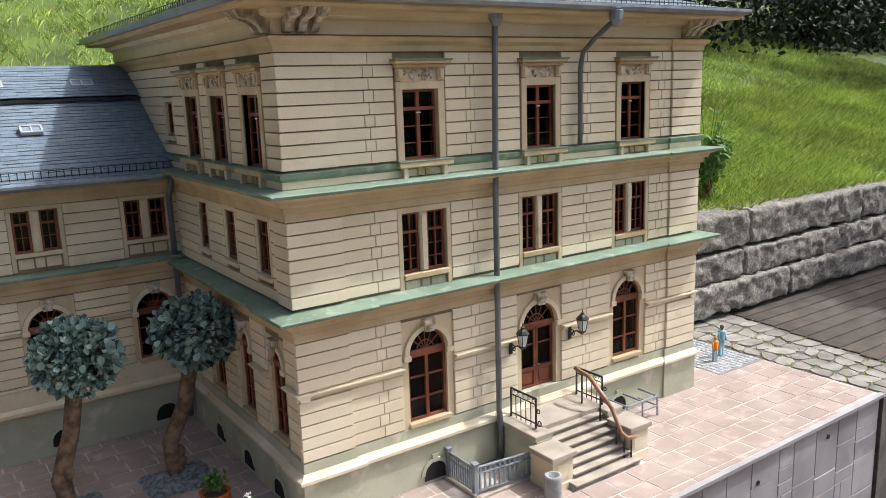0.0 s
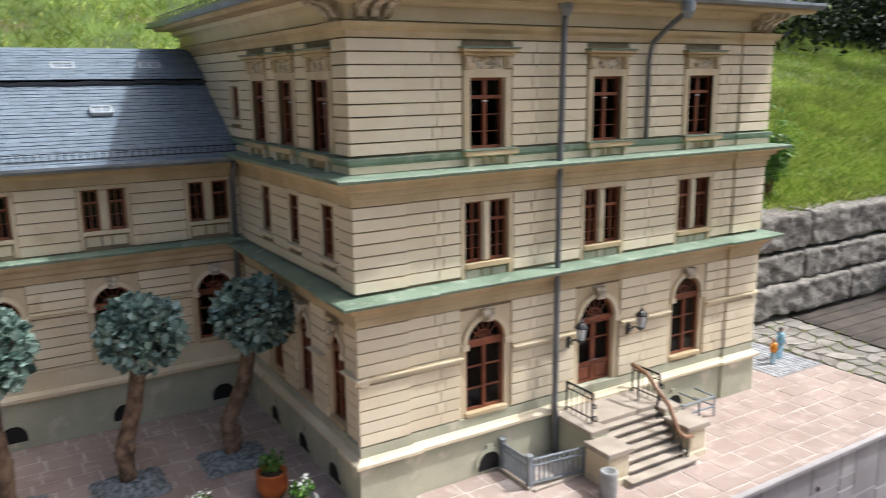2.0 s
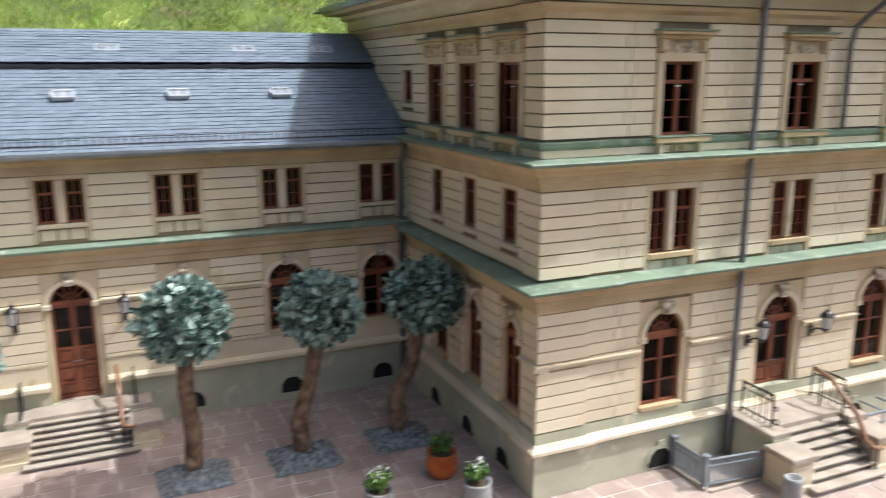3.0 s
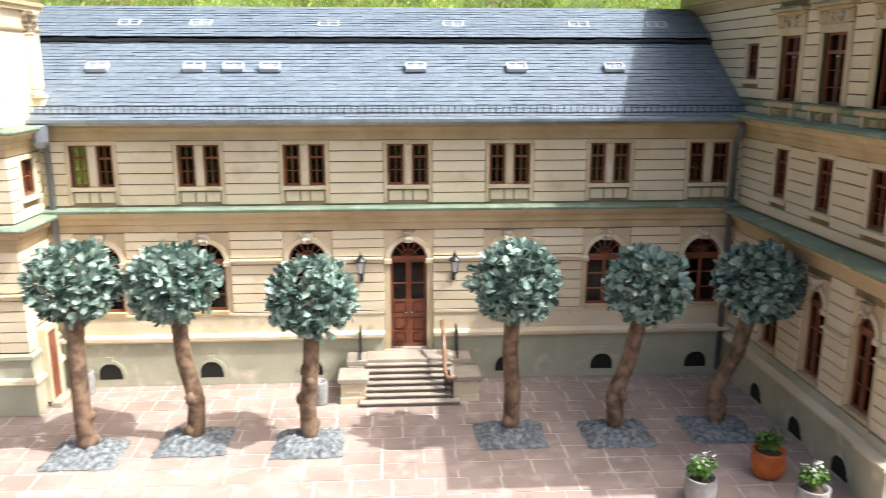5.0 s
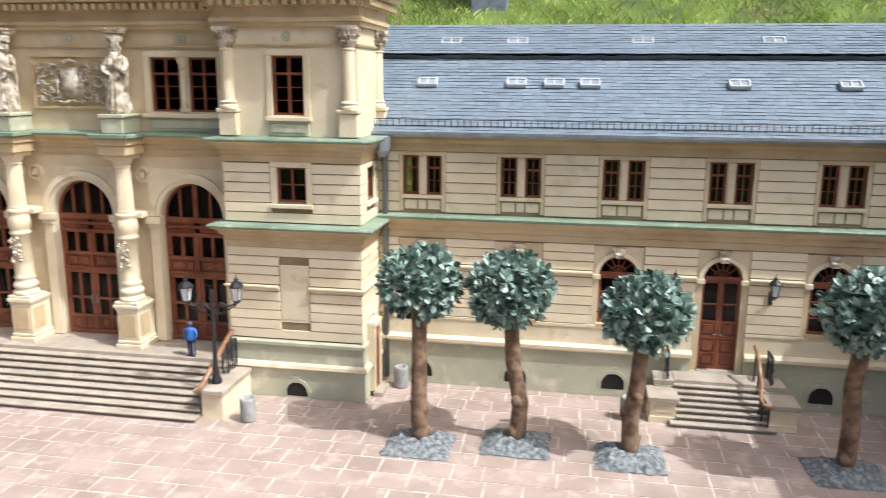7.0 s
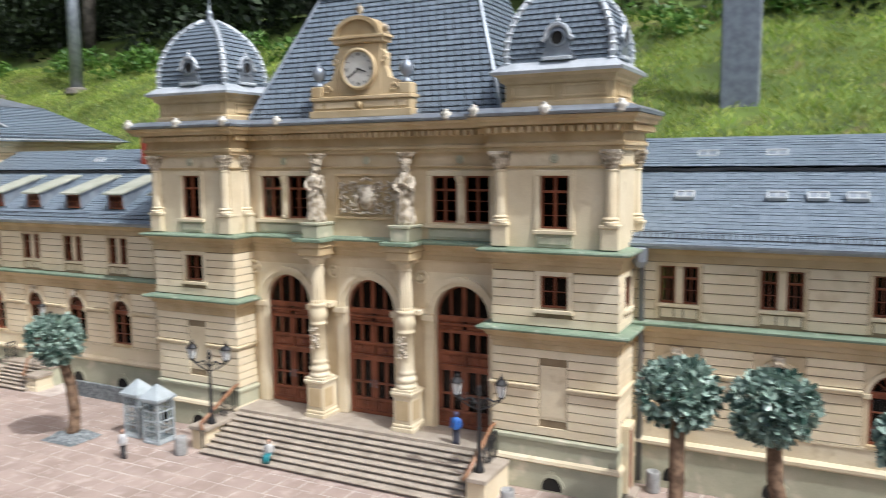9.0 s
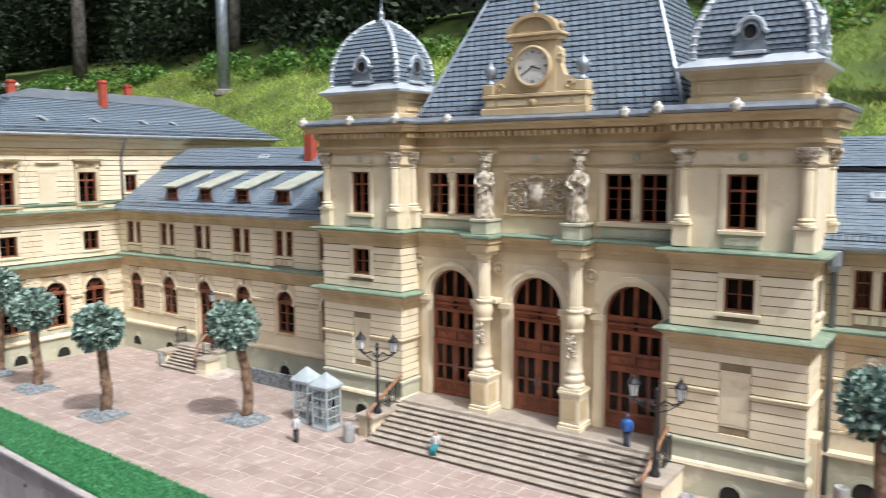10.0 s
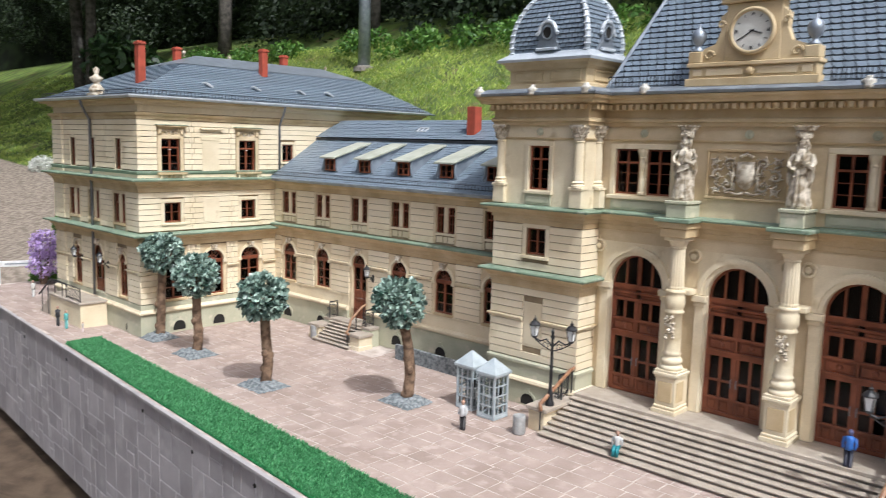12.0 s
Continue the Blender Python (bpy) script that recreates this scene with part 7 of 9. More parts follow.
def split(u0, v0, u1, v1, out, rs):
    w, h = u1 - u0, v1 - v0
    if (w < 12 and h < 12 and rs.random() < 0.6) or w * h < 24 or (min(w, h) < 4.5 and rs.random() < 0.7):
        out.append((u0, v0, u1, v1))
        return
    if w > h * rs.uniform(0.7, 1.4):
        c = u0 + w * rs.uniform(0.3, 0.7)
        split(u0, v0, c, v1, out, rs)
        split(c, v0, u1, v1, out, rs)
    else:
        c = v0 + h * rs.uniform(0.3, 0.7)
        split(u0, v0, u1, c, out, rs)
        split(u0, c, u1, v1, out, rs)


def front_frame(xa, xb):
    a, z = Vector((xa, front_y(xa) + 0.6, 0)), Vector((xb, front_y(xb) + 0.6, 0))
    d = (z - a).normalized()
    return Matrix(((d.x, 0, d.y, a.x), (d.y, 0, -d.x, a.y), (0, 1, 0, 0), (0, 0, 0, 1))), (z - a).length


made = 0
for xa, xb, as_parts in ((80, 167.2, 130), (-300, -195, 0), (-470, -300, 0), (-195, 80, 0)):
    m, L = front_frame(xa, xb)
    out = []
    u = 0.0
    while u < L - 1:
        un = min(u + rs.uniform(14, 22), L)
        split(u, -44.0, un, -1.0, out, rs)
        u = un
    rest = Bag(m)
    for u0, v0, u1, v1 in out:
        g = 0.13
        d = 0.14 + rs.uniform(0, 0.06)
        if as_parts or made < 300:
            part("tile", Bag(m).pad(u0 + g, v0 + g, u1 - g, v1 - g, 0.0, d, 0.06), TERR, tw)
            made += 1
        else:
            rest.pad(u0 + g, v0 + g, u1 - g, v1 - g, 0.0, d, 0.06)
    if rest.v:
        o = part("tiling", rest, per_island(TERR), tw)
        o["kind"] = "stuff"
    # small drain holes: black discs in place of shaded hollows
    for k in range(3):
        q = Bag(m @ Matrix.Translation((L * (0.2 + 0.28 * k), -4.0 - 2 * (k % 2), 0.14)))
        q.lathe(0, 0, [(0.5, 0.0), (0.5, 0.22)], 10)
        part("drain_hole", q, DARK, tw, "small black disc painting the shade of a drain hole")

# strip of artificial turf along the edge
pts = [(-150.0, 74.9), (-150.0, 87.0), (-190.0, 88.4), (-344.6, 97.6), (-345.3, 86.3), (-200.5, 74.7)]
b = Bag()
k = len(pts)
b.add([(x, y, z) for z in (-0.3, 0.3) for x, y in pts], [list(range(k)), list(range(k, 2 * k))] + [(i, (i + 1) % k, k + (i + 1) % k, k + i) for i in range(k)])
hg = plain("turf_strip", b, mat("green_turf_mat", (0.01, 0.16, 0.04), 0.8, None, 30, 300, 0.6, 0.4), "bright green artificial turf strip on the terrace edge", "turf")
n = 46000
q = np.stack([rnd.uniform(-345, -150, n), rnd.uniform(0.015, 0.985, n)], 1)
lo = np.interp(q[:, 0], [-345.3, -200.5, -150], [86.3, 74.7, 74.9])
hi = np.interp(q[:, 0], [-344.6, -190, -150], [97.6, 88.4, 87.0])
sp = np.stack([q[:, 0], lo + (hi - lo) * q[:, 1], 0 * lo + 0.28], 1)
v, f = blades(sp, 0.85, 0.24, rnd, 0.8)
me = bpy.data.meshes.new("pile")
me.from_pydata(v * S, [], f)
me.materials.append(TURFBLADE)
o = child("pile", me, hg)
o["kind"] = "stuff"

# ---------------------------------------------------------------- ground beyond the terrace: setts, planks, granite wall
b = Bag()
b.box(167.9, 77.5, -44, 700.0, 141.0, -0.9).box(150.4, 128.2, -6, 167.9, 141.0, -0.9)
yard = plain("paved_yard", b, mat("grey_grit", (0.17, 0.155, 0.13), 0.95, (0.10, 0.09, 0.075), 20, 200, 0.7, 0.5), "gritty yard with old setts and planks", "pavement", kind="structure")
ORIGIN[yard.name] = Vector()
COBBLE = mat("blue_grey_cobble", (0.40, 0.41, 0.42), 0.85, (0.29, 0.30, 0.31), 40, 400, 0.7, 0.4, spread=0.18)
SETT = mat("pale_grey_sett", (0.31, 0.285, 0.25), 0.85, (0.20, 0.18, 0.15), 25, 300, 0.7, 0.5, spread=0.2)
edge_x = lambda y: 188.0 + (y - 86) * 0.165


def sett_corner(i, j):
    q = random.Random(i * 131 + j * 17)
    y = 76.5 + j * 4.7 + (i % 2) * 1.2
    return Vector((168.4 + (edge_x(y) - 169.0) * i / 4.0 + (q.uniform(-1.0, 1.0) if i < 4 else q.uniform(-0.6, 0.2)) + (0 if i else 0.6), y + q.uniform(-1.2, 1.2), 0))


for i in range(4):
    for j in range(13):
        c = [sett_corner(i, j), sett_corner(i + 1, j), sett_corner(i + 1, j + 1), sett_corner(i, j + 1)]
        mid = sum(c, Vector()) / 4
        pts = []
        for k in range(4):                      # corners knocked off
            p0, p1, p2 = c[k - 1], c[k], c[(k + 1) % 4]
            pts += [p1.lerp(p0, rs.uniform(0.10, 0.3)), p1.lerp(p2, rs.uniform(0.10, 0.3))]
        low = [q.lerp(mid, 0.05) for q in pts]
        top = [q.lerp(mid, 0.10) for q in pts]
        h = rs.uniform(-0.62, -0.42)
        part("sett", Bag().add([(q.x, q.y, -0.95) for q in low] + [(q.x, q.y, h + rs.uniform(-0.1, 0.1)) for q in top],
                               [list(range(8, 16))] + [(k, (k + 1) % 8, 8 + (k + 1) % 8, 8 + k) for k in range(8)]), SETT, yard)
# below the wood's own tone: part of the yard's shade is in the colour
PLANK = mat("weathered_plank_shade_darkened", (0.105, 0.084, 0.067), 0.85, (0.05, 0.039, 0.03), 14, 300, 0.7, 0.4, spread=0.18)
for i in range(11):
    y0 = 78.5 + i * 5.3
    part("plank", Bag().box(edge_x(y0) + rs.uniform(0.3, 1.2), y0 + 0.2, -0.89, 520, y0 + 5.0, -0.5 + rs.uniform(-0.06, 0.06), 0.2), PLANK, yard, "long weathered plank")
# small grey cobbles beside the pavilion
part("cobble_bed", Bag().box(150.2, 106.4, -0.3, 167.0, 127.8, -0.02), mat("dark_grit", (0.27, 0.265, 0.255), 0.95, None, 30, 300, 0.6, 0.4), fore, "dark grit between cobbles")
for i in range(11):
    for j in range(15):
        x, y = 151.0 + i * 1.5 + rs.uniform(-0.12, 0.12), 107.6 + j * 1.34 + rs.uniform(-0.12, 0.12)
        if x < 166.2:
            part("cobble", Bag().pad(x - 0.7, y - 0.62, x + 0.7, y + 0.62, -0.25, 0.1 + rs.uniform(-0.05, 0.05), 0.14), COBBLE, fore)
# tufts in the joints
q = np.array([(sett_corner(i, j).x + rs.gauss(0, 1.0), sett_corner(i, j).y + rs.gauss(0, 1.0), -0.9) for i in range(5) for j in range(14) for k in range(9 if rs.random() < 0.4 else 1)])
v, f = blades(q, 0.9, 0.25, rnd, 0.9)
raw("weeds", v, f, GRASS, "short weeds in the joints of the setts", "weeds")

gw = thing("granite_wall", 300, 140, -1, "low wall of rough grey granite blocks", "wall")


def rock(x0, y0, z0, x1, y1, z1, seed):
    """A rough-hewn block: a box cut into a grid and roughened."""
    rr = random.Random(seed)
    n = (max(6, int((x1 - x0) / 1.0)), 6, 11)
    b = Bag()
    pts, idx, f = [], {}, []
    def vert(i, j, k):
        if (i, j, k) not in idx:
            t = [i / n[0], j / n[1], k / n[2]]
            p = Vector((x0 + (x1 - x0) * t[0], y0 + (y1 - y0) * t[1], z0 + (z1 - z0) * t[2]))
            c = sum(1 for q in t if q in (0.0, 1.0))
            mid = Vector(((x0 + x1) / 2, (y0 + y1) / 2, (z0 + z1) / 2))
            if c >= 2:
                p += (mid - p).normalized() * (0.7 if c == 2 else 1.3)
            p += Vector((noise.noise(p * 0.22 + Vector((seed, 0, 0))), noise.noise(p * 0.22 + Vector((0, seed, 0))), noise.noise(p * 0.22 + Vector((0, 0, seed))))) * 0.7
            p += Vector((0, noise.noise(p * 0.45) * 0.8 + noise.noise(p * 1.3) * 0.5, noise.noise(p * 0.9 + Vector((9, 0, 0))) * 0.5))
            idx[i, j, k] = len(pts)
            pts.append(p)
        return idx[i, j, k]
    for i in range(n[0]):
        for k in range(n[2]):
            f += [(vert(i, 0, k), vert(i + 1, 0, k), vert(i + 1, 0, k + 1), vert(i, 0, k + 1))]
        for j in range(n[1]):
            f += [(vert(i, j, n[2]), vert(i + 1, j, n[2]), vert(i + 1, j + 1, n[2]), vert(i, j + 1, n[2]))]
    for j in range(n[1]):
        for k in range(n[2]):
            f += [(vert(0, j + 1, k), vert(0, j, k), vert(0, j, k + 1), vert(0, j + 1, k + 1)), (vert(n[0], j, k), vert(n[0], j + 1, k), vert(n[0], j + 1, k + 1), vert(n[0], j, k + 1))]
    return b.add(pts, f)


for r, (z0, z1, y0) in enumerate(((0.8, 9.4, 135.2), (10.1, 18.6, 136.4), (19.3, 29.6, 137.6))):
    x = 160.0 - 9 * r
    i = 0
    while x < 480:
        w = rs.uniform(38, 66)
        part("granite_block", rock(x, y0 + rs.uniform(-0.8, 0.8), z0, x + w, y0 + 14, z1 + rs.uniform(-0.6, 0.6), i + 40 * r), ROUGHSTONE, gw, "", True)
        x += w + 0.3
        i += 1


# ---------------------------------------------------------------- stairs
def flight(parent, x0, x1, y_top, y_bot, z, n, round_first=True):
    """Stone steps, each a piece, from a landing down towards the forecourt."""
    for i in range(n):
        ya = y_bot + (y_top - y_bot) * i / n
        e = 1.2 if i == 0 and round_first else 0.0
        yf, zt = ya - (0.5 if i == 0 else 0), z * (i + 1) / n
        part("step", Bag().box(x0 - e, yf, zt - 0.3, x1 + e, y_top + 0.3, zt, 0.07).box(x0 - e + 0.02, yf + 0.7, z * i / n - (0.2 if i else 0.4), x1 + e - 0.02, y_top + 0.29, zt - 0.3), STEP, parent)


def pier(parent, x0, y0, x1, y1, z, material=CREAM_PLAIN):
    part("pier", Bag().box(x0, y0, -0.4, x1, y1, z - 1.0, 0.1).box(x0 - 0.15, y0 - 0.15, -0.4, x1 + 0.15, y1, 1.2, 0.1).box(x0 + 0.9, y0 - 0.12, 2.0, x1 - 0.9, y0, z - 1.8, 0.06), material, parent, "stone stair pier")
    part("pier_cap", Bag().box(x0 - 0.5, y0 - 0.5, z - 1.0, x1 + 0.5, y1, z, 0.12), STEP, parent, "flat stone cap")


def iron_panel(parent, a, z, h, bars=7, material=IRON):
    """A wrought railing panel with scrolls between a and z."""
    a, z = Vector(a), Vector(z)
    up = Vector((0, 0, h))
    part("rail", Bag().tube([a + up, z + up], 0.2, 6), material, parent)
    part("rail", Bag().tube([a + up * 0.8, z + up * 0.8], 0.12, 5), material, parent)
    part("rail", Bag().tube([a + up * 0.15, z + up * 0.15], 0.14, 5), material, parent)
    d = z - a
    for i in range(bars + 1):
        q = a + d * i / bars
        part("bar", Bag().tube([q, q + up * (1.0 if i in (0, bars) else 0.8)], 0.2 if i in (0, bars) else 0.09, 5), material, parent)
    for i in range(bars):
        q = a + d * (i + 0.5) / bars + up * 0.9
        t = d.normalized()
        part("ringlet", Bag().tube([q + t * 0.3 * math.cos(k * 0.9) + Vector((0, 0, 0.3 * math.sin(k * 0.9))) for k in range(8)], 0.06, 4), material, parent)


def scroll_end(parent, p, way, h, material=IRON):
    p, w = Vector(p), Vector(way).normalized()
    for r, zc in ((0.8, h * 0.25), (0.6, h * 0.7)):
        part("scroll", Bag().tube([p + w * (r * 1.1 + r * math.cos(2.6 + k * 0.75) * (1 - k * 0.07)) + Vector((0, 0, zc + r * math.sin(2.6 + k * 0.75) * (1 - k * 0.07))) for k in range(11)], 0.12, 5), material, parent)


def hand_rail(parent, pts, r=0.38, posts=4, base=None, wood=RAILWOOD):
    """A wooden handrail on thin posts."""
    part("handrail", Bag().tube(pts, r, 8), wood, parent, "polished brown handrail", True)
    for i in range(posts):
        k = (i + 0.5) / posts
        t = k * (len(pts) - 1)
        j = min(int(t), len(pts) - 2)
        q = Vector(pts[j]).lerp(Vector(pts[j + 1]), t - j)
        part("rail_post", Bag().tube([q, (q.x, q.y, base(q) if base else q.z - 6)], 0.18, 6), IRON, parent)


def side_stair(name, cx, y_wall, z, half, depth, land_d, piers, label, rails=True):
    s = thing(name, cx, y_wall - depth / 2, 0, label, "stairs", "stairs to the side doors")
    y_land = y_wall - land_d
    y_bot = y_wall - depth
    part("landing", Bag().box(cx - half, y_land, -0.4, cx + half, y_wall - 1.2, z, 0.1), STEP, s, "stone landing")
    flight(s, cx - half, cx + half, y_land, y_bot, z * 0.89, 7)
    for k in (-1, 1):
        x0, x1 = sorted((cx + k * half, cx + k * (half + 3.6)))
        part("cheek_wall", Bag().box(x0, y_bot + 7.0, -0.4, x1, y_wall - 1.2, z - 1.2, 0.1), SAGE, s, "plastered cheek wall")
        part("cheek_cap", Bag().box(x0 - 0.3, y_bot + 7.0, z - 1.2, x1 + 0.3, y_wall - 1.2, z - 0.2, 0.12), STEP, s)
        x0, x1 = sorted((cx + k * half, cx + k * (half + 4.8)))
        pier(s, x0, y_bot + 1.6, x1, y_bot + 7.4, z - 1.6)
        xr = cx + k * (half + 1.2)
        iron_panel(s, (xr, y_wall - 1.6, z - 0.2), (xr, y_land + 0.5, z - 0.2), 5.6, 5)
        scroll_end(s, (xr, y_land + 0.5, z - 0.2), (0, -1, 0), 5.0)
    xr = cx + half - 1.6
    pts = [(xr, y_wall - land_d * 0.45, z + 6.6), (xr, y_land + 1.2, z + 6.0), (xr, y_land - (depth - land_d) * 0.5, z * 0.5 + 5.6), (xr, y_bot + 2.4, 5.7), (xr + 0.4, y_bot + 1.2, 5.0), (xr + 2.2, y_bot + 1.0, 4.9)]
    hand_rail(s, pts, 0.42, 5, lambda q: max(0.5, (q.y - y_bot) / (depth - land_d) * z * 0.89 - 0.5) if q.y < y_land else z)
    return s


side_stair("door_steps", 93.9, RY0, 8.2, 7.2, 18.4, 9.0, True, "pale stone steps with iron railings at the pavilion door")
side_stair("door_steps", -22.4, WY, 6.7, 8.4, 13.4, 6.2, True, "pale stone steps with iron railings at the wing door")
side_stair("door_steps", -288.8, WY, 6.7, 8.2, 12.6, 5.6, True, "pale stone steps with iron railings at the far wing door")
# porch of the far pavilion
po = thing("porch", -374, 100, 0, "cream plastered porch with stone steps and rails", "porch")
part("platform", Bag().box(-390, 98.5, -0.4, -363, LY0 - 1.0, 8.2, 0.15), CREAM_PLAIN, po, "plastered platform")
part("platform_cap", Bag().box(-390.5, 98.0, 8.2, -362.5, LY0 - 1.0, 9.0, 0.15), STEP, po)
for i in range(6):
    part("step", Bag().box(-392.5 - 1.9 * (5 - i), 99.0, 0, -390.6 - 1.9 * (5 - i), LY0 - 1.5, 8.2 * (i + 1) / 6 - 0.6, 0.1), STEP, po)
iron_panel(po, (-364, 99.0, 9.0), (-376, 99.0, 9.0), 5.0, 8)
hand_rail(po, [(-376, 99.0, 14.0), (-390, 99.0, 14.0), (-402, 99.0, 6.5)], 0.35, 4, lambda q: 9 if q.x > -390 else 0.3, IRON)

# great steps before the hall
gs = thing("great_steps", XC, 141, 0, "wide flight of beige stone steps before the hall", "stairs")
part("landing", Bag().box(TL[1] + 1.2, 147.8, -0.4, TR[0] - 1.0, 155.0, 7.4, 0.1), STEP, gs, "long stone landing")
part("landing_inner", Bag().box(TL[1] + 1.2, 155.0, -0.4, TR[0] - 1.0, 158.8, 7.4, 0.0), STEP, gs)
flight(gs, -190.8, -119.8, 147.8, 133.8, 6.6, 8, False)
for x0, x1, k in ((-195.4, -190.8, -1), (-119.8, -115.2, 1)):
    part("cheek_wall", Bag().box(x0, 136.0, -0.4, x1, TY - 0.9, 5.0, 0.12), CREAM_PLAIN, gs, "plastered cheek wall")
    part("cheek_cap", Bag().box(x0 - (1.0 if k > 0 else 0.4), 135.2, 5.0, x1 + (0.4 if k > 0 else 1.0), TY - 0.9, 6.0, 0.15), STEP, gs, "flat stone cap")
    xr = x1 - 0.9 if k < 0 else x0 + 0.9
    hand_rail(gs, [(xr, 149.5, 13.2), (xr, 147.5, 12.8), (xr, 141.0, 9.6), (xr, 135.5, 7.0), (xr - 0.8 * k, 134.8, 5.6)], 0.5, 4, lambda q: max(0.8, (q.y - 133.8) / 14 * 6.6))
    xp = (x0 + x1) / 2 - 0.4 * k
    iron_panel(gs, (xp, TY - 1.2, 6.0), (xp, TY - 5.2, 6.0), 6.0, 5)
    scroll_end(gs, (xp, TY - 5.2, 6.0), (0, -1, 0), 5.0)


# ---------------------------------------------------------------- lamps
def lantern(parent, x, y, z, k=1.0):
    """A four-sided glazed lantern with a dark cap."""
    b = Bag()
    for i in range(4):
        a = math.pi / 4 + i * math.pi / 2
        b.tube([(x + 0.62 * k * math.cos(a), y + 0.62 * k * math.sin(a), z), (x + 1.05 * k * math.cos(a), y + 1.05 * k * math.sin(a), z + 2.3 * k)], 0.09 * k, 4)
    b.lathe(x, y, [(0.3 * k, z - 0.5 * k), (0.7 * k, z - 0.1 * k), (0.65 * k, z + 0.05 * k)], 8)
    fr = part("lantern_frame", b, IRON, parent, "black lantern frame")
    part("cap", Bag().lathe(x, y, [(1.25 * k, z + 2.3 * k), (1.2 * k, z + 2.5 * k), (0.8 * k, z + 3.0 * k), (0.35 * k, z + 3.3 * k), (0.4 * k, z + 3.6 * k), (0.12 * k, z + 3.8 * k), (0.05 * k, z + 4.4 * k)], 8), IRON, parent, "black lantern cap")
    part("glass", Bag().lathe(x, y, [(0.6 * k, z + 0.05), (0.98 * k, z + 2.28 * k)], 4, turn=math.pi / 4), MILK, parent, "pale lantern glass")


MILK = mat("milky_glass", (0.74, 0.77, 0.77), 0.2, (0.62, 0.65, 0.65), 60, 300, 0.5, 0.0, spec=0.6)


def wall_lamp(x, y, z, out=3.6, group="wall lanterns"):
    t = thing("wall_lantern", x, y, z, "black iron wall lantern with pale glass", "lamp", group)
    part("plate", Bag().box(x - 0.4, y - 0.3, z - 1.2, x + 0.4, y, z + 1.4, 0.08), IRON, t)
    part("arm", Bag().tube([(x, y - 0.2, z - 0.8), (x, y - 1.2, z + 0.5), (x, y - out * 0.6, z + 0.9), (x, y - out, z + 0.5)], 0.16, 6), IRON, t)
    part("scroll", Bag().tube([(x, y - 0.9 + 0.8 * math.cos(k * 0.7) * (1 - k * 0.07), z + 0.1 + 0.8 * math.sin(k * 0.7) * (1 - k * 0.07)) for k in range(11)], 0.11, 5), IRON, t)
    lantern(t, x, y - out, z + 1.2, 1.0)


wall_lamp(86.4, RY0 - 0.5, 20.9)
wall_lamp(101.4, RY0 - 0.5, 20.7)
wall_lamp(-31.6, WY - 0.4, 22.4, 3.0)
wall_lamp(-13.2, WY - 0.4, 22.4, 3.0)
wall_lamp(-281.0, WY - 0.4, 22.0, 3.0)
wall_lamp(-384.0, LY0 - 0.4, 21.8, 3.2)
wall_lamp(-362.0, LY0 - 0.4, 21.8, 3.2)

for x, y in ((-191.4, 139.0), (-118.0, 139.4)):
    sl = thing("street_lamp", x, y, 6.0, "black two-armed street lamp on the stair pier", "lamp", "street lamps by the steps")
    part("post", Bag().lathe(x, y, [(1.1, 6.0), (1.1, 6.6), (0.8, 7.2), (0.6, 8.6), (0.7, 9.0), (0.46, 9.6), (0.38, 15.0), (0.55, 15.4), (0.36, 15.8), (0.32, 22.2), (0.55, 22.8), (0.3, 23.4), (0.45, 23.9), (0.05, 24.8)], 10), IRON, sl, "", True)
    for k in (-1, 1):
        ax, ay = 0.978 * k, 0.208 * k
        at = lambda d, z: (x + ax * d, y + ay * d, z)
        part("arm", Bag().tube([at(0.3, 20.6), at(1.6, 22.0), at(3.2, 21.3), at(4.6, 21.9)], 0.22, 6), IRON, sl)
        part("arm", Bag().tube([at(0.3, 19.4), at(2.4, 20.2), at(4.6, 21.6)], 0.14, 5), IRON, sl)
        part("scroll", Bag().tube([at(1.7 + 0.9 * math.cos(a * 0.7) * (1 - a * 0.07), 20.4 + 0.9 * math.sin(a * 0.7) * (1 - a * 0.07)) for a in range(11)], 0.1, 5), IRON, sl)
        lantern(sl, x + ax * 4.7, y + ay * 4.7, 22.4, 1.15)


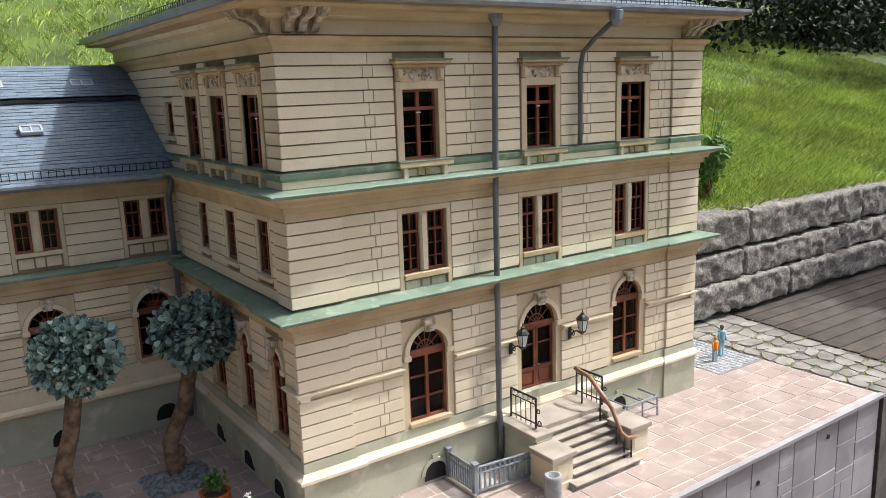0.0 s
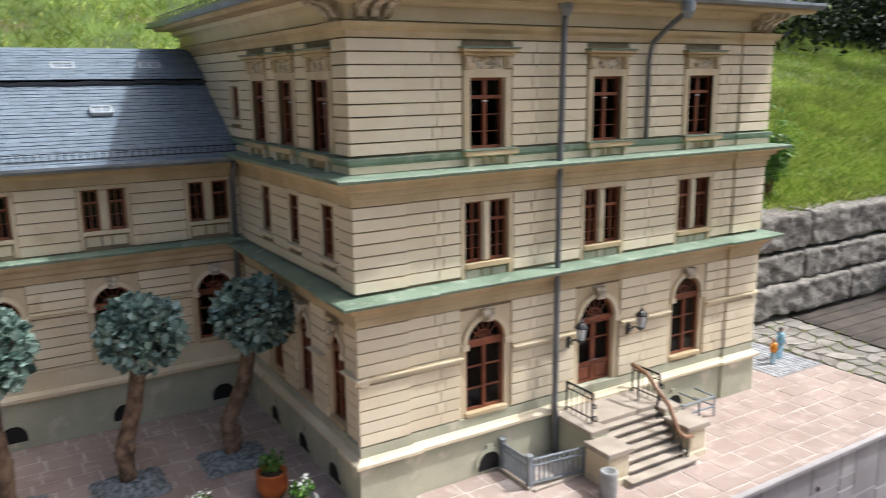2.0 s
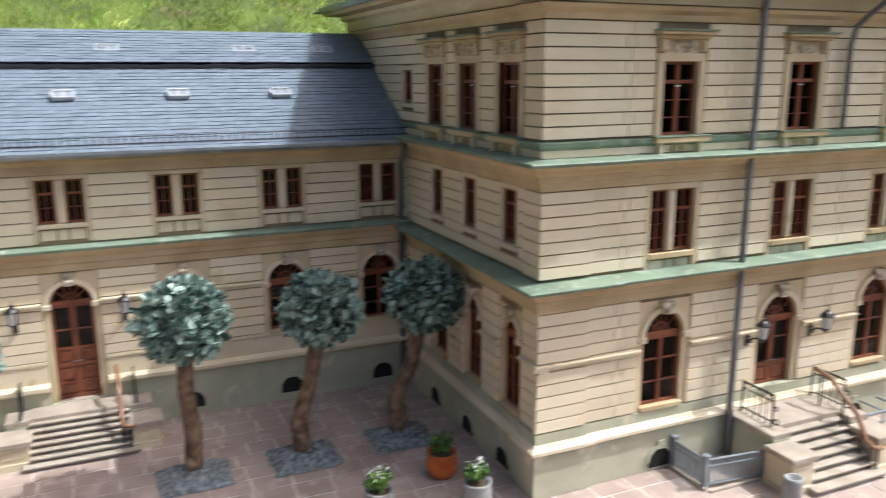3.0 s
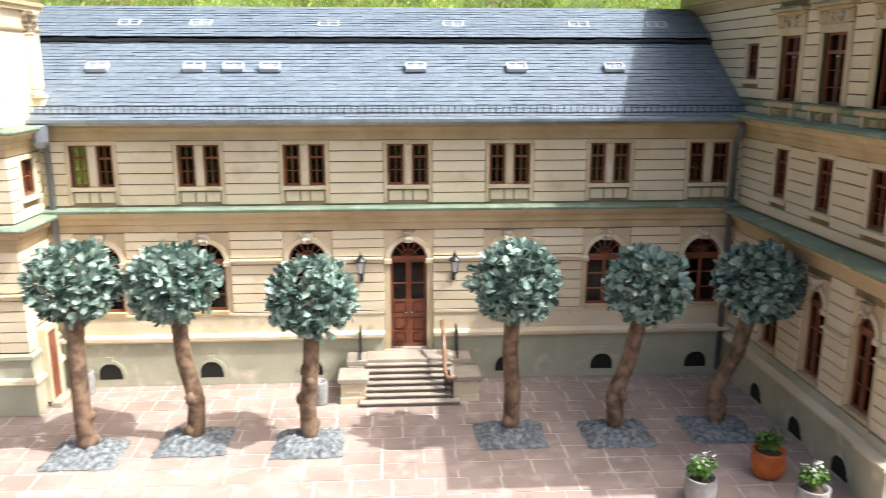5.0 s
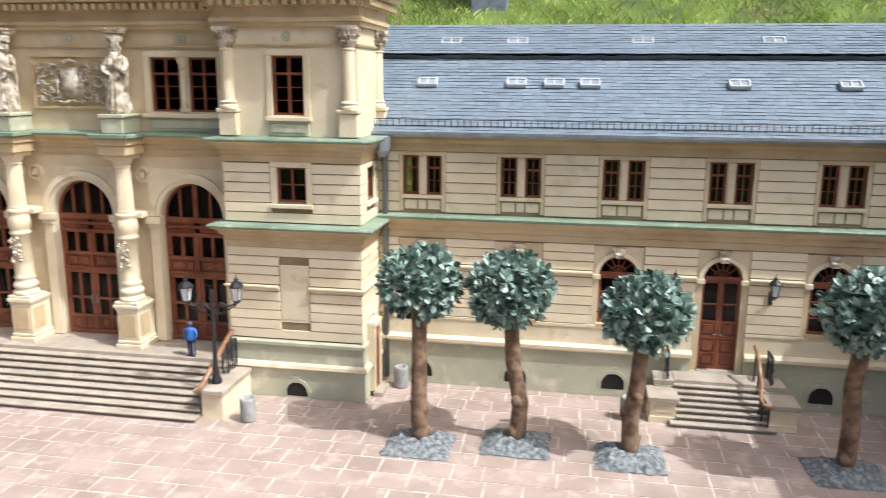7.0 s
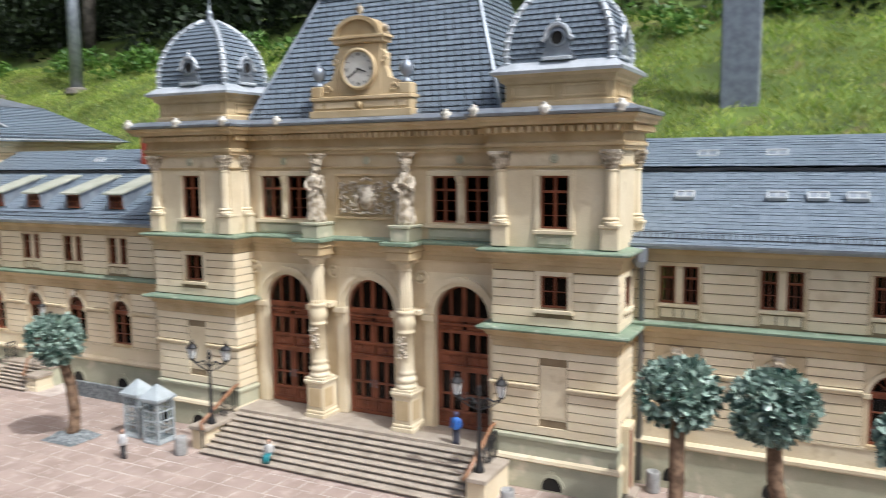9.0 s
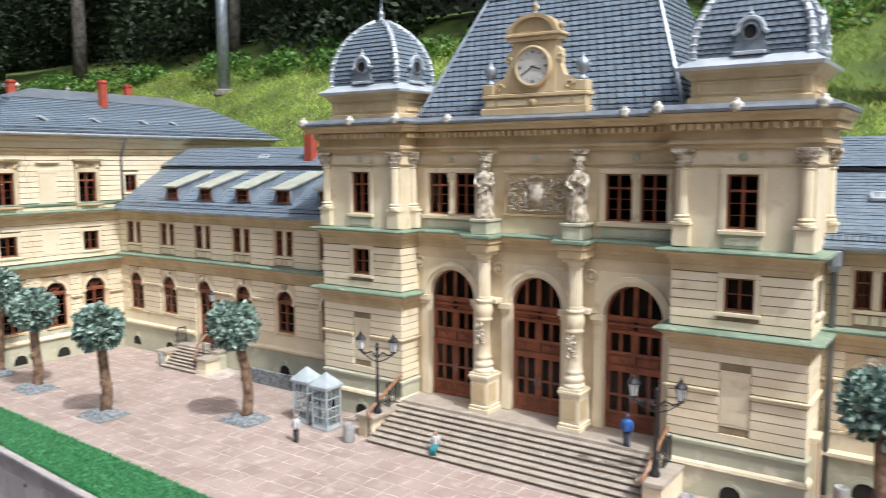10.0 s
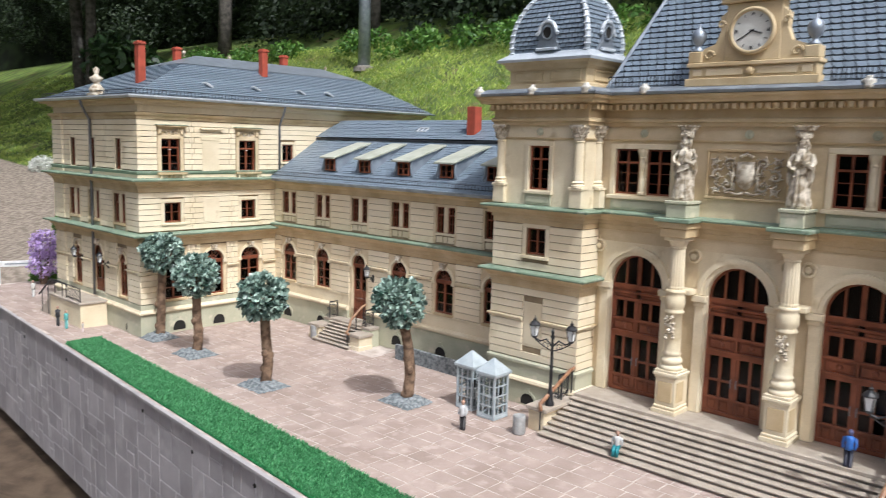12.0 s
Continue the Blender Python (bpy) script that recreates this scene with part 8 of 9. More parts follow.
# ---------------------------------------------------------------- trees
def small_tree(x, y, cx, cz, r, seed, label, bed=(12.0, 10.5), cy=0.0):
    rr = np.random.default_rng(seed)
    t = thing("ball_tree", x, y, 0, label, "tree", "clipped trees on the forecourt")
    kink = rr.uniform(-0.8, 0.8)
    top = cz - r * 0.5
    pts = [(x, y, -0.3), (x + kink * 0.3, y, 2.5), (x + kink, y + 0.3, top * 0.3), (x + (cx - x) * 0.45 - kink * 0.5, y, top * 0.6), (x + (cx - x) * 0.9, y + cy * 0.8, top), (cx, y + cy, cz)]
    tr = part("trunk", Bag().tube(pts, 1.6, 9, 1.25), BARK, t, "lumpy brown trunk", True)
    for k in range(3):
        f = rr.uniform(0.05, 0.5)
        a = rr.uniform(0, 6.28)
        part("knot", Bag().lathe(x + kink * f + 1.1 * math.cos(a), y + 1.1 * math.sin(a), [(0.2, top * f - 1.4), (0.9, top * f - 0.5), (1.0, top * f + 0.4), (0.3, top * f + 1.3)], 8), BARK, tr, "", True)
    for k in range(7):
        a = k * 0.9 + rr.uniform(0, 0.5)
        part("branch", Bag().tube([(x + (cx - x) * 0.9, y + cy * 0.8, top - 0.5), (cx + r * 0.35 * math.cos(a), y + cy + r * 0.35 * math.sin(a), cz - r * 0.1), (cx + r * 0.75 * math.cos(a), y + cy + r * 0.75 * math.sin(a), cz + rr.uniform(-0.3, 0.5) * r)], 0.5, 5, 0.15), BARK, t)
    # crown: leaf rosettes on a loose ball
    v, f = [], []
    for k in range(300):
        d = rr.normal(size=3)
        d /= np.linalg.norm(d)
        c = np.array([cx, y + cy, cz]) + d * r * (rr.uniform(0.72, 1.0) if k < 250 else rr.uniform(0.3, 0.65)) * np.array([1, 1, 0.93])
        for q in range(5):
            ax = d * 0.8 + rr.normal(size=3) * 0.7
            ax /= np.linalg.norm(ax)
            sd = np.cross(ax, rr.normal(size=3))
            sd /= np.linalg.norm(sd)
            nn = np.cross(ax, sd)
            L, w = rr.uniform(1.3, 2.2), rr.uniform(0.5, 0.75)
            o = len(v)
            v += [c, c + ax * L * 0.4 + sd * w * 0.8 + nn * 0.12, c + ax * L * 0.8 + sd * w * 0.85 + nn * 0.08, c + ax * L - nn * 0.1, c + ax * L * 0.8 - sd * w * 0.85 + nn * 0.08, c + ax * L * 0.4 - sd * w * 0.8 + nn * 0.12]
            f += [(o, o + 1, o + 2, o + 3), (o, o + 3, o + 4, o + 5)]
    me = bpy.data.meshes.new("crown")
    me.from_pydata((np.array(v) - np.array([x, y, 0])) * S, [], f)
    me.materials.append(ISLET)
    child("crown", me, t, "round crown of blue-green leaves")
    # loose chippings round the foot
    w, d = bed
    b = Bag()
    n, m = 15, 13
    for j in range(m):
        for i in range(n):
            u, q = i / (n - 1) * 2 - 1, j / (m - 1) * 2 - 1
            e = min(1.0, 2.2 * (1 - max(abs(u), abs(q))))
            jit = 0.35 if max(abs(u), abs(q)) > 0.95 else 0.2
            b.v.append(Vector((x + u * w / 2 + rr.uniform(-jit, jit), y + q * d / 2 - 0.8 + rr.uniform(-jit, jit), 0.06 + 1.9 * e * (0.75 + 0.25 * rr.uniform(-1, 1)))))
    b.f = [[j * n + i, j * n + i + 1, (j + 1) * n + i + 1, (j + 1) * n + i] for j in range(m - 1) for i in range(n - 1)]
    bd = tagged(new("gravel_bed", b.mesh("gravel_bed", GRAVEL, (x, y, 0))), "low square bed of grey chippings round a trunk", "gravel bed", "gravel beds round the trees")
    bd.location = (x * S, y * S, 0)


for i, (x, y, cx, cz) in enumerate(((-76.6, 133.6, -77.4, 29.0), (-59.7, 137.2, -61.5, 28.4), (-40.0, 135.4, -38.8, 26.0), (-5.0, 136.4, -5.4, 28.7), (13.6, 136.0, 17.8, 27.0), (32.0, 136.6, 37.6, 27.0))):
    small_tree(x, y, cx, cz, 6.7, 20 + i, "clipped ball tree with blue-green leaves and brown trunk", cy=(3.0, 0.0, 0.0, -4.0, 0.0, 0.0)[i])
for i, (x, y, cx, cz) in enumerate(((-229.4, 128.6, -229.4, 27.0), (-265.4, 108.8, -264.2, 25.4), (-306.9, 111.6, -306.7, 25.0), (-334.2, 113.4, -331.4, 29.2))):
    small_tree(x, y, cx, cz, 6.4, 40 + i, "clipped ball tree on the sunny forecourt", (11.5, 10.0), (-3.5, -1.5, 0.0, 0.0)[i])


# ---------------------------------------------------------------- small things
def bin_(x, y, r=1.5, h=4.5):
    t = thing("litter_bin", x, y, 0, "round grey concrete litter bin", "bin", "litter bins")
    part("body", Bag().lathe(x, y, [(r * 0.95, 0), (r, 0.3), (r, h - 0.4), (r * 0.96, h), (r * 0.7, h), (r * 0.68, h - 2.2)], 18), mat_conc, t, "", True)
    part("opening", Bag().lathe(x, y, [(r * 0.69, h - 2.0), (r * 0.69, h - 1.9)], 18), DARK, t)


mat_conc = mat("grey_concrete", (0.36, 0.36, 0.35), 0.85, (0.27, 0.27, 0.26), 80, 600, 0.6, 0.3)
for x, y in ((80.6, 88.8), (-39.6, 151.4), (-86.0, 158.8), (-194.6, 131.4), (-299.4, 152.0), (-110.6, 136.8)):
    bin_(x, y)


def planter(x, y, r, h, material, bloom, label, n=120):
    t = thing("planter", x, y, 0, label, "plant pot", "planters on the forecourt")
    part("pot", Bag().lathe(x, y, [(r * 0.7, 0.02), (r * 0.95, h * 0.3), (r, h * 0.6), (r * 0.9, h * 0.9), (r * 0.98, h), (r * 0.82, h), (r * 0.8, h - 0.6)], 18), material, t, "", True)
    part("soil", Bag().lathe(x, y, [(r * 0.82, h - 0.7), (r * 0.6, h - 0.4)], 14), EARTH, t)
    for nm, mt, c, sz, k in (("foliage", SHRUB, h + 1.3, 0.6, n // 2), ("flowers", bloom, h + 2.4, 0.32, n // 7)):
        if mt is None:
            continue
        v, f = clump([(x, y, c), (x + r * 0.3, y, c + 0.6), (x - r * 0.3, y, c + 0.3)], sz, k, r * 0.55, np.random.default_rng(int(x * 7) % 99 + 3), 1.0)
        me = bpy.data.meshes.new(nm)
        me.from_pydata((v - np.array([x, y, 0])) * S, [], f)
        me.materials.append(mt)
        child(nm, me, t)


ORANGE = mat("orange_glaze", (0.55, 0.15, 0.03), 0.4, (0.35, 0.08, 0.02), 40, 400, 0.6, 0.1)
planter(33.5, 119.5, 2.7, 4.4, ORANGE, None, "orange glazed pot with a green plant", 90)
planter(19.8, 112.4, 2.4, 4.2, mat_conc, PALEBLOOM, "grey stone pot with small pale flowers")
planter(34.6, 108.2, 2.4, 4.4, mat_conc, PALEBLOOM, "grey pot with white flowers beside the pavilion")

# telephone boxes
BOOTH = mat("pale_blue_grey_paint", (0.43, 0.48, 0.50), 0.45, (0.34, 0.385, 0.405), 40, 400, 0.5, 0.08)


def booth(x, y, w=5.6, h=11.2):
    t = thing("telephone_box", x, y, 0, "pale grey glazed telephone box with a pyramid roof", "telephone box", "pair of telephone boxes")
    part("base", Bag().box(x - w / 2, y - w / 2, 0, x + w / 2, y + w / 2, 0.7, 0.1), BOOTH, t)
    for i in (-1, 1):
        for j in (-1, 1):
            part("post", Bag().box(x + i * (w / 2 - 0.35) - 0.3, y + j * (w / 2 - 0.35) - 0.3, 0.7, x + i * (w / 2 - 0.35) + 0.3, y + j * (w / 2 - 0.35) + 0.3, h, 0.05), BOOTH, t)
    for way, fx, fy in (("S", x, y - w / 2), ("E", x + w / 2, y), ("W", x - w / 2, y), ("N", x, y + w / 2)):
        m = wall_frame(fx, fy, way)
        b = Bag(m)
        for v in (0.75, 3.2, 5.7, 8.2, 10.6):
            b.box(-w / 2 + 0.65, v, -0.5, w / 2 - 0.65, v + (0.5 if v in (0.75, 10.6) else 0.28), -0.15)
        for u in (-0.95, 0.95):
            b.box(u - 0.13, 1.2, -0.45, u + 0.13, 10.7, -0.18)
        side = part("side_frame", b, BOOTH, t)
        part("pane", Bag(m).box(-w / 2 + 0.65, 1.1, -0.36, w / 2 - 0.65, 10.7, -0.31), GLASS_PALE, side)
    b = Bag()
    q = w / 2 + 0.45
    b.add([(x - q, y - q, h), (x + q, y - q, h), (x + q, y + q, h), (x - q, y + q, h), (x - q, y - q, h + 0.6), (x + q, y - q, h + 0.6), (x + q, y + q, h + 0.6), (x - q, y + q, h + 0.6), (x, y, h + 4.0)],
          [(3, 2, 1, 0), (0, 1, 5, 4), (1, 2, 6, 5), (2, 3, 7, 6), (3, 0, 4, 7), (4, 5, 8), (5, 6, 8), (6, 7, 8), (7, 4, 8)])
    part("roof", b, BOOTH, t, "pyramid roof")
    part("telephone", Bag().box(x - 1.0, y + 1.4, 4.5, x + 1.0, y + 2.3, 7.6, 0.1), IRON, t)


GLASS_PALE = glass_mat("booth_glass", (0.85, 0.9, 0.9))
booth(-215.0, 137.4)
booth(-206.6, 136.0)


def figurine(x, y, z, h, top, low, label, sit=False, turn=0.0, head=(0.45, 0.28, 0.2)):
    """A painted model figure: one plain mesh."""
    k = h / 7.5
    b = Bag(Matrix.Translation((x, y, z)) @ Matrix.Rotation(turn, 4, "Z"))
    tags = []
    def mark(i):
        tags.extend([i] * (len(b.f) - len(tags)))
    if sit:
        for s in (-0.45, 0.45):
            b.tube([(s * k, -2.0 * k, 0), (s * k, -1.9 * k, 1.7 * k), (s * k, -0.2 * k, 1.9 * k)], 0.42 * k, 7, 0.5 * k)
        base = 1.6 * k
    else:
        for s in (-0.4, 0.4):
            b.tube([(s * 1.2 * k, -0.35 * k, 0.05), (s * k, 0, 0.3 * k), (s * k, 0, 3.6 * k)], 0.36 * k, 7, 0.5 * k)
        base = 3.4 * k
    mark(1)
    b.lathe(0, 0, [(0.75 * k, base), (0.8 * k, base + 0.6 * k), (0.7 * k, base + 1.3 * k), (0.95 * k, base + 2.4 * k), (0.35 * k, base + 2.8 * k)], 10)
    for s in (-1, 1):
        b.tube([(s * 0.95 * k, 0, base + 2.4 * k), (s * 1.2 * k, 0, base + 1.2 * k), (s * 1.05 * k, -0.5 * k, base + 0.3 * k)], 0.3 * k, 6, 0.22 * k)
    mark(0)
    b.lathe(0, 0, [(0.25 * k, base + 2.7 * k), (0.3 * k, base + 3.0 * k), (0.5 * k, base + 3.4 * k), (0.5 * k, base + 3.7 * k), (0.15 * k, base + 4.05 * k)], 10)
    mark(2)
    o = Vector((x, y, z))
    me = b.mesh("figurine", mat("figurine_paint", top, 0.5, None, 60, 300, 0.3, 0.05), o, True)
    me.materials.append(mat("figurine_paint_low", low, 0.5, None, 60, 300, 0.3, 0.05))
    me.materials.append(mat("figurine_paint_head", head, 0.5, None, 60, 300, 0.3, 0.05))
    for q, i in zip(me.polygons, tags):
        q.material_index = i
    ob = tagged(new("figurine", me), label, "figurine", "model figures")
    ob.location = o * S


figurine(-127.8, 146.6 + 2, 7.4, 7.6, (0.05, 0.16, 0.5), (0.03, 0.03, 0.05), "painted model figurine in blue jacket on the landing", head=(0.10, 0.10, 0.2))
figurine(-170.6, 135.4, 1.0, 7.0, (0.5, 0.5, 0.48), (0.03, 0.22, 0.25), "seated model figurine on the great steps", True, 0.3)
figurine(-205.4, 123.5, 0, 7.4, (0.6, 0.6, 0.6), (0.03, 0.025, 0.025), "model figurine in dark suit beside the telephone boxes")
figurine(-372.3, 94.4, 0, 7.2, (0.04, 0.04, 0.045), (0.02, 0.02, 0.02), "dark-suited model figurine near the porch")
figurine(-366.4, 95.0, 0, 6.6, (0.15, 0.45, 0.42), (0.15, 0.40, 0.38), "model figurine in turquoise dress near the porch")
figurine(-357.6, 97.0, 0, 3.6, (0.6, 0.55, 0.5), (0.6, 0.5, 0.5), "small pale model figurine near the porch")
figurine(-431.0, 107.0, 0, 7.0, (0.65, 0.63, 0.58), (0.6, 0.58, 0.55), "white-clad model figurine on the far pavement")
figurine(156.9, 113.0, 0, 6.6, (0.75, 0.28, 0.02), (0.25, 0.35, 0.42), "model figurine in orange shirt near the pavilion")
figurine(161.6, 114.6, 0, 8.2, (0.22, 0.42, 0.52), (0.25, 0.42, 0.52), "model figurine in pale blue near the pavilion", head=(0.08, 0.06, 0.05))

# railing round the cellar steps
cr = thing("cellar_railing", 76, 101, 0, "grey painted railing round dark cellar steps", "railing")
# no pit below: a near-black sheet stands for its shade
part("cellar_floor", Bag().box(72.2, 98.6, -0.44, 83.8, 105.6, -0.2), DARK, cr, "near-black sheet painting the shade of a cellar opening")
corners = [(71.2, 105.8), (71.2, 98.0), (83.0, 96.6)]
for x, y in corners:
    part("post", Bag().box(x - 0.45, y - 0.45, 0, x + 0.45, y + 0.45, 5.6, 0.08).box(x - 0.6, y - 0.6, 5.6, x + 0.6, y + 0.6, 6.0, 0.1), GREYIRON, cr)
for (ax, ay), (bx, by) in zip(corners, corners[1:]):
    for z in (0.7, 3.9, 5.0):
        part("rail", Bag().tube([(ax, ay, z), (bx, by, z)], 0.22, 6), GREYIRON, cr)
    n = 12
    for i in range(1, n):
        q = i / n
        part("bar", Bag().box(ax + (bx - ax) * q - 0.16, ay + (by - ay) * q - 0.16, 0.7, ax + (bx - ax) * q + 0.16, ay + (by - ay) * q + 0.16, 5.0), GREYIRON, cr)
part("kerb", Bag().box(70.4, 97.2, -0.3, 71.0, 106.0, 0.5, 0.1), STEP, cr)
part("kerb", Bag().box(71.0, 96.2, -0.3, 83.6, 96.8, 0.4, 0.1), STEP, cr)
# low pipe frame by the vent
pf = thing("pipe_frame", 116, 103, 0, "low grey pipe guard over a cellar vent", "railing")
for x in (111.8, 121.0):
    part("rail", Bag().tube([(x, 105.9, 4.2), (x, 100.8, 4.2), (x, 100.6, 0)], 0.24, 6), GREYIRON, pf)
    part("rail", Bag().tube([(x, 105.9, 2.1), (x, 100.8, 2.1)], 0.2, 6), GREYIRON, pf)
part("rail", Bag().tube([(111.8, 100.7, 4.2), (121.0, 100.7, 4.2)], 0.24, 6), GREYIRON, pf)
part("rail", Bag().tube([(111.8, 100.7, 2.1), (121.0, 100.7, 2.1)], 0.2, 6), GREYIRON, pf)
part("rail", Bag().tube([(116.4, 100.7, 4.2), (116.4, 100.6, 0)], 0.2, 6), GREYIRON, pf)
part("rail", Bag().tube([(116.4, 105.9, 4.2), (116.4, 100.7, 4.2)], 0.2, 6), GREYIRON, pf)


# arched cellar vents in the plinths
def vent(house, fm, u, v=1.6, w=4.6, h=3.4):
    m = fm @ Matrix.Translation((u, v, 0.8))
    b = Bag(m)
    arch_ring(b, w, h - w / 2, 0.7, -0.05, 0.22, 10)
    b.add([(x, y, n) for n in (-0.05, 0.25) for x, y in ((-0.45, h - 0.1), (0.45, h - 0.1), (0.7, h + 1.4), (-0.7, h + 1.4))], [(3, 2, 1, 0), (4, 5, 6, 7), (0, 1, 5, 4), (1, 2, 6, 5), (2, 3, 7, 6), (3, 0, 4, 7)])
    f = part("cellar_vent", b, SAGE, house, "small arched cellar vent")
    pts = [(-w / 2, 0)] + arch_pts(w, h - w / 2, 10)[::-1] + [(w / 2, 0)]
    k = len(pts)
    # near-black sheet paints the shade inside the vent
    part("opening", Bag(m).add([(x, y, n) for n in (-0.02, 0.05) for x, y in pts], [list(range(k)), list(range(k, 2 * k))]), DARK, f)


for c in range(7):
    if c != 3:
        vent(rwing, rfm, 9.6 + 20 * c)
for c in range(6):
    if c != 2:
        vent(lwing, lfm, 9.4 + 19.9 * c)
fS = wall_frame(RX0, RY0, "S")
for u in (24.0, 70.5):
    vent(right, fS, u, 0.6)
fW = wall_frame(RX0, RY1, "W")
for yy in (117, 131, 146):
    vent(right, fW, RY1 - yy, 0.8)
fE = wall_frame(LX1, LY0, "E")
for u in (13, 28.5, 43.5):
    vent(left, fE, u, 0.8)
vent(left, wall_frame(LX0, LY0, "S"), 60, 0.8, 3.4, 2.8)
vent(hall, wall_frame(TR[0], TY, "S"), 13.5, 0.4, 4.4, 3.0)
vent(hall, wall_frame(TL[0], TY, "S"), 13.5, 0.4, 4.4, 3.0)

# side door of the tower
fE = wall_frame(TR[1], TY, "E") @ Matrix.Translation((5.6, 1.0, 1.45))
b = Bag(fE).box(-2.6, 0, -1.5, -1.8, 13.6, 0.5, 0.08).box(1.8, 0, -1.5, 2.6, 13.6, 0.5, 0.08).box(-2.6, 13.6, -1.5, 2.6, 14.6, 0.6, 0.08)
d = part("side_door", b, CREAM_PLAIN, hall, "narrow red-brown side door")
part("door_leaf", Bag(fE).box(-1.8, 0, -0.05, 1.8, 13.6, 0.2).box(-1.3, 1.0, 0.2, 1.3, 5.6, 0.35, 0.08).box(-1.3, 6.6, 0.2, 1.3, 12.6, 0.35, 0.08), REDWOOD, d)
part("step", Bag(fE).box(-2.8, -1.3, 0, 2.8, -0.1, 2.0, 0.1), STEP, d)
# downpipes in the corners of the wing
downpipe(rwing, [(-89.6, WY - 3.6, 52.6), (-89.6, WY - 3.4, 50.8), (-89.8, WY - 1.0, 48.5), (-89.8, WY - 1.0, 1.0)], 0.75)
downpipe(rwing, [(42.6, WY - 3.6, 52.6), (42.6, WY - 3.4, 50.8), (42.6, WY - 1.0, 48.5), (42.6, WY - 1.0, 1.0)], 0.7)
part("rain_head", Bag().lathe(-89.6, WY - 3.8, [(0.8, 48.4), (1.5, 49.6), (1.7, 52.4), (1.4, 52.6)], 8), LEAD, rwing, "grey rainwater head")
# low grey parapet before the far wing
plain("area_wall", Bag().box(-262.0, 154.6, -0.4, -220.5, 155.6, 4.6, 0.15), GRAVEL, "low grey parapet along the wing's cellar area", "wall", base=(-241, 155, 0))
# near-black floor sheet paints the shade behind the parapet
plain("area_floor", Bag().box(-262.0, 155.8, -0.44, -219.5, 161.6, -0.1), DARK, "near-black sheet painting the shade of the cellar area behind the parapet", "paving", kind="structure")


# ---------------------------------------------------------------- details of the pavilion roofs
def roof_courses(house, x0, y0, x1, y1, z0, ridge, z1, rows):
    (ax, ay), (bx, by) = ridge
    for p00, p10, p01, p11 in (((x0, y0, z0), (x1, y0, z0), (ax, ay, z1), (ax + 0.1, ay, z1)), ((x1, y0, z0), (x1, y1, z0), (ax, ay, z1), (bx, by, z1)), ((x0, y1, z0), (x0, y0, z0), (bx, by, z1), (ax, ay, z1))):
        p00, p10, p01, p11 = (Vector(q) for q in (p00, p10, p01, p11))
        n = (p10 - p00).cross(p01 - p00).normalized()
        for i in range(rows):
            a, z = i / rows, (i + 1) / rows
            l0, r0, l1, r1 = p00.lerp(p01, a), p10.lerp(p11, a), p00.lerp(p01, z), p10.lerp(p11, z)
            part("slate_course", Bag().add([l0 + n * 0.3, r0 + n * 0.3, r1 + n * 0.05, l1 + n * 0.05, l0, r0], [(0, 1, 2, 3), (4, 5, 1, 0)]), SLATE, house)


roof_courses(right, RX0 - 6.8, RY0 - 6.8, RX1 + 6.8, RY1 + 6.8, 81.3, ((78, 146), (104, 164)), 99.0, 18)
for i, j in ((0, 1), (1, 2), (3, 0)):
    p00, p10, p01, p11 = (Vector(q) for q in (low4[i], low4[j], top4[i], top4[j]))
    n = (p10 - p00).cross(p01 - p00).normalized()
    for k in range(20):
        l0, r0, l1, r1 = p00.lerp(p01, k / 20), p10.lerp(p11, k / 20), p00.lerp(p01, (k + 1) / 20), p10.lerp(p11, (k + 1) / 20)
        part("slate_course", Bag().add([l0 + n * 0.3, r0 + n * 0.3, r1 + n * 0.05, l1 + n * 0.05, l0, r0], [(0, 1, 2, 3), (4, 5, 1, 0)]), SLATE, left)
for x, y, z0, z1, w in ((-353.7, 118.0, 84, 101.6, 1.35), (-382.0, 147.0, 92, 104.4, 1.3), (-355.0, 169.0, 88, 104.2, 1.3), (-385.0, 200.0, 92, 106.6, 1.4)):
    part("chimney", Bag().box(x - w, y - w, z0, x + w, y + w, z1, 0.15).box(x - w - 0.3, y - w - 0.3, z1 - 1.2, x + w + 0.3, y + w + 0.3, z1 - 0.5, 0.1), BRICKRED, left, "red rendered chimney")
for y in (137.5, 157.5, 178.0, 192.0):
    t = (LX1 + 4.8 + 343.0) / (LX1 + 4.8 + 364)
    skylight_b = Bag(pose(-343.0, y, 81.3 + 17.3 * t + 0.3, 0, 27, 90))
    skylight_b.box(-1.7, -1.4, 0, 1.7, 1.4, 0.8, 0.15)
    part("skylight", skylight_b, SKYFRAME, left, "small grey metal skylight")
x, y = -362.8, LY0 - 3.4
b = Bag().box(x - 3.6, y - 1, 81.6, x + 3.6, y + 3, 83.2, 0.2).lathe(x, y + 1, [(2.2, 83.2), (2.6, 84.6), (1.4, 86.0), (1.0, 86.6), (2.0, 87.6), (2.3, 88.4), (1.0, 89.2), (0.7, 89.8), (1.1, 90.8), (0.9, 91.6), (0.2, 92.2)], 14)
part("urn", b, STATUE, left, "pale stone urn on the eaves", True)
for x, y in ((-373, 145), (-373, 165), (-373, 214)):
    ball(left, x, y, 100.0, 0.7, STATUE, "ridge_finial", 0.8, "small pale ridge finial")
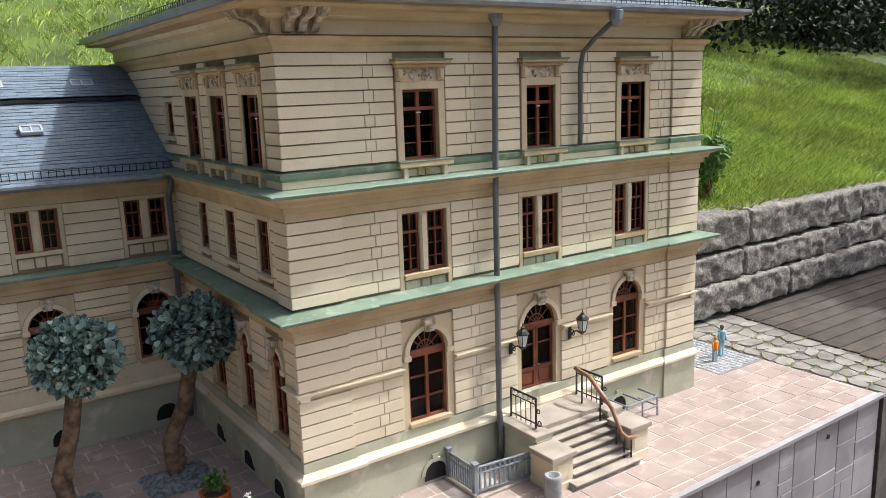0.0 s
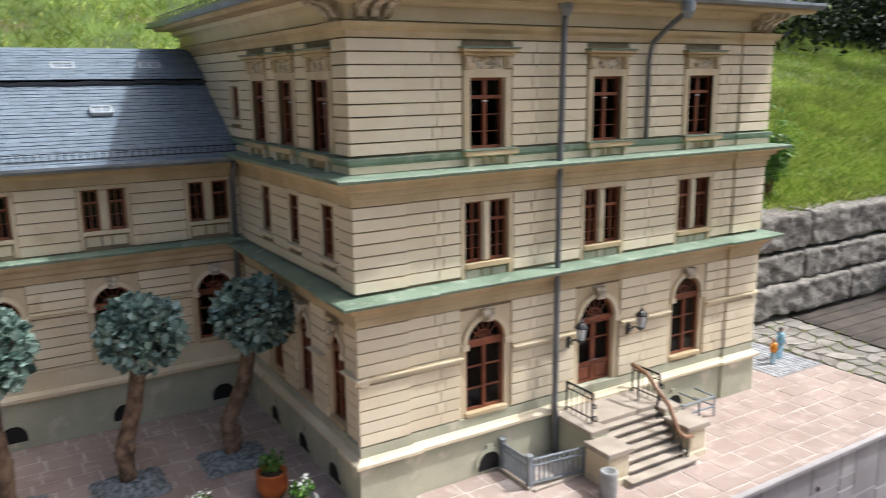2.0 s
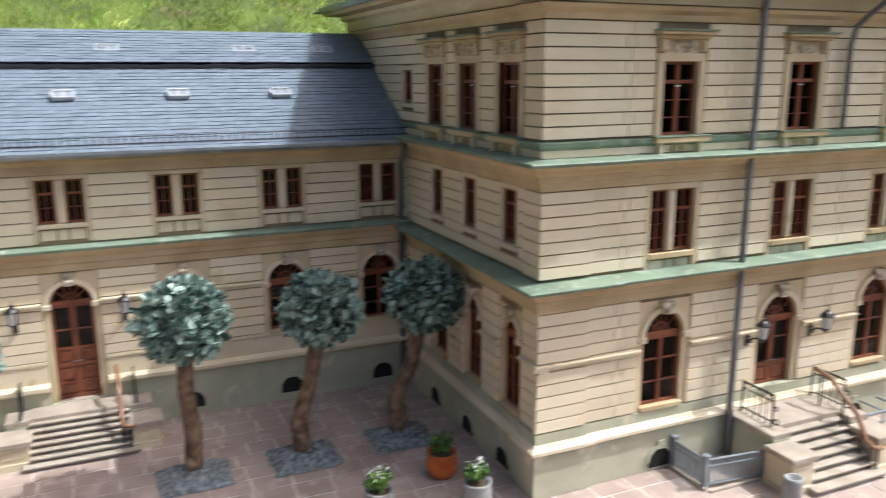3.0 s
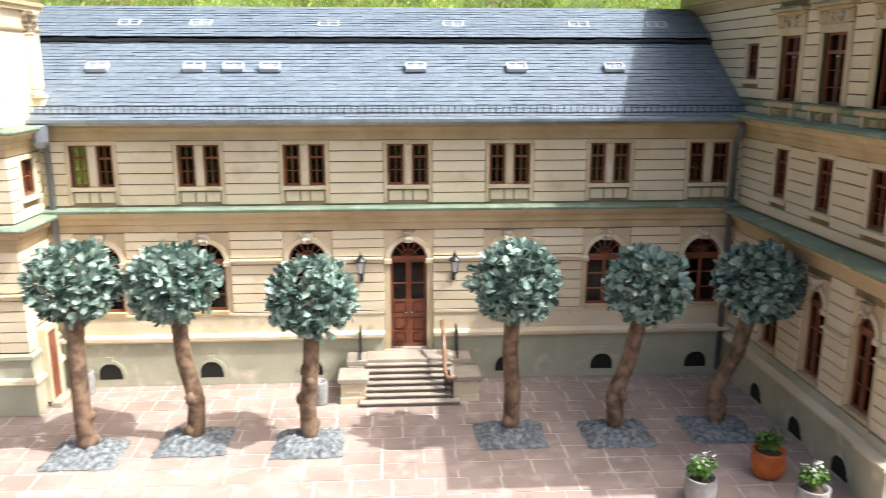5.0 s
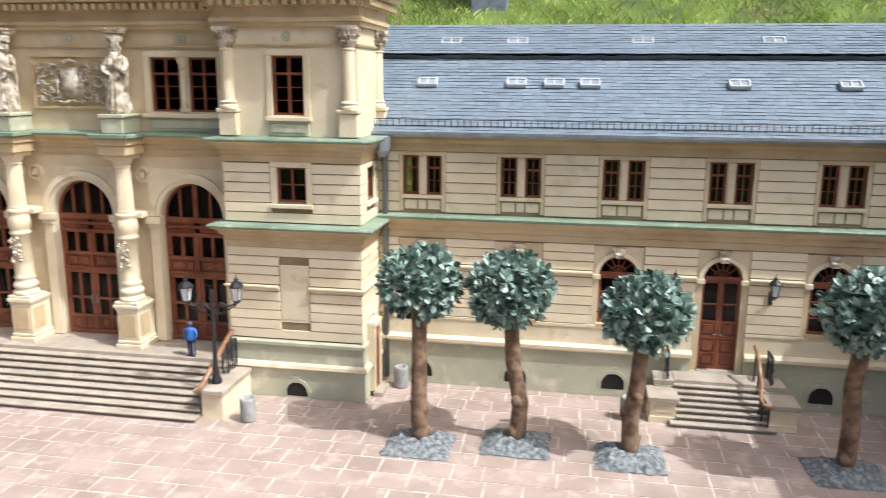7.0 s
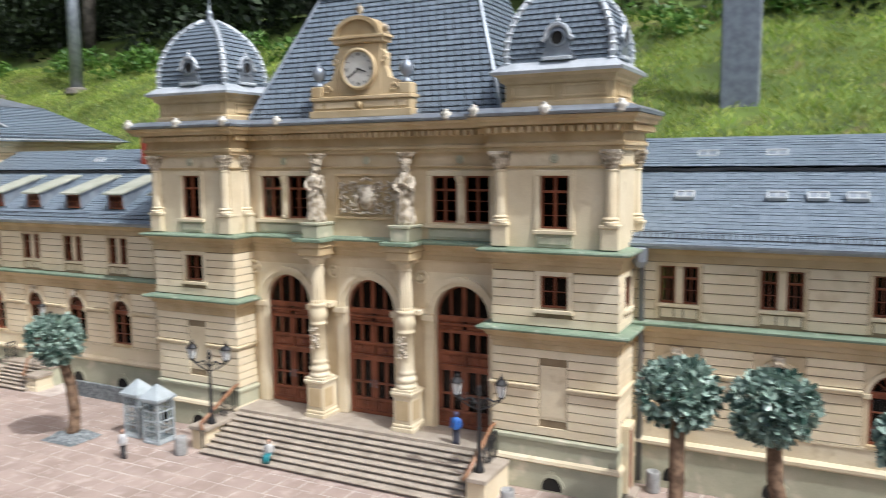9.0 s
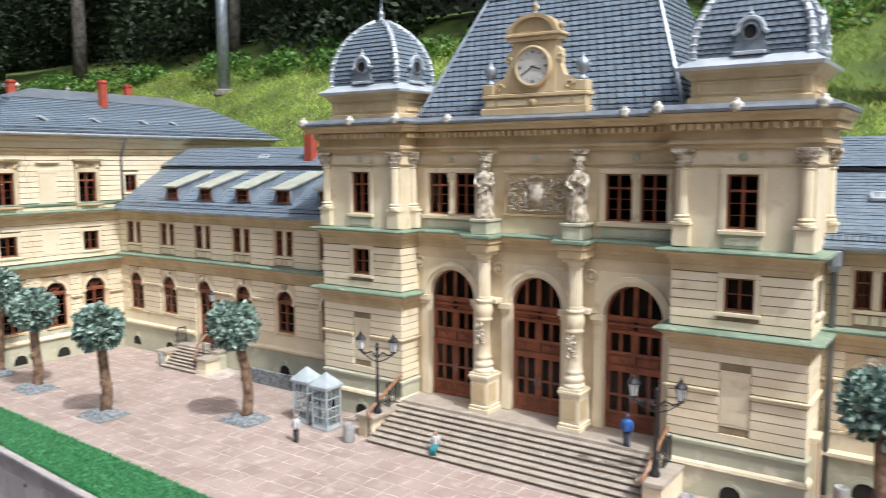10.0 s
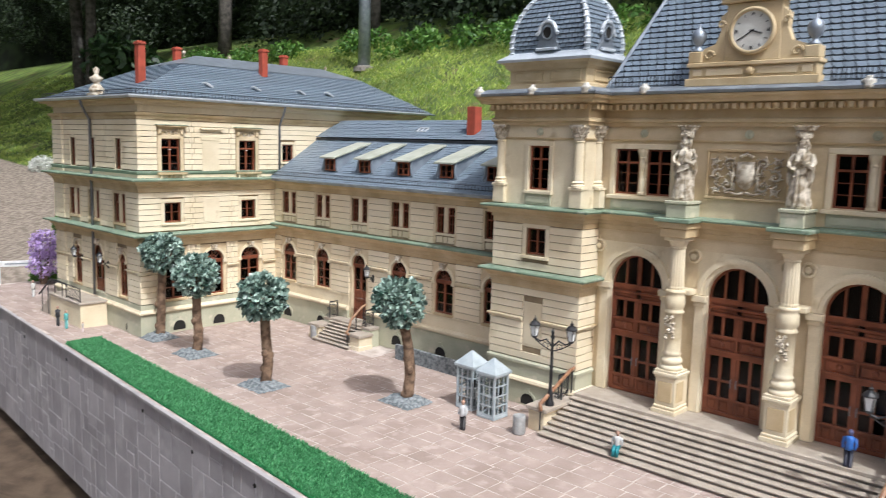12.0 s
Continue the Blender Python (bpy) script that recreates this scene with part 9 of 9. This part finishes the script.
# sign frame on the far pavement
sg = thing("notice_frame", -463, 114, 0, "white notice frame between two posts", "sign")
fs = Matrix.Translation((-463.0, 114.0, 0)) @ Matrix.Rotation(math.atan2(17.6, 6.8), 4, "Z")
for x in (-9.4, 9.4):
    part("post", Bag(fs).box(x - 0.5, -0.5, 0, x + 0.5, 0.5, 11.0, 0.06), WHITE, sg)
bd = part("board", Bag(fs).box(-8.9, -0.3, 8.2, 8.9, 0.3, 10.8, 0.06), WHITE, sg, "white board")
part("text_bar", Bag(fs).box(-7.0, -0.42, 9.2, 6.0, -0.32, 9.8), GREYIRON, bd)
part("text_bar", Bag(fs).box(-7.0, 0.32, 9.2, 6.0, 0.42, 9.8), GREYIRON, bd)

# brown earth below the terrace, stretched out of view to darken reflections in panes
b = Bag()
gx, gy = axis([(-640, 168, 60), (168, 700, 12)]), axis([(-420, -60, 10), (-60, 99, 14)])
n = len(gx)
b.add([(x, y, -42.0 - 9 * smooth(58, 74, y) + 2.5 * noise.noise((x * 0.03, y * 0.05, 1.0)) + 9 * smooth(-440, -560, x)) for y in gy for x in gx], [(j * n + i, j * n + i + 1, (j + 1) * n + i + 1, (j + 1) * n + i) for j in range(len(gy) - 1) for i in range(n - 1)])
plain("soil", b, EARTH, "bare brown soil below the terrace", "soil", kind="structure", smooth=True)
for i in range(26):
    x, y = rs.uniform(-420, -220), rs.uniform(30, 62)
    r = rs.uniform(2.5, 7)
    plain("stone", rock(x - r, y - r * 0.6, -45, x + r, y + r * 0.6, -43 + r * 0.7, 300 + i), ROUGHSTONE, "rough brown stone on the soil", "stone", "stones below the terrace", smooth=True, base=(x, y, -45))

# unseen woods behind the camera, added so that panes reflect something dark
cs = []
for i in range(240):
    a = rnd.uniform(math.pi * 0.95, math.pi * 2.05)
    d = rnd.uniform(1100, 1500)
    cs.append((-120 + d * math.cos(a) * 1.3, d * math.sin(a), rnd.uniform(0, 170) - 60))
# taller clumps added to the south-west hold sky light off corners and recess
for i in range(190):
    a = rnd.uniform(math.pi * 0.98, math.pi * 1.42)
    d = rnd.uniform(1000, 1300)
    cs.append((-120 + d * math.cos(a) * 1.3, d * math.sin(a), rnd.uniform(0, 1000) - 60))
v, f = clump(cs, 26, 70, 80, rnd)
raw("valley_woods", v, f, WOODS, "unseen dark woods added to darken reflections and block sky light", "woods")
